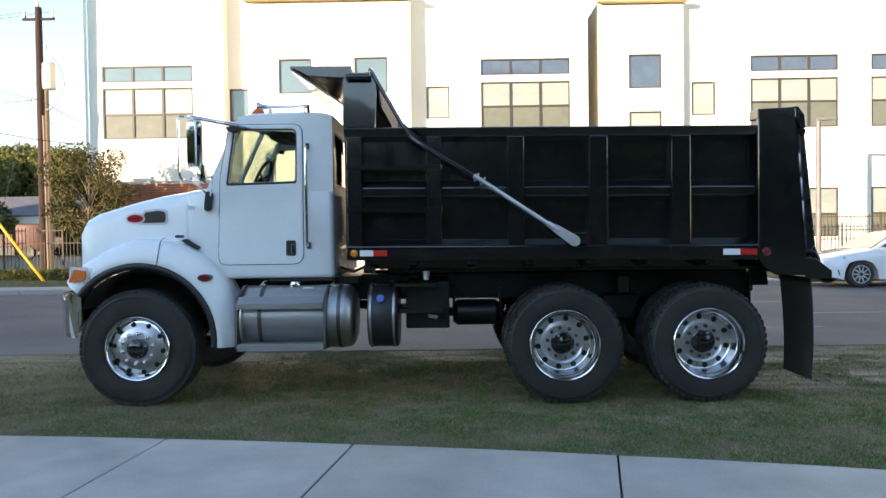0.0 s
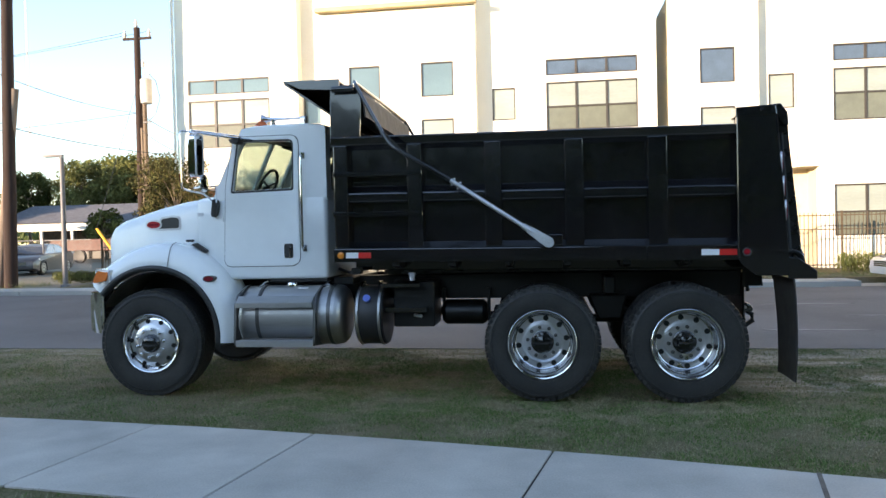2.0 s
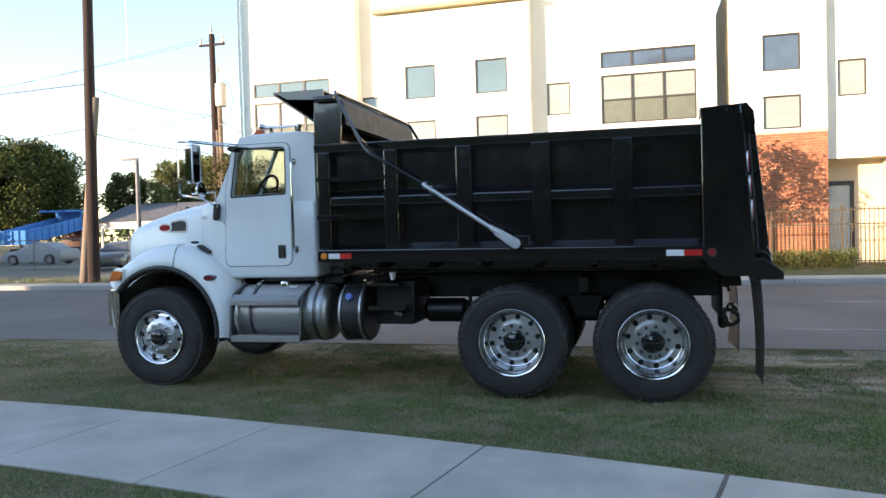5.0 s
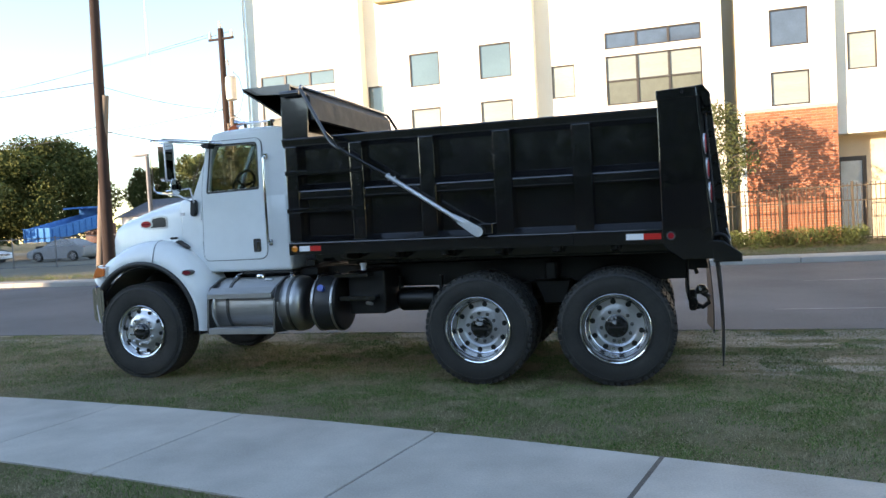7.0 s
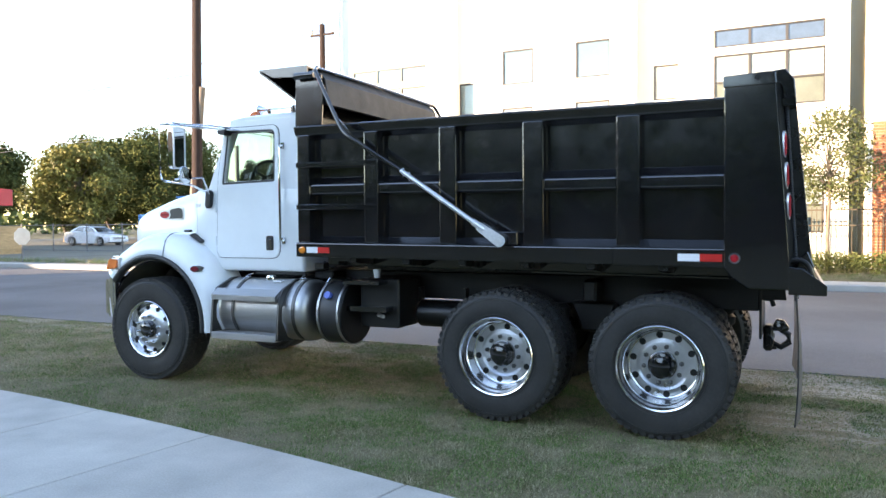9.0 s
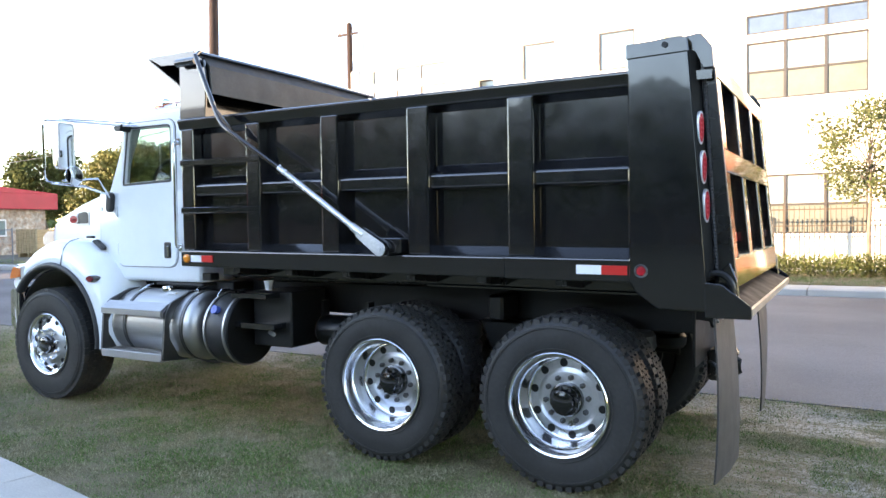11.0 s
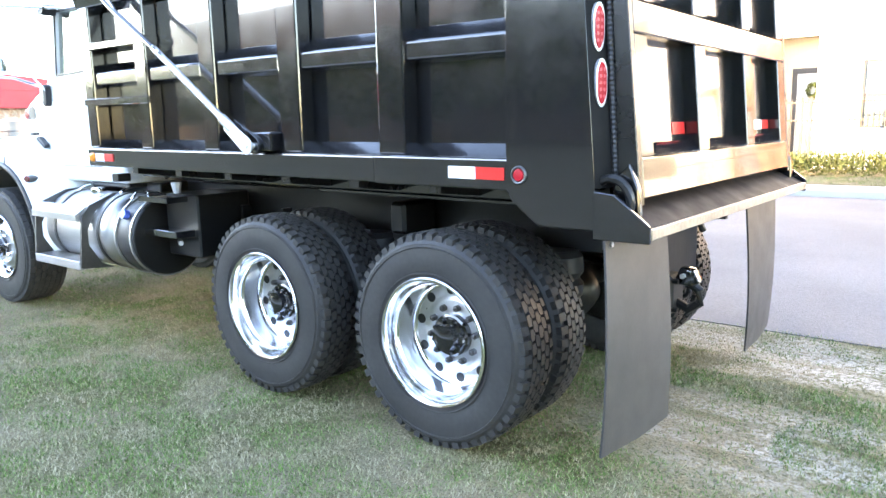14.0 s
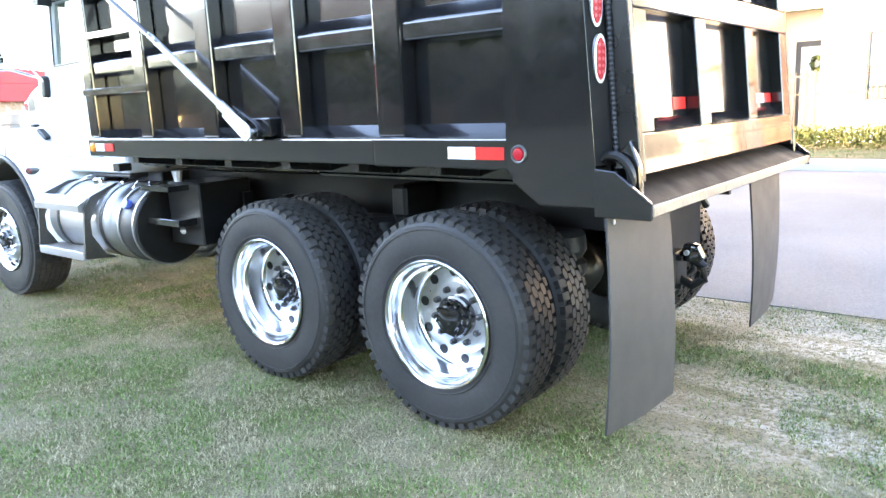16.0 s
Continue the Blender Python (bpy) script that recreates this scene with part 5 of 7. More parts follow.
    part("mirror_rim", ring_panel(B(), rounded([(s(my - 0.079), 2.184), (s(my + 0.079), 2.184), (s(my + 0.079), 2.601), (s(my - 0.079), 2.601)], 0.035), rounded([(s(my - 0.067), 2.197), (s(my + 0.067), 2.197), (s(my + 0.067), 2.588), (s(my - 0.067), 2.588)], 0.03), "x", 0.668, 0.684), ZINC, head)
    part("mirror_glass", box(B(), 0.672, 0.678, min(s(my - 0.07), s(my + 0.07)), max(s(my - 0.07), s(my + 0.07)), 2.192, 2.593), MIRROR, head)
    part("round_mirror", lathe(B(), [(-0.05, 0.02), (-0.035, 0.06), (-0.01, 0.088), (0.0, 0.09), (0.004, 0.086), (0.01, 0.04), (0.0115, 0.005)], (0.69, s(my + 0.06), 2.125), "x", 28), MIRROR, cab, "round convex spot mirror")


both(cab_side)
# windscreen frame, rear wall, roof
wl = [(0.56, 2.0), (0.905, 2.73)]
for y0, y1 in ((CY0 + 0.003, CY0 + 0.12), (YC - 0.02, YC + 0.02), (CY1 - 0.12, CY1 - 0.003)):
    part("windscreen_pillar", prism(B(), [(0.55, 1.99), (0.60, 1.99), (0.94, 2.72), (0.89, 2.72)], "y", y0, y1), WHITE, cab)
part("windscreen", prism(B(), [(0.575, 2.0), (0.582, 2.0), (0.922, 2.72), (0.915, 2.72)], "y", CY0 + 0.05, CY1 - 0.05), GLASS, cab).visible_shadow = False
part("rear_wall", ring_panel(B(), rounded([(CY0 + 0.004, 1.95), (CY1 - 0.004, 1.95), (CY1 - 0.004, 2.72), (CY0 + 0.004, 2.72)], 0.05), rounded([(CY0 + 0.16, 2.06), (CY1 - 0.16, 2.06), (CY1 - 0.16, 2.58), (CY0 + 0.16, 2.58)], 0.07), "x", 1.755, 1.802), WHITE, cab)
part("rear_glass", prism(B(), rounded([(CY0 + 0.155, 2.055), (CY1 - 0.155, 2.055), (CY1 - 0.155, 2.585), (CY0 + 0.155, 2.585)], 0.07), "x", 1.775, 1.781), GLASS, cab).visible_shadow = False
rings = []
for x, zt, h in ((0.885, 2.725, 0.85), (0.93, 2.765, 0.862), (1.02, 2.79, 0.868), (1.25, 2.805, 0.87), (1.55, 2.80, 0.87), (1.70, 2.785, 0.868), (1.775, 2.755, 0.862), (1.80, 2.725, 0.85)):
    top = [(YC - h * math.cos(a), 2.705 + (zt - 2.705) * max(0.0, math.sin(a)) ** 0.55) for a in (math.pi * k / 20 for k in range(21))]
    rings.append([Vector((x, y, z)) for y, z in top] + [Vector((x, YC + h, 2.69)), Vector((x, YC - h, 2.69))])
part("roof", loft(B(), rings), WHITE, cab, "rounded white cab roof", angle=60)
part("cab_floor_skirt", box(B(), 1.15, 1.78, CY0 + 0.03, CY1 - 0.03, 1.10, 1.136, bevel=0.01), PLASTIC, cab)
# inside
part("dashboard", prism(B(), [(0.58, 2.0), (0.62, 2.06), (0.80, 2.09), (0.92, 2.05), (0.94, 1.98), (0.58, 1.98)], "y", CY0 + 0.07, CY1 - 0.07, bevel=0.02), INTERIOR, cab)
for yy in (0.42, 1.48):
    st = part("seat", prism(B(), [(1.36, 1.96), (1.50, 1.96), (1.60, 2.36), (1.585, 2.52), (1.50, 2.53), (1.475, 2.38)], "y", yy - 0.22, yy + 0.22, bevel=0.035, seg=2), SEAT, cab)
    part("headrest", box(B(), 1.515, 1.61, yy - 0.13, yy + 0.13, 2.50, 2.63, bevel=0.03, seg=2), SEAT, st)
ring = [Vector((1.02 + 0.10 * math.sin(a) * 0.75, 0.45 + 0.21 * math.cos(a), 2.14 + 0.17 * math.sin(a))) for a in (2 * math.pi * k / 28 for k in range(29))]
sw = part("steering_wheel", tube(B(), ring, 0.017, 8), PLASTIC, cab)
bm = tube(B(), [(1.02, 0.45, 2.14), (0.86, 0.45, 1.98)], 0.03, 8)
for a in (0.3, 2.84, 4.71):
    tube(bm, [(1.02, 0.45, 2.14), (1.02 + 0.075 * math.sin(a), 0.45 + 0.2 * math.cos(a), 2.14 + 0.165 * math.sin(a))], 0.012, 6)
part("steering_column", bm, PLASTIC, sw)
part("headliner", box(B(), 0.93, 1.75, CY0 + 0.07, CY1 - 0.07, 2.66, 2.70), INTERIOR, cab)
both(lambda s: part("visor", prism(B(), [(0.93, 2.64), (0.94, 2.66), (1.16, 2.64), (1.15, 2.615)], "y", s(0.24), s(0.78)), INTERIOR, cab))
both(lambda s: part("inner_trim", prism(B(), [(1.48, 2.0), (1.74, 2.0), (1.74, 2.7), (1.50, 2.7)], "y", s(CY0 + 0.062), s(CY0 + 0.09)), INTERIOR, cab))
# horns and marker lights on the roof
horn = part("air_horn", lathe(B(), [(0.0, 0.055), (0.012, 0.05), (0.05, 0.03), (0.12, 0.018), (0.40, 0.012), (0.46, 0.02), (0.50, 0.02)], (0.99, 0.42, 2.865), "x", 20), CHROME, cab, "chrome roof horn")
part("horn_foot", box(B(), 1.42, 1.47, 0.40, 0.44, 2.79, 2.86), CHROME, horn)
part("horn_foot", box(B(), 1.10, 1.13, 0.405, 0.435, 2.78, 2.855), CHROME, horn)
for yy in (0.30, 0.62, 0.95, 1.28, 1.60):
    part("roof_marker", prism(B(), [(0.945, 2.765), (1.09, 2.785), (1.07, 2.825), (1.0, 2.825)], "y", yy - 0.03, yy + 0.03, bevel=0.008), ORANGE_DK, cab)
part("aerial", cyl(B(), (1.53, 0.30, 2.78), (1.53, 0.30, 2.86), 0.014, 8), PLASTIC, cab)

# -- hood --
def hood_ring(x, h, zt, zb, r):
    pts = [(-h, zb), (-h, zt - r - 0.03)]
    pts += [(-h + r * (1 - math.cos(a)) * 1.5, zt - r - 0.03 + r * math.sin(a)) for a in (math.pi / 2 * k / 6 for k in range(1, 7))]
    pts += [(-(h - 1.5 * r) * 0.5, zt - 0.008), (0, zt)]
    full = pts + [(-u, v) for u, v in pts[-2::-1]]
    return [Vector((x, YC + u, v)) for u, v in full]


HOOD = [(0.352, 0.845, 2.045, 1.35, 0.16), (0.1, 0.815, 2.01, 1.30, 0.16), (-0.2, 0.755, 1.955, 1.25, 0.16), (-0.48, 0.69, 1.885, 1.2, 0.15), (-0.66, 0.65, 1.84, 1.15, 0.14), (-0.76, 0.625, 1.785, 1.1, 0.12), (-0.815, 0.60, 1.69, 1.08, 0.09)]
hood = part("hood", loft(B(), [hood_ring(*h) for h in HOOD]), WHITE, truck, "sloping white engine hood", angle=50)
part("cowl_gap", loft(B(), [hood_ring(0.3535, 0.842, 2.041, 1.35, 0.16), hood_ring(0.359, 0.842, 2.041, 1.35, 0.16)]), PLASTIC, hood)
part("cowl", loft(B(), [hood_ring(0.36, 0.862, 2.048, 1.35, 0.14), hood_ring(0.60, 0.868, 2.07, 1.35, 0.10)]), WHITE, hood, angle=50)
part("grille", box(B(), -0.84, -0.805, YC - 0.5, YC + 0.5, 1.08, 1.66, bevel=0.012), CHROME, hood, "chrome grille")


def hood_y(x):
    for a, b in zip(HOOD, HOOD[1:]):
        if b[0] <= x <= a[0]:
            return YC - (b[1] + (a[1] - b[1]) * (x - b[0]) / (a[0] - b[0]))
    return YC - 0.8


def hood_side(s):
    def slab(pts, lift):
        """An outline on the slanting hood side."""
        lo = [Vector((x, s(hood_y(x) - lift), z)) for x, z in pts]
        hi = [Vector((x, s(hood_y(x) + 0.02), z)) for x, z in pts]
        return loft(B(), [lo, hi])
    intake = rounded([(-0.135, 1.697), (0.135, 1.697), (0.135, 1.803), (0.06, 1.816), (-0.08, 1.80)], [0.01, 0.03, 0.03, 0.02, 0.02])
    rim = rounded([(-0.16, 1.676), (0.158, 1.676), (0.158, 1.824), (0.06, 1.838), (-0.095, 1.82)], [0.01, 0.035, 0.035, 0.02, 0.02])
    i = part("intake_rim", slab(rim, 0.006), ZINC, hood, "bright rimmed air intake")
    part("intake_mesh", slab(intake, 0.009), PLASTIC, i)
    el = [(-0.19 + 0.110 * math.cos(a), 1.74 + 0.055 * math.sin(a)) for a in (2 * math.pi * k / 24 for k in range(24))]
    b = part("emblem", slab(el, 0.013), ZINC, hood, "plain red oval emblem with bright edge")
    part("emblem_field", slab([(-0.19 + 0.088 * math.cos(a), 1.74 + 0.038 * math.sin(a)) for a in (2 * math.pi * k / 24 for k in range(24))], 0.017), RED, b)
    part("emblem_bar", slab([(-0.255, 1.734), (-0.125, 1.734), (-0.125, 1.747), (-0.255, 1.747)], 0.0185), MAROON, b)


both(hood_side)


# -- fenders: an arch swept round the front wheel --
def fender(s):
    ax, az = FX + 0.0, 0.545
    rings = []
    for k in range(33):
        a = radians(-3 + 143 * k / 32)
        d = math.degrees(a)
        # outer size round the arch: fuller over the top, drawn in at the rear foot
        ro = 0.905 + 0.10 * math.sin(radians(min(max(d, 0), 150) * 1.2)) ** 1.5 + (0.05 if d > 118 else 0.0) * (d - 118) / 22
        ri = 0.705 + 0.03 * math.sin(a)
        prof = [(ri + 0.004, -0.155), (ri, -0.188), (ri + 0.02, -0.202), (ri + 0.075, -0.205), (ro - 0.10, -0.185), (ro - 0.045, -0.145), (ro - 0.012, -0.08), (ro, 0.02), (ro - 0.004, 0.30), (ro - 0.03, 0.31), (ro - 0.03, -0.05), (ri + 0.03, -0.15)]
        rings.append([Vector((ax + r * math.cos(a), s(y), az + r * math.sin(a))) for r, y in prof])
    f = part("fender", loft(B(), rings), WHITE, truck, "bulging white front fender", angle=60)
    lip = []
    for k in range(33):
        a = radians(-3 + 143 * k / 32)
        ri = 0.705 + 0.03 * math.sin(a)
        lip.append([Vector((ax + r * math.cos(a), s(y), az + r * math.sin(a))) for r, y in ((ri - 0.028, -0.15), (ri - 0.028, -0.20), (ri - 0.01, -0.222), (ri + 0.02, -0.222), (ri + 0.034, -0.206), (ri + 0.02, -0.15))])
    part("arch_lip", loft(B(), lip), PLASTIC, f, "black rubber arch lip", angle=60)
    # inner wheel house
    lin = []
    for k in range(19):
        a = radians(-8 + 160 * k / 18)
        lin.append([Vector((ax + r * math.cos(a), s(y), az + r * math.sin(a))) for r, y in ((0.70, -0.12), (0.70, 0.45), (0.685, 0.45), (0.685, -0.12))])
    part("wheel_house", loft(B(), lin), PLASTIC, f)
    # the joint across the fender, drawn as a narrow black strip
    seam = []
    for k in range(15):
        t = k / 14
        a = radians(76 + 8 * t)
        r, y = [(0.735, -0.208), (0.80, -0.208), (0.86, -0.200), (0.92, -0.182), (0.955, -0.155), (0.985, -0.112), (1.0, -0.05), (1.005, 0.0)][min(int(t * 7.01), 7)]
        seam.append(Vector((ax + r * math.cos(a) + 0.07 * t, s(y), az + r * math.sin(a))))
    part("fender_seam", tube(B(), seam[::2], 0.004, 6), PLASTIC, f)
    part("hood_latch", prism(B(), rounded([(0.315, 1.515), (0.37, 1.535), (0.50, 1.45), (0.475, 1.425)], 0.012), "y", s(0.03), s(0.075), bevel=0.008), PLASTIC, f, "black rubber hood latch")
    part("latch_hook", box(B(), 0.27, 0.345, min(s(0.0), s(0.06)), max(s(0.0), s(0.06)), 1.545, 1.572, bevel=0.008), PLASTIC, f)
    c = [(0.617 + 0.066 * math.cos(a), 1.165 + 0.033 * math.sin(a)) for a in (2 * math.pi * k / 20 for k in range(20))]
    m = part("fender_marker", prism(B(), c, "y", s(-0.206), s(-0.12), bevel=0.004), STEP_DK, f)
    part("marker_lens", prism(B(), [(0.617 + (x - 0.617) * 0.85, 1.165 + (z - 1.165) * 0.8) for x, z in c], "y", s(-0.214), s(-0.15), bevel=0.004), MAROON, m)
    # headlamp at the front corner
    hl = []
    for t, x in enumerate((-0.80, -0.77, -0.71, -0.60, -0.465)):
        yy = [0.12, 0.0, -0.10, -0.185, -0.225][t]
        z0, z1 = [1.12, 1.11, 1.105, 1.11, 1.145][t], [1.26, 1.275, 1.285, 1.285, 1.27][t]
        hl.append([Vector((x, s(yy), z0)), Vector((x, s(yy), z1)), Vector((x + 0.03, s(yy + 0.06), z1)), Vector((x + 0.03, s(yy + 0.06), z0))])
    h = part("headlamp", loft(B(), hl), LENS, f, "clear wraparound headlamp")
    part("turn_lens", prism(B(), rounded([(-0.66, 1.135), (-0.50, 1.16), (-0.485, 1.25), (-0.60, 1.265)], 0.02), "y", s(-0.232), s(-0.12), bevel=0.006), SIGNAL, h, "amber turn lens")


both(fender)
rings = []
for t in range(25):
    u = -1 + 2 * t / 24
    x = -0.90 + 0.20 * max(0.0, abs(u) - 0.78) / 0.22 + 0.05 * u * u
    y = YC + 1.16 * u
    rings.append([Vector((x, y, 0.615)), Vector((x - 0.012, y, 0.68)), Vector((x - 0.012, y, 0.96)), Vector((x, y, 1.03)), Vector((x + 0.07, y, 1.035)), Vector((x + 0.07, y, 0.61))])
bump = part("bumper", loft(B(), rings), CHROME, truck, "wide chrome front bumper", angle=50)
both(lambda s: part("bumper_end", prism(B(), rounded([(-0.70, 0.63), (-0.55, 0.72), (-0.55, 1.03), (-0.70, 1.03)], 0.03), "y", s(-0.205), s(-0.17), bevel=0.008), CHROME, bump))

# -- chassis --
frame_rail = part("frame_rail", box(B(), -0.65, 5.98, 0.50, 0.58, 0.88, 1.14, bevel=0.008), CHASSIS, truck, "black steel frame rail")
part("frame_rail", box(B(), -0.65, 5.98, mir(0.58), mir(0.50), 0.88, 1.14, bevel=0.008), CHASSIS, truck, "black steel frame rail")
for x in (0.4, 1.8, 2.9, 4.65, 5.85):
    part("cross_tube", box(B(), x, x + 0.12, 0.58, mir(0.58), 0.90, 1.10, bevel=0.01), CHASSIS, truck)
both(lambda s: part("bed_subframe", box(B(), 2.3, 6.0, min(s(0.46), s(0.56)), max(s(0.46), s(0.56)), 1.145, 1.30, bevel=0.01), BLACK_SATIN, truck))
part("engine", box(B(), -0.45, 0.5, 0.55, 1.35, 0.65, 1.45, bevel=0.06), CHASSIS, truck)
part("transmission", prism(B(), [(0.5, 0.62), (1.3, 0.70), (1.3, 1.05), (0.5, 1.12)], "y", 0.72, 1.18, bevel=0.05), CHASSIS, truck)
part("front_axle", tube(B(), [(FX, 0.10, 0.53), (FX, 0.35, 0.44), (FX, 1.55, 0.44), (FX, 1.80, 0.53)], 0.06, 10), CHASSIS, truck)
both(lambda s: part("front_spring", tube(B(), arc((-0.62, s(0.48), 0.78), (FX, s(0.48), 0.46), (0.66, s(0.48), 0.80), 8), 0.045, 8), CHASSIS, truck))
for rx in (RX1, RX2):
    ax = part("rear_axle", tube(B(), [(rx, 0.02, R_REAR), (rx, 0.5, R_REAR), (rx, 0.66, R_REAR), (rx, 0.8, R_REAR), (rx, 1.1, R_REAR), (rx, 1.24, R_REAR), (rx, 1.4, R_REAR), (rx, 1.88, R_REAR)], [0.075, 0.075, 0.10, 0.19, 0.19, 0.10, 0.075, 0.075], 16), CHASSIS, truck, "rear drive axle housing")
    part("diff_cover", lathe(B(), [(0.0, 0.17), (0.14, 0.15), (0.2, 0.08), (0.22, 0.05)], (rx + 0.05, YC, R_REAR), "x", 20), CHASSIS, ax)
    both(lambda s: part("brake_drum", lathe(B(), [(0.10, 0.17), (0.11, 0.215), (0.33, 0.215), (0.345, 0.12)], (rx, 0, R_REAR), "y", 28) if s(0) == 0 else lathe(B(), [(mir(0.345), 0.12), (mir(0.33), 0.215), (mir(0.11), 0.215), (mir(0.10), 0.17)], (rx, 0, R_REAR), "y", 28), CHASSIS, ax))
    both(lambda s: part("air_bag", lathe(B(), [(0, 0.10), (0.03, 0.13), (0.09, 0.135), (0.12, 0.11), (0.16, 0.135), (0.24, 0.13), (0.27, 0.10)], (rx + 0.30, s(0.44), 0.62), "z", 18), PLASTIC, ax))
    both(lambda s: part("torque_arm", tube(B(), [(rx - 0.5, s(0.46), 0.78), (rx, s(0.44), 0.62), (rx + 0.38, s(0.44), 0.60)], 0.04, 8), CHASSIS, ax))
part("drive_shaft", tube(B(), [(1.3, YC, 0.85), (3.7, YC, 0.62)], 0.05, 12), CHASSIS, truck)
part("drive_shaft", tube(B(), [(4.15, YC, 0.62), (5.1, YC, 0.60)], 0.045, 12), CHASSIS, truck)
both(lambda s: part("beam_walker", prism(B(), [(4.45, 0.92), (4.85, 0.92), (4.78, 0.66), (4.55, 0.66)], "y", s(0.36), s(0.50), bevel=0.02), CHASSIS, truck))
both(lambda s: part("frame_hanger", box(B(), 4.60, 4.72, min(s(0.20), s(0.50)), max(s(0.20), s(0.50)), 0.93, 1.12, bevel=0.02), CHASSIS, truck))
part("hoist", tube(B(), [(2.35, YC, 1.15), (2.35, YC, 1.35)], 0.11, 16), CHASSIS, truck)

# fuel tank with its steps
TY, TZ, TR = 0.075, 0.765, 0.305
tank = part("fuel_tank", lathe(B(), [(0.885, 0.02), (0.89, 0.14), (0.90, 0.22), (0.925, 0.275), (0.955, 0.30), (0.99, TR), (1.92, TR), (1.96, 0.298), (1.995, 0.27), (2.02, 0.21), (2.03, 0.12), (2.032, 0.02)], (0, TY, TZ), "x", 56), ALU, truck, "brushed aluminium round fuel tank")
for x in (1.12, 1.86):
    part("tank_band", lathe(B(), [(x, TR + 0.001), (x, TR + 0.008), (x + 0.035, TR + 0.008), (x + 0.035, TR + 0.001)], (0, TY, TZ), "x", 56, closed=True), STEP_DK, tank)
part("filler_cap", lathe(B(), [(0, 0.055), (0.02, 0.058), (0.045, 0.05), (0.05, 0.02)], (1.43, TY - 0.05, TZ + TR - 0.012), "z", 20), CHROME, tank, "chrome filler cap")
part("tank_plate", box(B(), 1.52, 1.62, TY - 0.14, TY - 0.04, TZ + TR - 0.03, TZ + TR - 0.012), REFLECT_W, tank)
for x in (1.06, 1.755):
    st = part("strap_clamp", tube(B(), [(x + 0.02, TY - 0.10, 1.045), (x + 0.05, TY - 0.02, 1.10), (x + 0.07, TY + 0.03, 1.11)], 0.008, 6), CHROME, tank)
    part("clamp_head", box(B(), x + 0.03, x + 0.075, TY - 0.06, TY, 1.055, 1.085, bevel=0.006), CHROME, st)
step = part("step_frame", prism(B(), rounded([(-0.335, 0.50), (-0.335, 0.545), (-0.30, 0.90), (-0.235, 0.99), (-0.02, 1.075), (0.10, 1.078), (-0.02, 1.045), (-0.18, 0.95), (-0.262, 0.80), (-0.262, 0.68), (-0.17, 0.52), (-0.06, 0.47)], 0.012, 3), "x", 0.932, 0.956), STEP_DK, truck, "aluminium tank step assembly")
part("step_end", prism(B(), rounded([(-0.335, 0.50), (-0.335, 0.545), (-0.30, 0.90), (-0.235, 0.99), (-0.02, 1.075), (0.10, 1.078), (-0.02, 1.045), (-0.18, 0.95), (-0.262, 0.80), (-0.262, 0.68), (-0.17, 0.52), (-0.06, 0.47)], 0.012, 3), "x", 1.751, 1.775), STEP_DK, step)
part("lower_step", box(B(), 0.956, 1.751, -0.338, -0.13, 0.485, 0.50), ALU, step)
part("step_edge", box(B(), 0.954, 1.754, -0.343, -0.333, 0.485, 0.552, bevel=0.004), ALU, step)
for k in range(7):
    part("tread_bar", box(B(), 0.96, 1.748, -0.325 + 0.026 * k, -0.312 + 0.026 * k, 0.5005, 0.549), ALU, step)
part("upper_step", prism(B(), [(-0.335, 0.875), (-0.335, 0.925), (-0.24, 0.985), (-0.225, 0.975), (-0.305, 0.92), (-0.31, 0.875)], "x", 0.956, 1.751), ALU, step)

# second round tank with bands, and the boxes behind it
t2 = part("hydraulic_tank", lathe(B(), [(2.14, 0.02), (2.142, 0.25), (2.15, 0.295), (2.16, 0.30), (2.41, 0.30), (2.42, 0.295), (2.425, 0.25), (2.427, 0.02)], (0, 0.06, TZ), "x", 48), PLASTIC, truck, "black round hydraulic tank with bright bands")
for x in (2.165, 2.385):
    part("tank_band", lathe(B(), [(x, 0.301), (x, 0.312), (x + 0.022, 0.312), (x + 0.022, 0.301)], (0, 0.06, TZ), "x", 48, closed=True), ALU, t2)
part("end_cap", lathe(B(), [(2.4275, 0.294), (2.432, 0.29), (2.4325, 0.02)], (0, 0.06, TZ), "x", 40), CHASSIS, t2, "dull black end plate")
part("sight_cap", cyl(B(), (2.275, -0.225, 0.955), (2.275, -0.185, 0.94), 0.036, 16), BLUE_CAP, t2, "blue round cap")
for x in (2.19, 2.37):
    part("band_clamp", tube(B(), [(x, -0.10, 1.05), (x + 0.01, -0.06, 1.10), (x + 0.02, 0.02, 1.10)], 0.008, 6), CHROME, t2)
bx = part("battery_box", box(B(), 2.50, 2.92, 0.0, 0.45, 0.64, 1.10, bevel=0.012), CHASSIS, truck, "black steel battery box")
part("box_bracket", prism(B(), [(2.42, 1.05), (2.80, 1.05), (2.80, 1.09), (2.42, 1.09)], "y", -0.17, 0.3, bevel=0.004), BLACK, bx)
part("box_bracket", prism(B(), [(2.44, 0.80), (2.86, 0.80), (2.86, 0.85), (2.44, 0.85)], "y", -0.15, 0.3, bevel=0.004), BLACK, bx)
part("drain_valve", tube(B(), [(2.72, -0.04, 0.765), (2.80, -0.08, 0.755)], 0.018, 8), ZINC, bx)
part("air_tank", lathe(B(), [(2.95, 0.03), (2.96, 0.10), (3.0, 0.13), (3.38, 0.13), (3.42, 0.10), (3.43, 0.03)], (0, 0.34, 0.755), "x", 24), CHASSIS, truck, "black air tank")
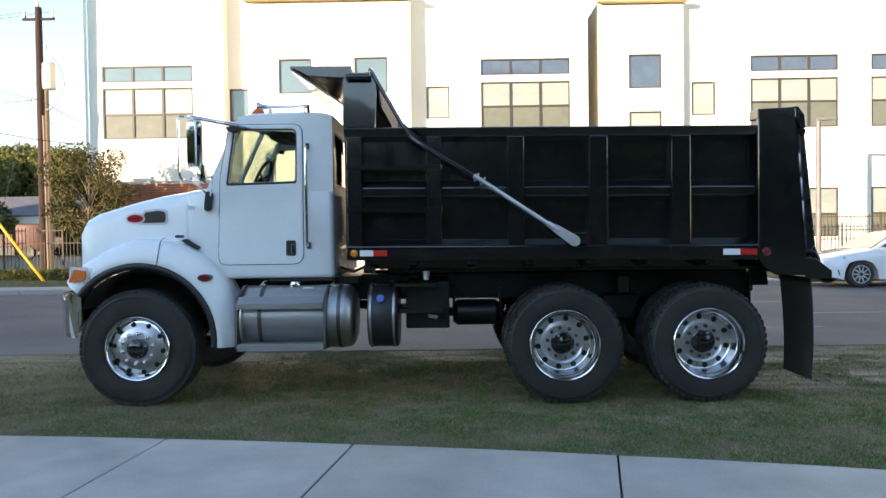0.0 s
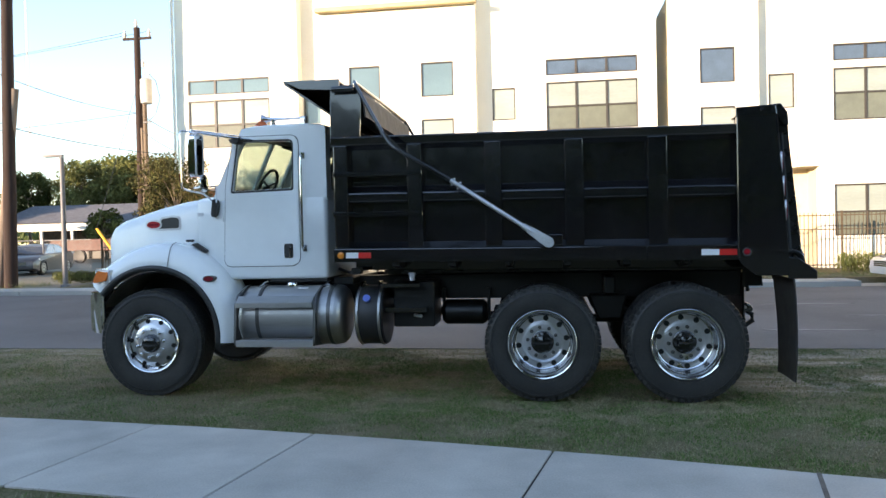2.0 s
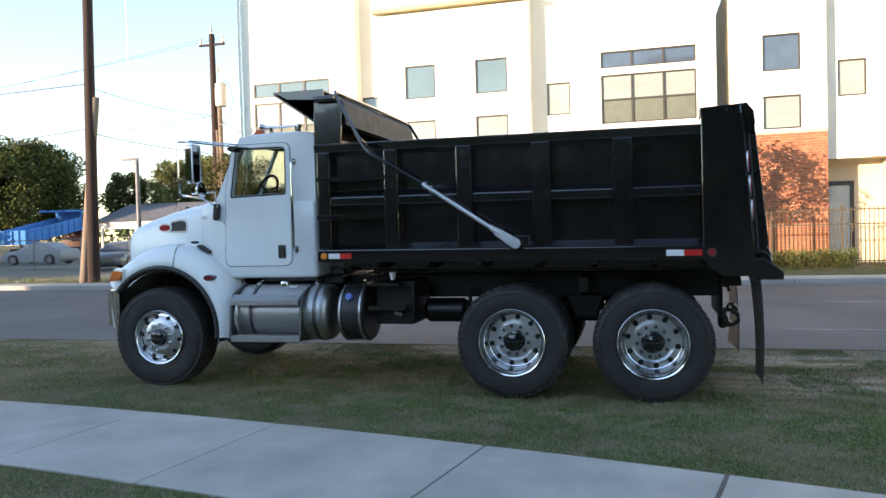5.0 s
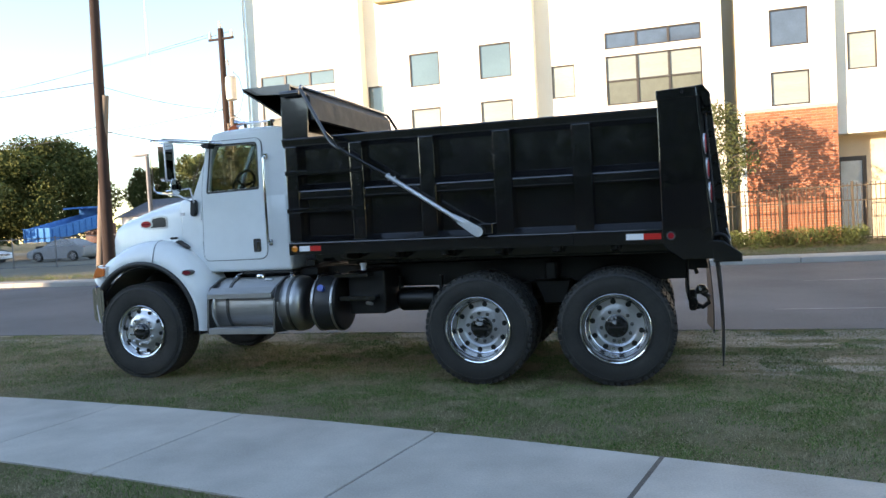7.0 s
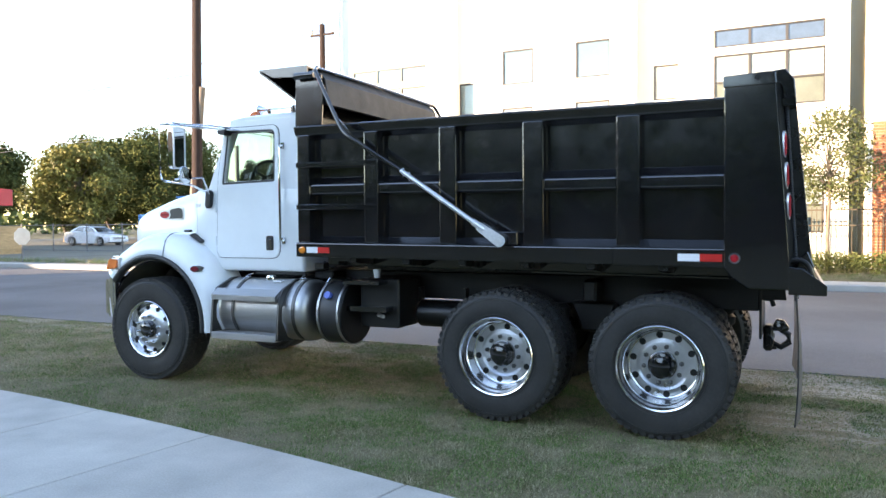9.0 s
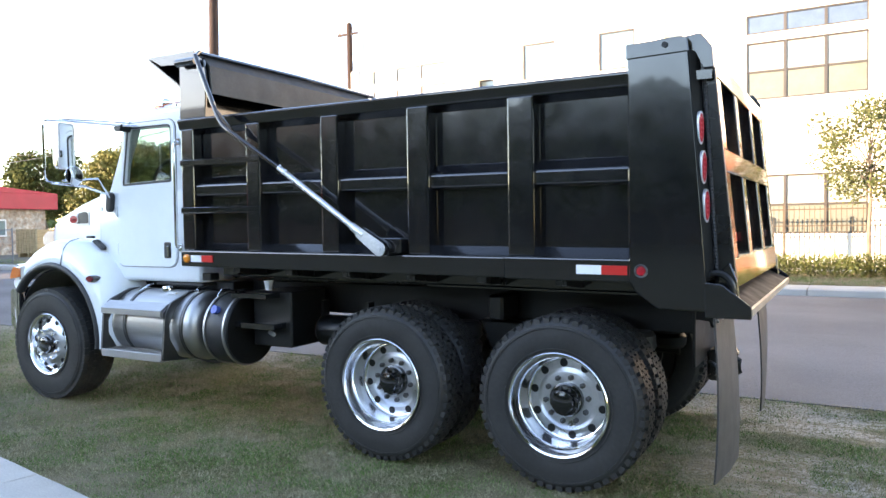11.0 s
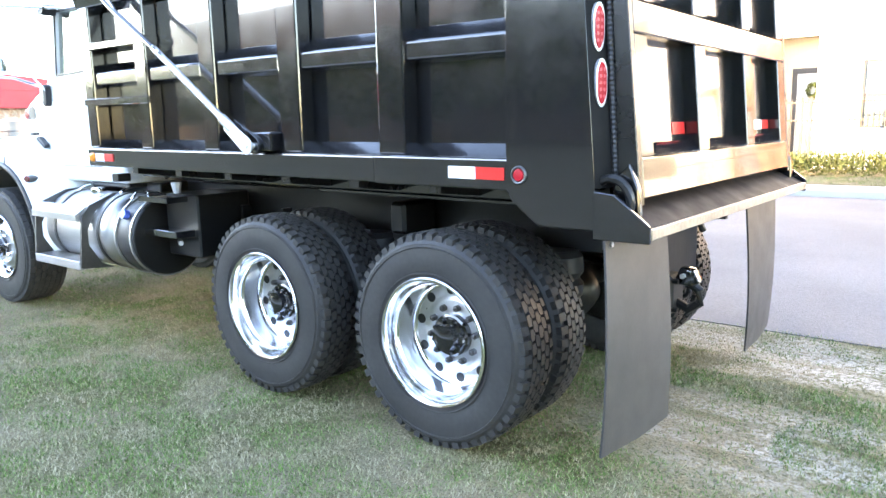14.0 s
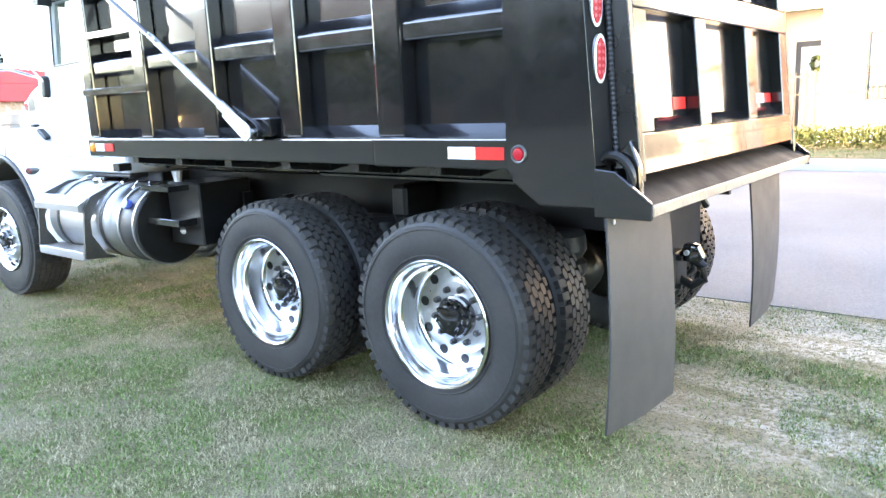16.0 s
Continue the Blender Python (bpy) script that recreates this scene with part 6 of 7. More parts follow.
for x in (2.95, 3.42):
    part("tank_hanger", box(B(), x, x + 0.03, 0.34, 0.42, 0.66, 1.0), CHASSIS, truck)
part("valve_stack", cyl(B(), (2.70, -0.02, 1.11), (2.70, -0.02, 1.19), 0.025, 8, 0.04), ZINC, truck, "small galvanised valve")
part("rail_junction", box(B(), 2.12, 2.22, -0.20, -0.1, 1.19, 1.25, bevel=0.006), CHASSIS, truck)
part("cab_mount", box(B(), 1.80, 2.02, 0.25, 1.65, 1.06, 1.14, bevel=0.01), CHASSIS, truck)
part("hose", tube(B(), [(1.82, 0.4, 1.22), (1.95, 0.35, 1.18), (2.1, 0.4, 1.24), (2.25, 0.45, 1.2)], 0.016, 8), PLASTIC, truck)
part("rear_mudguard_bar", box(B(), 0.80, 0.86, 0.02, 0.45, 0.42, 0.95, bevel=0.01), PLASTIC, truck)

# -- tail: mud flaps, hitch --
def flap(s):
    rings = []
    for k in range(9):
        t = k / 8
        z = 1.09 - 0.94 * t
        x = 6.235 + 0.04 * math.sin(2.2 * t) - 0.005 * t
        a, b = (-0.305, 0.328)
        rings.append([Vector((x - 0.03 * t, s(a), z + 0.012 * t)), Vector((x + 0.008 * math.sin(3 * t), s((a + b) / 2), z)), Vector((x + 0.008 * t, s(b), z - 0.005 * t)), Vector((x + 0.01 + 0.008 * t, s(b), z - 0.005 * t)), Vector((x + 0.01 + 0.008 * math.sin(3 * t), s((a + b) / 2), z)), Vector((x + 0.01 - 0.03 * t, s(a), z + 0.012 * t))])
    f = part("mud_flap", loft(B(), rings), FLAP, truck, "plain grey rubber mud flap")
    part("flap_bar", box(B(), 6.228, 6.234, min(s(-0.305), s(0.328)), max(s(-0.305), s(0.328)), 1.055, 1.10), CHASSIS, f)
    for y in (-0.26, -0.08, 0.12, 0.28):
        part("bolt", cyl(B(), (6.244, s(y), 1.072), (6.256, s(y), 1.072), 0.011, 8), ZINC, f)


both(flap)
part("rear_plate", box(B(), 5.98, 6.0, 0.45, mir(0.45), 0.66, 1.12, bevel=0.004), CHASSIS, truck, "black hitch plate")
hitch = part("pintle_hitch", box(B(), 6.0, 6.08, YC - 0.09, YC + 0.09, 0.50, 0.72, bevel=0.02), CHASSIS, truck, "black pintle tow hitch")
part("hook", tube(B(), [(6.07, YC, 0.56), (6.14, YC, 0.53), (6.20, YC, 0.57), (6.20, YC, 0.64), (6.14, YC, 0.68)], 0.028, 10), CHASSIS, hitch)
part("latch", prism(B(), [(6.06, 0.68), (6.10, 0.77), (6.17, 0.76), (6.21, 0.69), (6.17, 0.66), (6.10, 0.67)], "y", YC - 0.035, YC + 0.035, bevel=0.012, seg=2), BLACK, hitch)
part("latch_pin", cyl(B(), (6.12, YC - 0.06, 0.72), (6.12, YC + 0.06, 0.72), 0.014, 10), ZINC, hitch)
for dy in (-0.07, 0.07):
    for z in (0.53, 0.69):
        part("bolt", cyl(B(), (6.075, YC + dy, z), (6.105, YC + dy, z), 0.016, 6), CHASSIS, hitch)
    part("chain_eye", tube(B(), [(6.03 + 0.045 * math.sin(a), YC + 2.6 * dy, 0.60 + 0.05 * math.cos(a)) for a in (math.pi * k / 8 for k in range(9))], 0.014, 8), CHASSIS, hitch)
for y in (0.62, 1.28):
    part("glad_hand", tube(B(), [(6.0, y, 0.98), (6.07, y, 0.97), (6.08, y + 0.03, 0.92)], 0.022, 8), CHASSIS, truck)
part("hinge_tube", tube(B(), [(6.08, 0.2, 1.18), (6.08, 1.7, 1.18)], 0.05, 12), CHASSIS, truck)
both(lambda s: part("hinge_lug", prism(B(), [(5.98, 0.98), (6.18, 0.98), (6.15, 1.26), (6.0, 1.26)], "y", s(0.46), s(0.50)), CHASSIS, truck))

# ---- things round about ----
# pole wood is coloured darker to stand for lying out of the sun
POLE = material("shaded_weathered_pole", (0.030, 0.017, 0.014), 0.95, vary=0.25, scale=2, fine=30, stretch=(6, 6, 0.4), bump=0.004, bump_scale=20)
POLE_LT = material("bleached_pole", (0.20, 0.155, 0.12), 0.95, vary=0.2, scale=2, fine=30, stretch=(6, 6, 0.4))
GALV = material("dull_galvanised", (0.17, 0.17, 0.175), 0.6, 0.3, vary=0.12, spec=0.2)
CAN = material("pale_grey_paint", (0.55, 0.55, 0.52), 0.4, vary=0.08)
WIRE = material("black_cable", (0.02, 0.02, 0.02), 0.6)
YELLOW = material("yellow_plastic_guard", (0.80, 0.40, 0.02), 0.45, vary=0.08)
CAR_WHITE = material("pearl_white_paint", (0.78, 0.79, 0.80), 0.15, vary=0.02, coat=1.0)
CAR_GREY = material("dark_grey_car_paint", (0.05, 0.05, 0.055), 0.35, vary=0.08, coat=0.4)
CAR_SILVER = material("silver_car_paint", (0.30, 0.31, 0.32), 0.6, 0.0, vary=0.05, spec=0.15)
CAR_GLASS = material("dark_car_glass", (0.02, 0.022, 0.024), 0.05, vary=0.05, coat=1.0)
BLUE = material("bright_blue_paint", (0.05, 0.22, 0.50), 0.7, vary=0.12, spec=0.1)
RED_SHEET = material("red_sheet_metal", (0.50, 0.025, 0.035), 0.5, vary=0.12, scale=1.0)
RUST = material("rust_red_paint", (0.085, 0.024, 0.017), 0.6, vary=0.25)
STONE = material("tan_mixed_brick", (0.36, 0.22, 0.15), 0.9, vary=0.3, scale=2.5, fine=12, second=(0.5, 0.42, 0.34), blotch=0.15)
ROOF_GREY = material("weathered_sheet_roof", (0.14, 0.14, 0.15), 0.8, 0.0, vary=0.2, spec=0.1)
WALL_WHITE = material("white_shed_wall", (0.72, 0.70, 0.66), 0.8, vary=0.08)
WOOD = material("raw_crate_wood", (0.45, 0.30, 0.16), 0.85, vary=0.2, stretch=(1, 1, 6))
TWIG = material("russet_twig_leaf", (0.11, 0.075, 0.032), 0.8, vary=0.4, second=(0.055, 0.075, 0.028), blotch=0.3, spec=0.1)


def utility_pole(at, tall, r, mat, label, lean=(0, 0)):
    x, y, z = at
    p = thing("utility_pole", at, label, "utility pole", "poles")
    part("shaft", tube(B(), [(x, y, z - 0.3), (x + lean[0] * 0.5, y + lean[1] * 0.5, z + tall * 0.5), (x + lean[0], y + lean[1], z + tall)], [r, r * 0.88, r * 0.74], 14), mat, p)
    return p


near_pole = utility_pole((-13.95, 14.9, 0.1), 12.5, 0.215, POLE, "tall dark brown wooden utility pole beside the street", (0.25, 0))
stub = utility_pole((-14.45, 14.95, 0.1), 6.7, 0.17, POLE_LT, "short bleached wooden pole leaning against a tall pole", (0.85, 0))
pole = utility_pole((-15.25, 25.2, 0.1), 11.7, 0.19, POLE, "wooden utility pole with cross arm and grey transformer")
part("cross_arm", box(B(), -15.95, -14.5, 25.12, 25.2, 11.22, 11.33, bevel=0.01), POLE, pole)
for x, z in ((-15.85, 11.34), (-15.25, 11.82), (-14.6, 11.34), (-14.95, 9.9)):
    part("insulator", lathe(B(), [(0, 0.05), (0.08, 0.09), (0.12, 0.05), (0.2, 0.09), (0.26, 0.05), (0.32, 0.06), (0.36, 0.02)], (x, 25.16, z), "z", 12), CAN, pole)
can = part("transformer", lathe(B(), [(8.15, 0.22), (8.18, 0.27), (9.2, 0.27), (9.26, 0.29), (9.34, 0.2), (9.36, 0.05)], (-14.78, 25.1, 0), "z", 24), CAN, pole, "grey transformer can")
for dx in (-0.1, 0.12):
    part("bushing", lathe(B(), [(9.33, 0.035), (9.42, 0.06), (9.5, 0.035), (9.58, 0.05), (9.62, 0.02)], (-14.78 + dx, 25.1, 0), "z", 10), CAN, can)
part("bracket", box(B(), -15.1, -14.95, 25.05, 25.15, 8.4, 9.1), GALV, can)
part("tap_wire", tube(B(), [(-14.66, 25.1, 9.6), (-14.3, 25.1, 9.2), (-14.1, 25.1, 8.4), (-14.35, 25.1, 7.6), (-14.9, 25.1, 7.2)], 0.014, 5), WIRE, pole)
part("riser", tube(B(), [(-15.0, 25.05, 0.1), (-15.05, 25.05, 7.0)], 0.06, 8), POLE_LT, pole)
back_pole = utility_pole((-15.55, 26.2, 0.1), 8.4, 0.15, POLE_LT, "shorter weathered wooden pole with small arms")
part("arm", box(B(), -15.95, -15.15, 26.0, 26.07, 7.4, 7.47), GALV, back_pole)
mast = thing("radio_mast", (-118, 150, 0), "thin distant lattice radio mast", "mast")
part("lattice", tube(B(), [(-118, 150, 0), (-118, 150, 62)], 0.22, 4), CAN, mast)


def wire(a, b, sag, r=0.016):
    a, b = Vector(a), Vector(b)
    m = (a + b) / 2 - Vector((0, 0, 2 * sag))
    w = thing("overhead_cable", a, "thin black overhead cable slung from poles", "cable", "overhead cables")
    part("cable", tube(B(), arc(a, m, b, 14), r, 5), WIRE, w)


wire((-15.25, 25.2, 7.75), (-70, 32, 9.2), 1.1)
wire((-15.25, 25.2, 7.75), (-9.95, 22.0, 5.6), 0.25)
wire((-15.25, 25.2, 7.0), (-9.95, 20.5, 4.9), 0.2)
wire((-13.75, 14.9, 7.15), (-15.25, 25.2, 7.75), 0.2, 0.012)
wire((-13.75, 14.9, 5.7), (-75, 30, 7.8), 0.8)
wire((-13.75, 14.9, 5.5), (-9.98, 19.4, 4.9), 0.15)
wire((-13.75, 14.9, 7.3), (-70, 12, 9.0), 1.0)
wire((-15.85, 25.16, 11.6), (-80, 40, 13.5), 1.2, 0.01)
wire((-14.6, 25.16, 11.6), (-80, 36, 13.2), 1.4, 0.01)


def street_lamp(x, y, tall, arm, label):
    s = thing("street_lamp", (x, y, 0.12), label, "street lamp", "street lamps")
    part("pole", tube(B(), [(x, y, 0.1), (x, y, tall)], [0.085, 0.07], 12), GALV, s)
    part("base", lathe(B(), [(0.12, 0.16), (0.2, 0.15), (0.22, 0.09), (0.3, 0.08)], (x, y, 0), "z", 16), GALV, s)
    part("head", loft(B(), [[Vector((x + t * arm, y + w, tall + 0.02 + h)) for w, h in ((-q, 0), (q, 0), (q, 0.07), (-q, 0.07))] for t, q in ((-0.08, 0.05), (0.15, 0.07), (0.5, 0.12), (1.0, 0.11))]), GALV, s)


street_lamp(-11.82, 14.75, 4.42, -0.62, "slim grey street lamp with a flat head")
street_lamp(14.12, 15.25, 4.80, 0.5, "slim pale street lamp before the townhouses")
guy = thing("guy_wire_guard", (-10.3, 16.4, 0.13), "yellow plastic guard on a slanting guy wire", "guard")
part("guard", tube(B(), [(-10.30, 16.4, 0.13), (-11.75, 16.4, 2.08)], 0.05, 10), YELLOW, guy)
part("cable", tube(B(), [(-11.75, 16.4, 2.08), (-15.1, 24.9, 9.0)], 0.01, 5), WIRE, guy)
iron_fence(-12.1, -8.3, 17.2, 0.14, 1.72, "dark bronze iron picket fence beside the corner house")
iron_fence(-1.0, 3.15, 17.3, 0.17, 1.79, "dark bronze iron picket fence before the entrance")


# -- cars --
def car(x, y, z, flip, paint, label, size=4.75):
    """A sedan with its nose towards -x, or +x if flipped; (x, y) is the nose's near corner."""
    c = thing("car", (x, y, z), label, "car", "parked cars")
    k = size / 4.75
    W = 1.82
    P = lambda u, v, h: Vector((x + (u if not flip else size / k - u) * k, y + v, z + h * k))
    prof = [(0.02, 0.30), (0.0, 0.45), (0.03, 0.62), (0.12, 0.72), (0.6, 0.86), (1.25, 0.96), (2.2, 1.0), (3.4, 1.02), (4.3, 1.04), (4.68, 0.98), (4.74, 0.75), (4.72, 0.42), (4.6, 0.28)]
    low = [(4.35, 0.2), (4.30, 0.45), (4.18, 0.62), (3.98, 0.69), (3.77, 0.69), (3.57, 0.62), (3.45, 0.45), (3.42, 0.2), (1.45, 0.2), (1.42, 0.45), (1.30, 0.62), (1.10, 0.69), (0.89, 0.69), (0.69, 0.62), (0.57, 0.45), (0.52, 0.2)]
    outline = prof + low
    rings = [[P(u, v, h) for u, h in [(u + (0.16 * max(0, 1 - u / 0.7) if i in (0, 4) else 0) - (0.10 * max(0, (u - 4.2) / 0.5) if i in (0, 4) else 0), h * (0.985 if i in (0, 4) and h > 0.7 else 1)) for u, h in outline]] for i, v in enumerate((0.0, 0.06, W / 2, W - 0.06, W))]
    part("body", loft(B(), rings), paint, c, angle=40)
    roof = [(1.30, 0.96), (1.95, 1.33), (2.3, 1.43), (2.9, 1.46), (3.4, 1.42), (4.2, 1.05)]
    rr = [[P(u, 0.10 + (0.16 * (h - 0.96) / 0.5 if i in (0, 3) else 0) if i < 2 else W - 0.10 - (0.16 * (h - 0.96) / 0.5 if i == 3 else 0), h) for u, h in roof] for i in range(4)]
    rr[1] = [p + Vector((0, 0.22, 0.012)) for p in rr[0]]
    rr[2] = [p + Vector((0, -0.22, 0.012)) for p in rr[3]]
    part("greenhouse", loft(B(), rr), paint, c, angle=40)
    for near in (0, 1):
        q = lambda u, h: P(u, (0.10 + 0.16 * (h - 0.96) / 0.5 - 0.006) if near == 0 else (W - 0.10 - 0.16 * (h - 0.96) / 0.5 + 0.006), h)
        for us in ([(1.55, 1.02), (2.02, 1.31), (2.32, 1.38), (2.68, 1.40), (2.68, 1.02)], [(2.76, 1.02), (2.76, 1.40), (3.05, 1.40), (3.36, 1.36), (3.85, 1.06)]):
            lo = [q(u, h) for u, h in us]
            bm = B()
            loft(bm, [lo, [p + Vector((0, 0.02 if near == 0 else -0.02, 0)) for p in lo]])
            part("side_window", bm, CAR_GLASS, c)
        for u in (0.995, 3.875):
            m = P(u, 0.0 if near == 0 else W, 0.335)
            e = 1 if near == 0 else -1
            w = part("wheel", lathe(B(), [(m.y - 0.005 * e, 0.22), (m.y - 0.012 * e, 0.30), (m.y + 0.01 * e, 0.333), (m.y + 0.2 * e, 0.333), (m.y + 0.21 * e, 0.2)], (m.x, 0, m.z), "y", 32), RUBBER, c)
            bm = B()
            for s in range(10):
                a = 2 * math.pi * s / 10
                d, n = Vector((math.cos(a), 0, math.sin(a))), Vector((-math.sin(a), 0, math.cos(a)))
                cc = Vector((m.x, m.y - 0.012 * e, m.z))
                loft(bm, [[cc + d * 0.05 - n * 0.02, cc + d * 0.05 + n * 0.02, cc + d * 0.225 + n * 0.012, cc + d * 0.225 - n * 0.012], [p + Vector((0, 0.02 * e, 0)) for p in (cc + d * 0.05 - n * 0.02, cc + d * 0.05 + n * 0.02, cc + d * 0.225 + n * 0.012, cc + d * 0.225 - n * 0.012)]])
            lathe(bm, [(m.y - 0.016 * e, 0.215), (m.y - 0.016 * e, 0.235), (m.y + 0.02 * e, 0.235), (m.y + 0.02 * e, 0.215)], (m.x, 0, m.z), "y", 32, closed=True)
            part("rim", bm, ZINC, w)
        v0 = 0.10 if near == 0 else W - 0.10
        e = 1 if near == 0 else -1
        hl = [P(0.10, v0 - 0.02 * e, 0.62), P(0.62, v0 - 0.115 * e, 0.74), P(0.58, v0 - 0.11 * e, 0.80), P(0.14, v0 - 0.01 * e, 0.70)]
        bm = B()
        loft(bm, [hl, [p + Vector((0.0, 0.08 * e, 0.0)) for p in hl]])
        part("headlamp", bm, LENS, c)
        bm = B()
        hl = [P(0.05, v0 - 0.0 * e, 0.33), P(0.46, v0 - 0.107 * e, 0.32), P(0.42, v0 - 0.107 * e, 0.46), P(0.05, v0, 0.43)]
        loft(bm, [hl, [p + Vector((0.0, 0.06 * e, 0.0)) for p in hl]])
        part("bumper_vent", bm, PLASTIC, c)
        bm = B()
        tl = [P(4.50, v0 - 0.09 * e, 0.80), P(4.72, v0, 0.80), P(4.70, v0, 0.93), P(4.45, v0 - 0.09 * e, 0.93)]
        loft(bm, [tl, [p + Vector((0, 0.06 * e, 0)) for p in tl]])
        part("tail_lamp", bm, RED, c)
    bm = B()
    for h in (0.50, 0.55, 0.60):
        a, b = P(-0.012, 0.35, h), P(0.03, W - 0.35, h + 0.03)
        box(bm, min(a.x, b.x), max(a.x, b.x), a.y, b.y, a.z, b.z)
    part("grille", bm, CHROME, c)
    ws = [P(1.36, 0.2, 1.0), P(1.93, 0.3, 1.325), P(1.93, W - 0.3, 1.325), P(1.36, W - 0.2, 1.0)]
    bm = B()
    loft(bm, [[p + Vector((-0.012 if not flip else 0.012, 0, 0.012)) for p in ws], [p + Vector((0.02 if not flip else -0.02, 0, -0.02)) for p in ws]])
    part("windscreen", bm, CAR_GLASS, c)
    return c


car(12.45, 11.75, 0.014, False, CAR_WHITE, "white sedan with grey alloy wheels parked by the kerb")
car(-19.5, 23.2, 0.12, False, CAR_GREY, "dark grey sedan parked in the dusty yard").rotation_euler.z = radians(105)
car(-37.2, 33.0, 0.12, False, CAR_SILVER, "silver car parked behind the yard fence", 5.0)
car(-46.0, 33.5, 0.12, True, CAR_WHITE, "white car parked behind the yard fence", 5.2)

# blue tipper in the yard, bed sloping up to its headboard
bt = thing("blue_tipper", (-35.5, 36, 0.12), "bright blue tipper truck with a slanted bed in the yard", "dump truck")
part("bed", prism(B(), [(-39.6, 1.55), (-39.6, 2.55), (-32.4, 3.75), (-32.4, 2.65)], "y", 35.0, 35.12), BLUE, bt)
part("bed_far_side", prism(B(), [(-39.6, 1.55), (-39.6, 2.55), (-32.4, 3.75), (-32.4, 2.65)], "y", 37.2, 37.3), BLUE, bt)
part("bed_floor", prism(B(), [(-39.6, 1.5), (-39.6, 1.62), (-32.4, 2.75), (-32.4, 2.6)], "y", 35.12, 37.2), BLUE, bt)
part("tail_board", box(B(), -39.72, -39.6, 35.0, 37.3, 1.5, 2.6), BLUE, bt)
for y in (35.05, 35.6, 36.15, 36.7, 37.18):
    part("tail_rib", box(B(), -39.80, -39.72, y - 0.06, y + 0.06, 1.52, 2.58), BLUE, bt)
part("headboard", prism(B(), [(-32.4, 2.6), (-32.25, 2.6), (-32.25, 4.35), (-32.4, 4.35)], "y", 35.0, 37.3), BLUE, bt)
part("cab_guard", prism(B(), [(-34.6, 4.15), (-34.6, 4.3), (-31.6, 4.4), (-31.6, 4.25)], "y", 35.0, 37.3), BLUE, bt)
for k in range(9):
    x = -39.5 + 0.86 * k
    part("bed_rib", box(B(), x, x + 0.12, 34.9, 35.0, 1.6 + 0.166 * 0.86 * k, 2.5 + 0.166 * 0.86 * k), BLUE, bt)
part("cab", box(B(), -32.0, -30.4, 35.1, 37.2, 1.0, 2.9, bevel=0.15, seg=2), RUST, bt)
part("chassis", box(B(), -39.2, -30.3, 35.6, 36.7, 0.9, 1.2), CHASSIS, bt)
for x in (-37.9, -36.6, -31.2):
    part("wheel", lathe(B(), [(34.95, 0.3), (34.93, 0.5), (34.97, 0.52), (35.25, 0.52), (35.28, 0.3)], (x, 0, 0.64), "y", 24), RUBBER, bt)
    part("far_wheel", lathe(B(), [(37.0, 0.3), (37.02, 0.52), (37.3, 0.52), (37.32, 0.3)], (x, 0, 0.64), "y", 24), RUBBER, bt)
bt.location, bt.rotation_euler.z = (-41.6, 41.9, 0.12), radians(100)
rt = thing("red_truck", (-30, 44, 0.12), "rust red flatbed truck parked before a shed", "truck")
part("bed", box(B(), -33.5, -27.5, 43, 45, 1.0, 1.9, bevel=0.05), RUST, rt)
part("cab", box(B(), -27.4, -25.6, 43, 45, 0.7, 2.6, bevel=0.2, seg=2), RUST, rt)
for x in (-32.3, -31.1, -26.5):
    part("wheel", lathe(B(), [(42.95, 0.3), (42.93, 0.48), (43.25, 0.48), (43.28, 0.3)], (x, 0, 0.6), "y", 24), RUBBER, rt)

# sheds
sh = thing("shed", (-30, 56, 0.1), "long open shed with white fascia and grey sheet roof", "shed", "sheds")
# shade inside the open bays is put into the back wall's dark colour
part("wall", box(B(), -45, -16, 57, 62, 0.1, 3.2), ROOF_GREY, sh, "back wall coloured dark for the shaded open bays", smooth=False)
part("fascia", box(B(), -45, -16, 51.7, 52.0, 2.75, 3.45), WALL_WHITE, sh, "bright white fascia", smooth=False)
part("roof", prism(B(), [(51.4, 3.45), (62.6, 3.2), (57, 5.3)], "x", -45.6, -15.4), ROOF_GREY, sh, smooth=False)
for x in (-44.8, -41, -38, -32, -26, -20, -16.3):
    part("post", box(B(), x, x + 0.2, 51.75, 51.95, 0.1, 2.75), WALL_WHITE, sh, smooth=False)
for x in (-41, -33, -25, -19):
    part("shed_door", box(B(), x, x + 2.6, 56.9, 56.98, 0.12, 2.9), CHASSIS, sh, smooth=False)

# red-roofed store to the west
st = thing("store", (-48, 14, 0.1), "low brick store with a bright red roof fascia", "store")
part("wall", box(B(), -60, -40.3, -6, 24.6, 0.0, 3.1), STONE, st, smooth=False)
part("fascia", box(B(), -60.6, -39.8, -6.6, 25.2, 3.05, 4.1, bevel=0.02), RED_SHEET, st, "red sheet metal fascia", smooth=False)
part("roof", prism(B(), [(-6.6, 4.1), (25.2, 4.1), (9, 5.6)], "x", -60.6, -39.8), RED_SHEET, st, smooth=False)
for y in (2.0, 8.0, 14.6, 20.5):
    w = part("window", box(B(), -40.32, -40.24, y, y + 1.5, 1.3, 2.4), WALL_WHITE, st, smooth=False)
    part("pane", box(B(), -40.23, -40.215, y + 0.1, y + 1.4, 1.4, 2.3), TEAL, w, smooth=False)
part("air_unit", box(B(), -39.75, -39.3, 17.6, 18.8, 3.2, 3.9, bevel=0.03), ZINC, st)
cr = thing("crate", (-34.6, 20.6, 0.1), "stacked raw wooden slat crate on pallets", "crate")
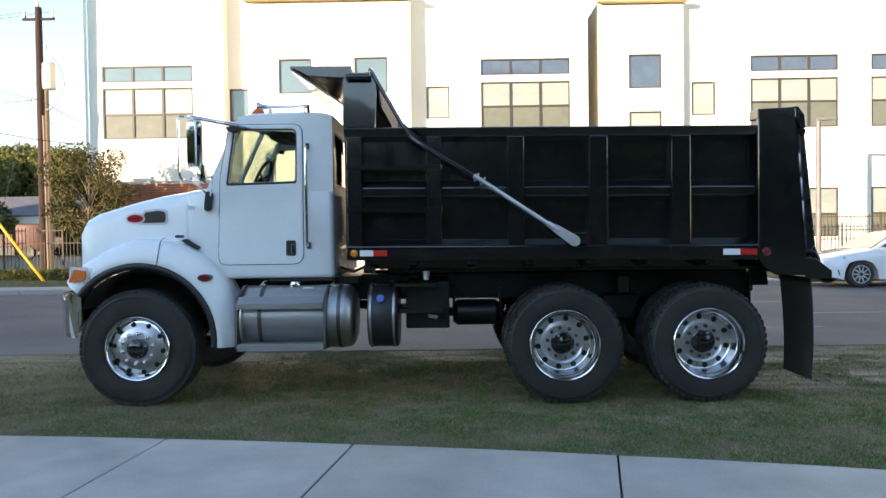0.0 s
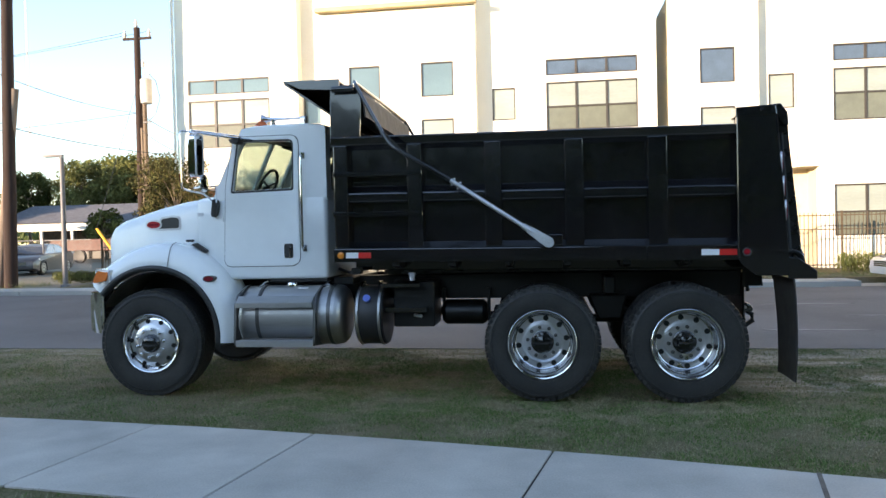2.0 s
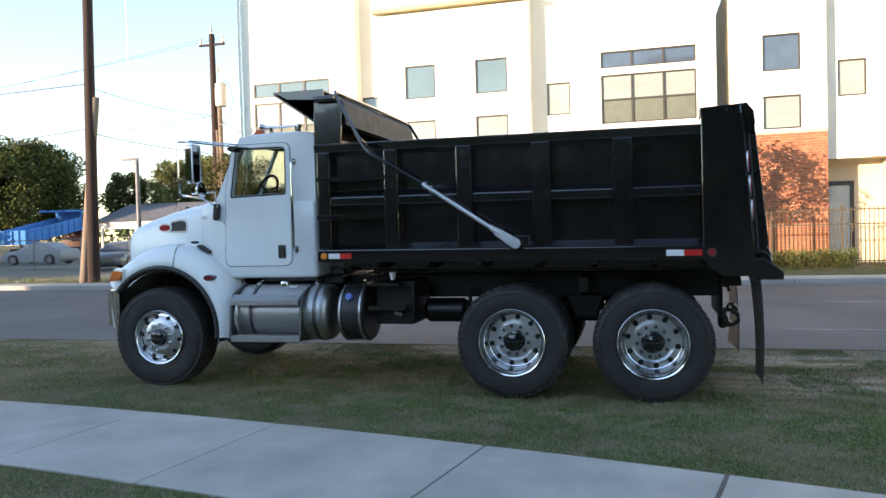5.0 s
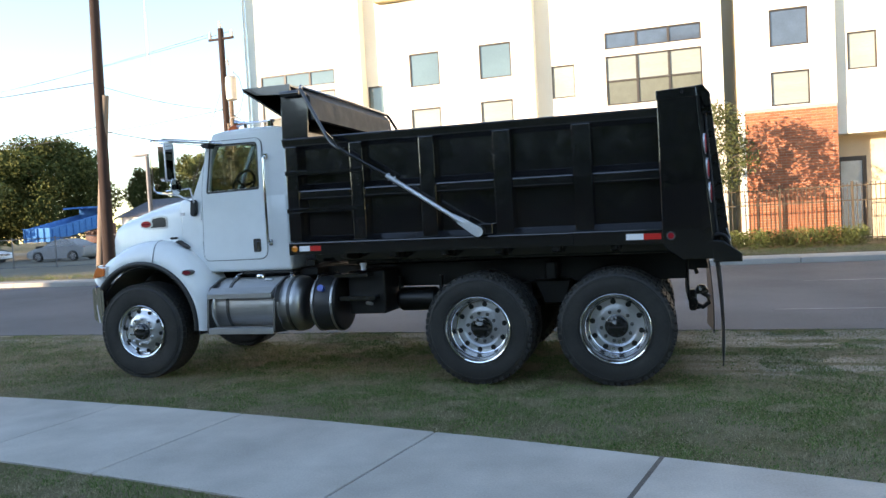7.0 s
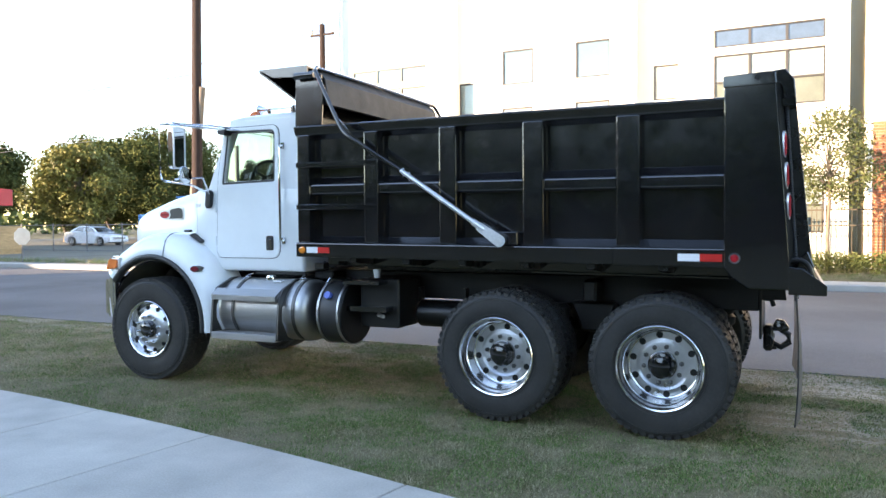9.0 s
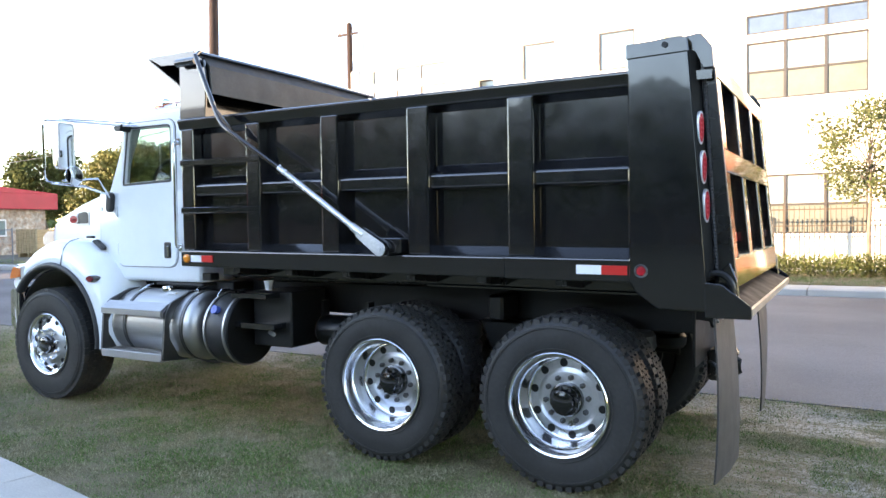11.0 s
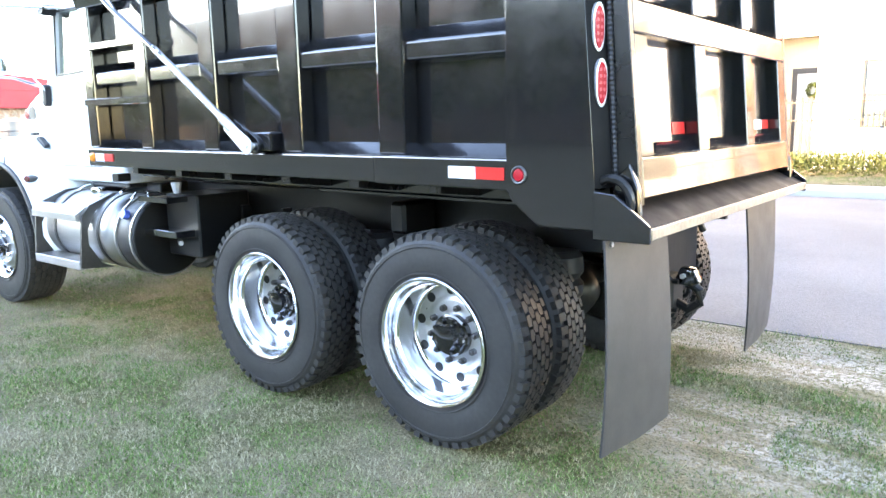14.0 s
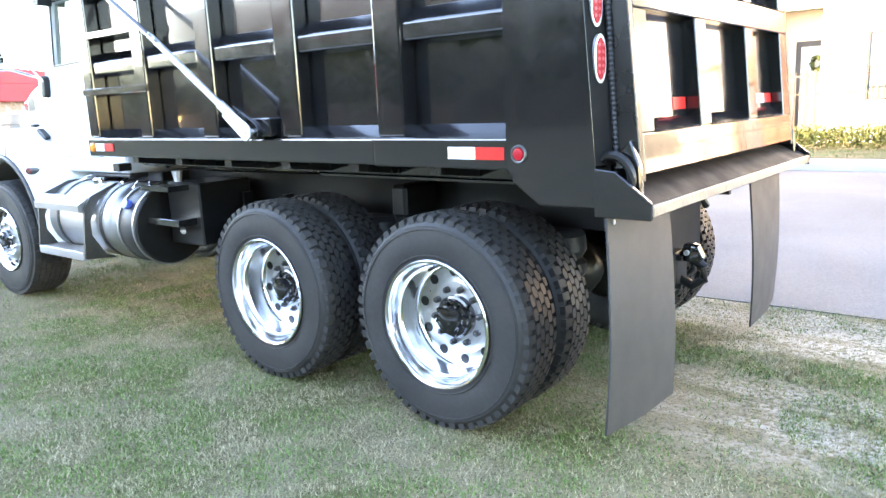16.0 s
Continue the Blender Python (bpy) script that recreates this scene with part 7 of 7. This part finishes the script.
for k in range(8):
    part("slat", box(B(), -35.6 + 0.27 * k, -35.4 + 0.27 * k, 19.9, 19.96, 0.35, 1.75), WOOD, cr, smooth=False)
part("inner_box", box(B(), -35.6, -33.5, 19.97, 21.4, 0.35, 1.7), WOOD, cr, smooth=False)
for x in (-35.5, -34.6, -33.7):
    part("skid", box(B(), x, x + 0.15, 19.95, 21.4, 0.1, 0.34), WOOD, cr, smooth=False)
sg = thing("traffic_sign", (-22.7, 14.0, 0.1), "pale back of an octagonal traffic sign on a post", "sign")
part("plate", prism(B(), [(14.0 + 0.38 * math.cos(math.pi / 8 + k * math.pi / 4), 1.25 + 0.38 * math.sin(math.pi / 8 + k * math.pi / 4)) for k in range(8)], "x", -22.72, -22.71), CAN, sg, smooth=False)
part("post", box(B(), -22.75, -22.722, 13.98, 14.02, 0.0, 1.75), GALV, sg, smooth=False)


# chain-link yard fence: posts, rails and a net of wires
def chain_fence(x0, x1, y, tall, label):
    f = thing("chain_link_fence", ((x0 + x1) / 2, y, 0.12), label, "fence", "yard fences")
    x = x0
    while x <= x1:
        part("post", cyl(B(), (x, y, 0.05), (x, y, tall + 0.1), 0.035, 8), GALV, f)
        x += 3.0
    for z in (0.2, tall):
        part("rail", cyl(B(), (x0, y, z), (x1, y, z), 0.022, 6), GALV, f)
    v, fc = [], []
    n = int((x1 - x0) / 0.16)
    for k in range(-int(tall / 0.16), n):
        for s in (1, -1):
            a, b = x0 + 0.16 * k, x0 + 0.16 * k + (tall - 0.2)
            za, zb = (0.2, tall) if s == 1 else (tall, 0.2)
            if a < x0:
                za, a = za + (x0 - a) * s, x0
            if b > x1:
                zb, b = zb - (b - x1) * s, x1
            i = len(v)
            v += [(a, y, za), (b, y, zb), (b, y + 0.001, zb + 0.008), (a, y + 0.001, za + 0.008)]
            fc.append((i, i + 1, i + 2, i + 3))
    me = plain_mesh("netting", [tuple(Vector(p) - ORIGIN[f.name]) for p in v], fc, GALV)
    o = new("netting", me)
    o.parent = f
    tagged(o, "woven wire netting", kind="stuff")


chain_fence(-62, -17.5, 24.5, 1.75, "grey chain link fence round the yard")
chain_fence(-60, -27, 12.4 + 2.4, 1.7, "grey chain link fence along the pavement")

# trees of the yard and distance
for x, y, tall, spread, bare, m, seed, lab in (
    (-53.0, 50.5, 11.0, 6.0, 1.8, LEAF_YD, 61, "broad dark green oak behind the yard"),
    (-64.0, 53, 11.0, 6.2, 1.8, LEAF_YD, 62, "broad dark green oak behind the yard"),
    (-52.2, 65, 9.4, 2.7, 3.2, LEAF_YD, 65, "tall rounded tree behind the sheds"),
    (-46.6, 66, 10.4, 3.3, 2.4, LEAF_OL, 66, "tall green tree behind the sheds"),
    (-42.6, 67, 10.9, 3.9, 2.0, LEAF_OL, 67, "tall green tree behind the sheds"),
    (-38.4, 66, 10.6, 3.9, 2.0, LEAF_OL, 68, "tall green tree behind the sheds"),
    (-34.6, 65, 10.0, 3.7, 1.8, LEAF_OL, 63, "tall green tree behind the sheds"),
    (-66, 40.5, 9.6, 3.9, 2.8, LEAF_YD, 69, "sparse dark tree beyond the store"),
    (-61, 45, 7.0, 3.4, 1.5, LEAF_YD, 70, "sparse dark tree beyond the store"),
    (-47.5, 36, 8.4, 3.7, 1.8, LEAF_GOLD, 71, "yellowing tree beside the store"),
    (-84, 40, 6.4, 4.0, 1.6, LEAF_YD, 72, "low dark tree beyond the store"),
    (-33.5, 50, 4.2, 1.5, 0.8, LEAF_YD, 74, "small bushy tree by the shed")):
    tree((x, y, 0.1), tall, spread, bare, m, seed, lab, int(1300 * spread * spread), 0.15, 0.22, "yard trees", 30)
tree((-8.75, 16.4, 0.15), 4.4, 1.45, 1.3, TWIG, 77, "loose shrubby tree with russet twigs", 8000, 0.045, 0.06, clumps=18)
tree((-9.6, 17.9, 0.15), 3.7, 1.3, 1.0, LEAF_YD, 78, "green shrubby tree by the fence", 9000, 0.05, 0.06, clumps=16)
hedge(-13.5, -9.5, 16.5, 17.0, 0.14, 0.45, 9, "low ragged shrubs below the iron fence")
wreath = thing("door_wreath", (2.65, FY + 1.12, 2.3), "round green wreath hung on an entrance door", "wreath")
leaves("foliage", [((2.65 + 0.13 * math.cos(a), FY + 1.12, 2.3 + 0.17 * math.sin(a)), (0.07, 0.04, 0.07)) for a in (2 * math.pi * k / 12 for k in range(12))], 420, 0.035, LEAF_DK, wreath, 91)
# far line of trees that closes the horizon
far_cl = []
rng_far = random.Random(7)
for k in range(150):
    a = radians(rng_far.uniform(-10, 200))
    d = rng_far.uniform(150, 210)
    far_cl.append(((5 + d * math.cos(a), d * math.sin(a), rng_far.uniform(2, 4.5)), (9, 9, rng_far.uniform(3, 5))))
tagged(leaves("distant_woods", far_cl, 16000, 0.9, LEAF_DK, None, 92), "low dark line of distant woods", "woods", kind="stuff")

grass("roadside_weeds", -30, -13, 14.6, 15.9, 9000, 0.22, "ragged green weeds along the yard", z=0.12, seed=12)
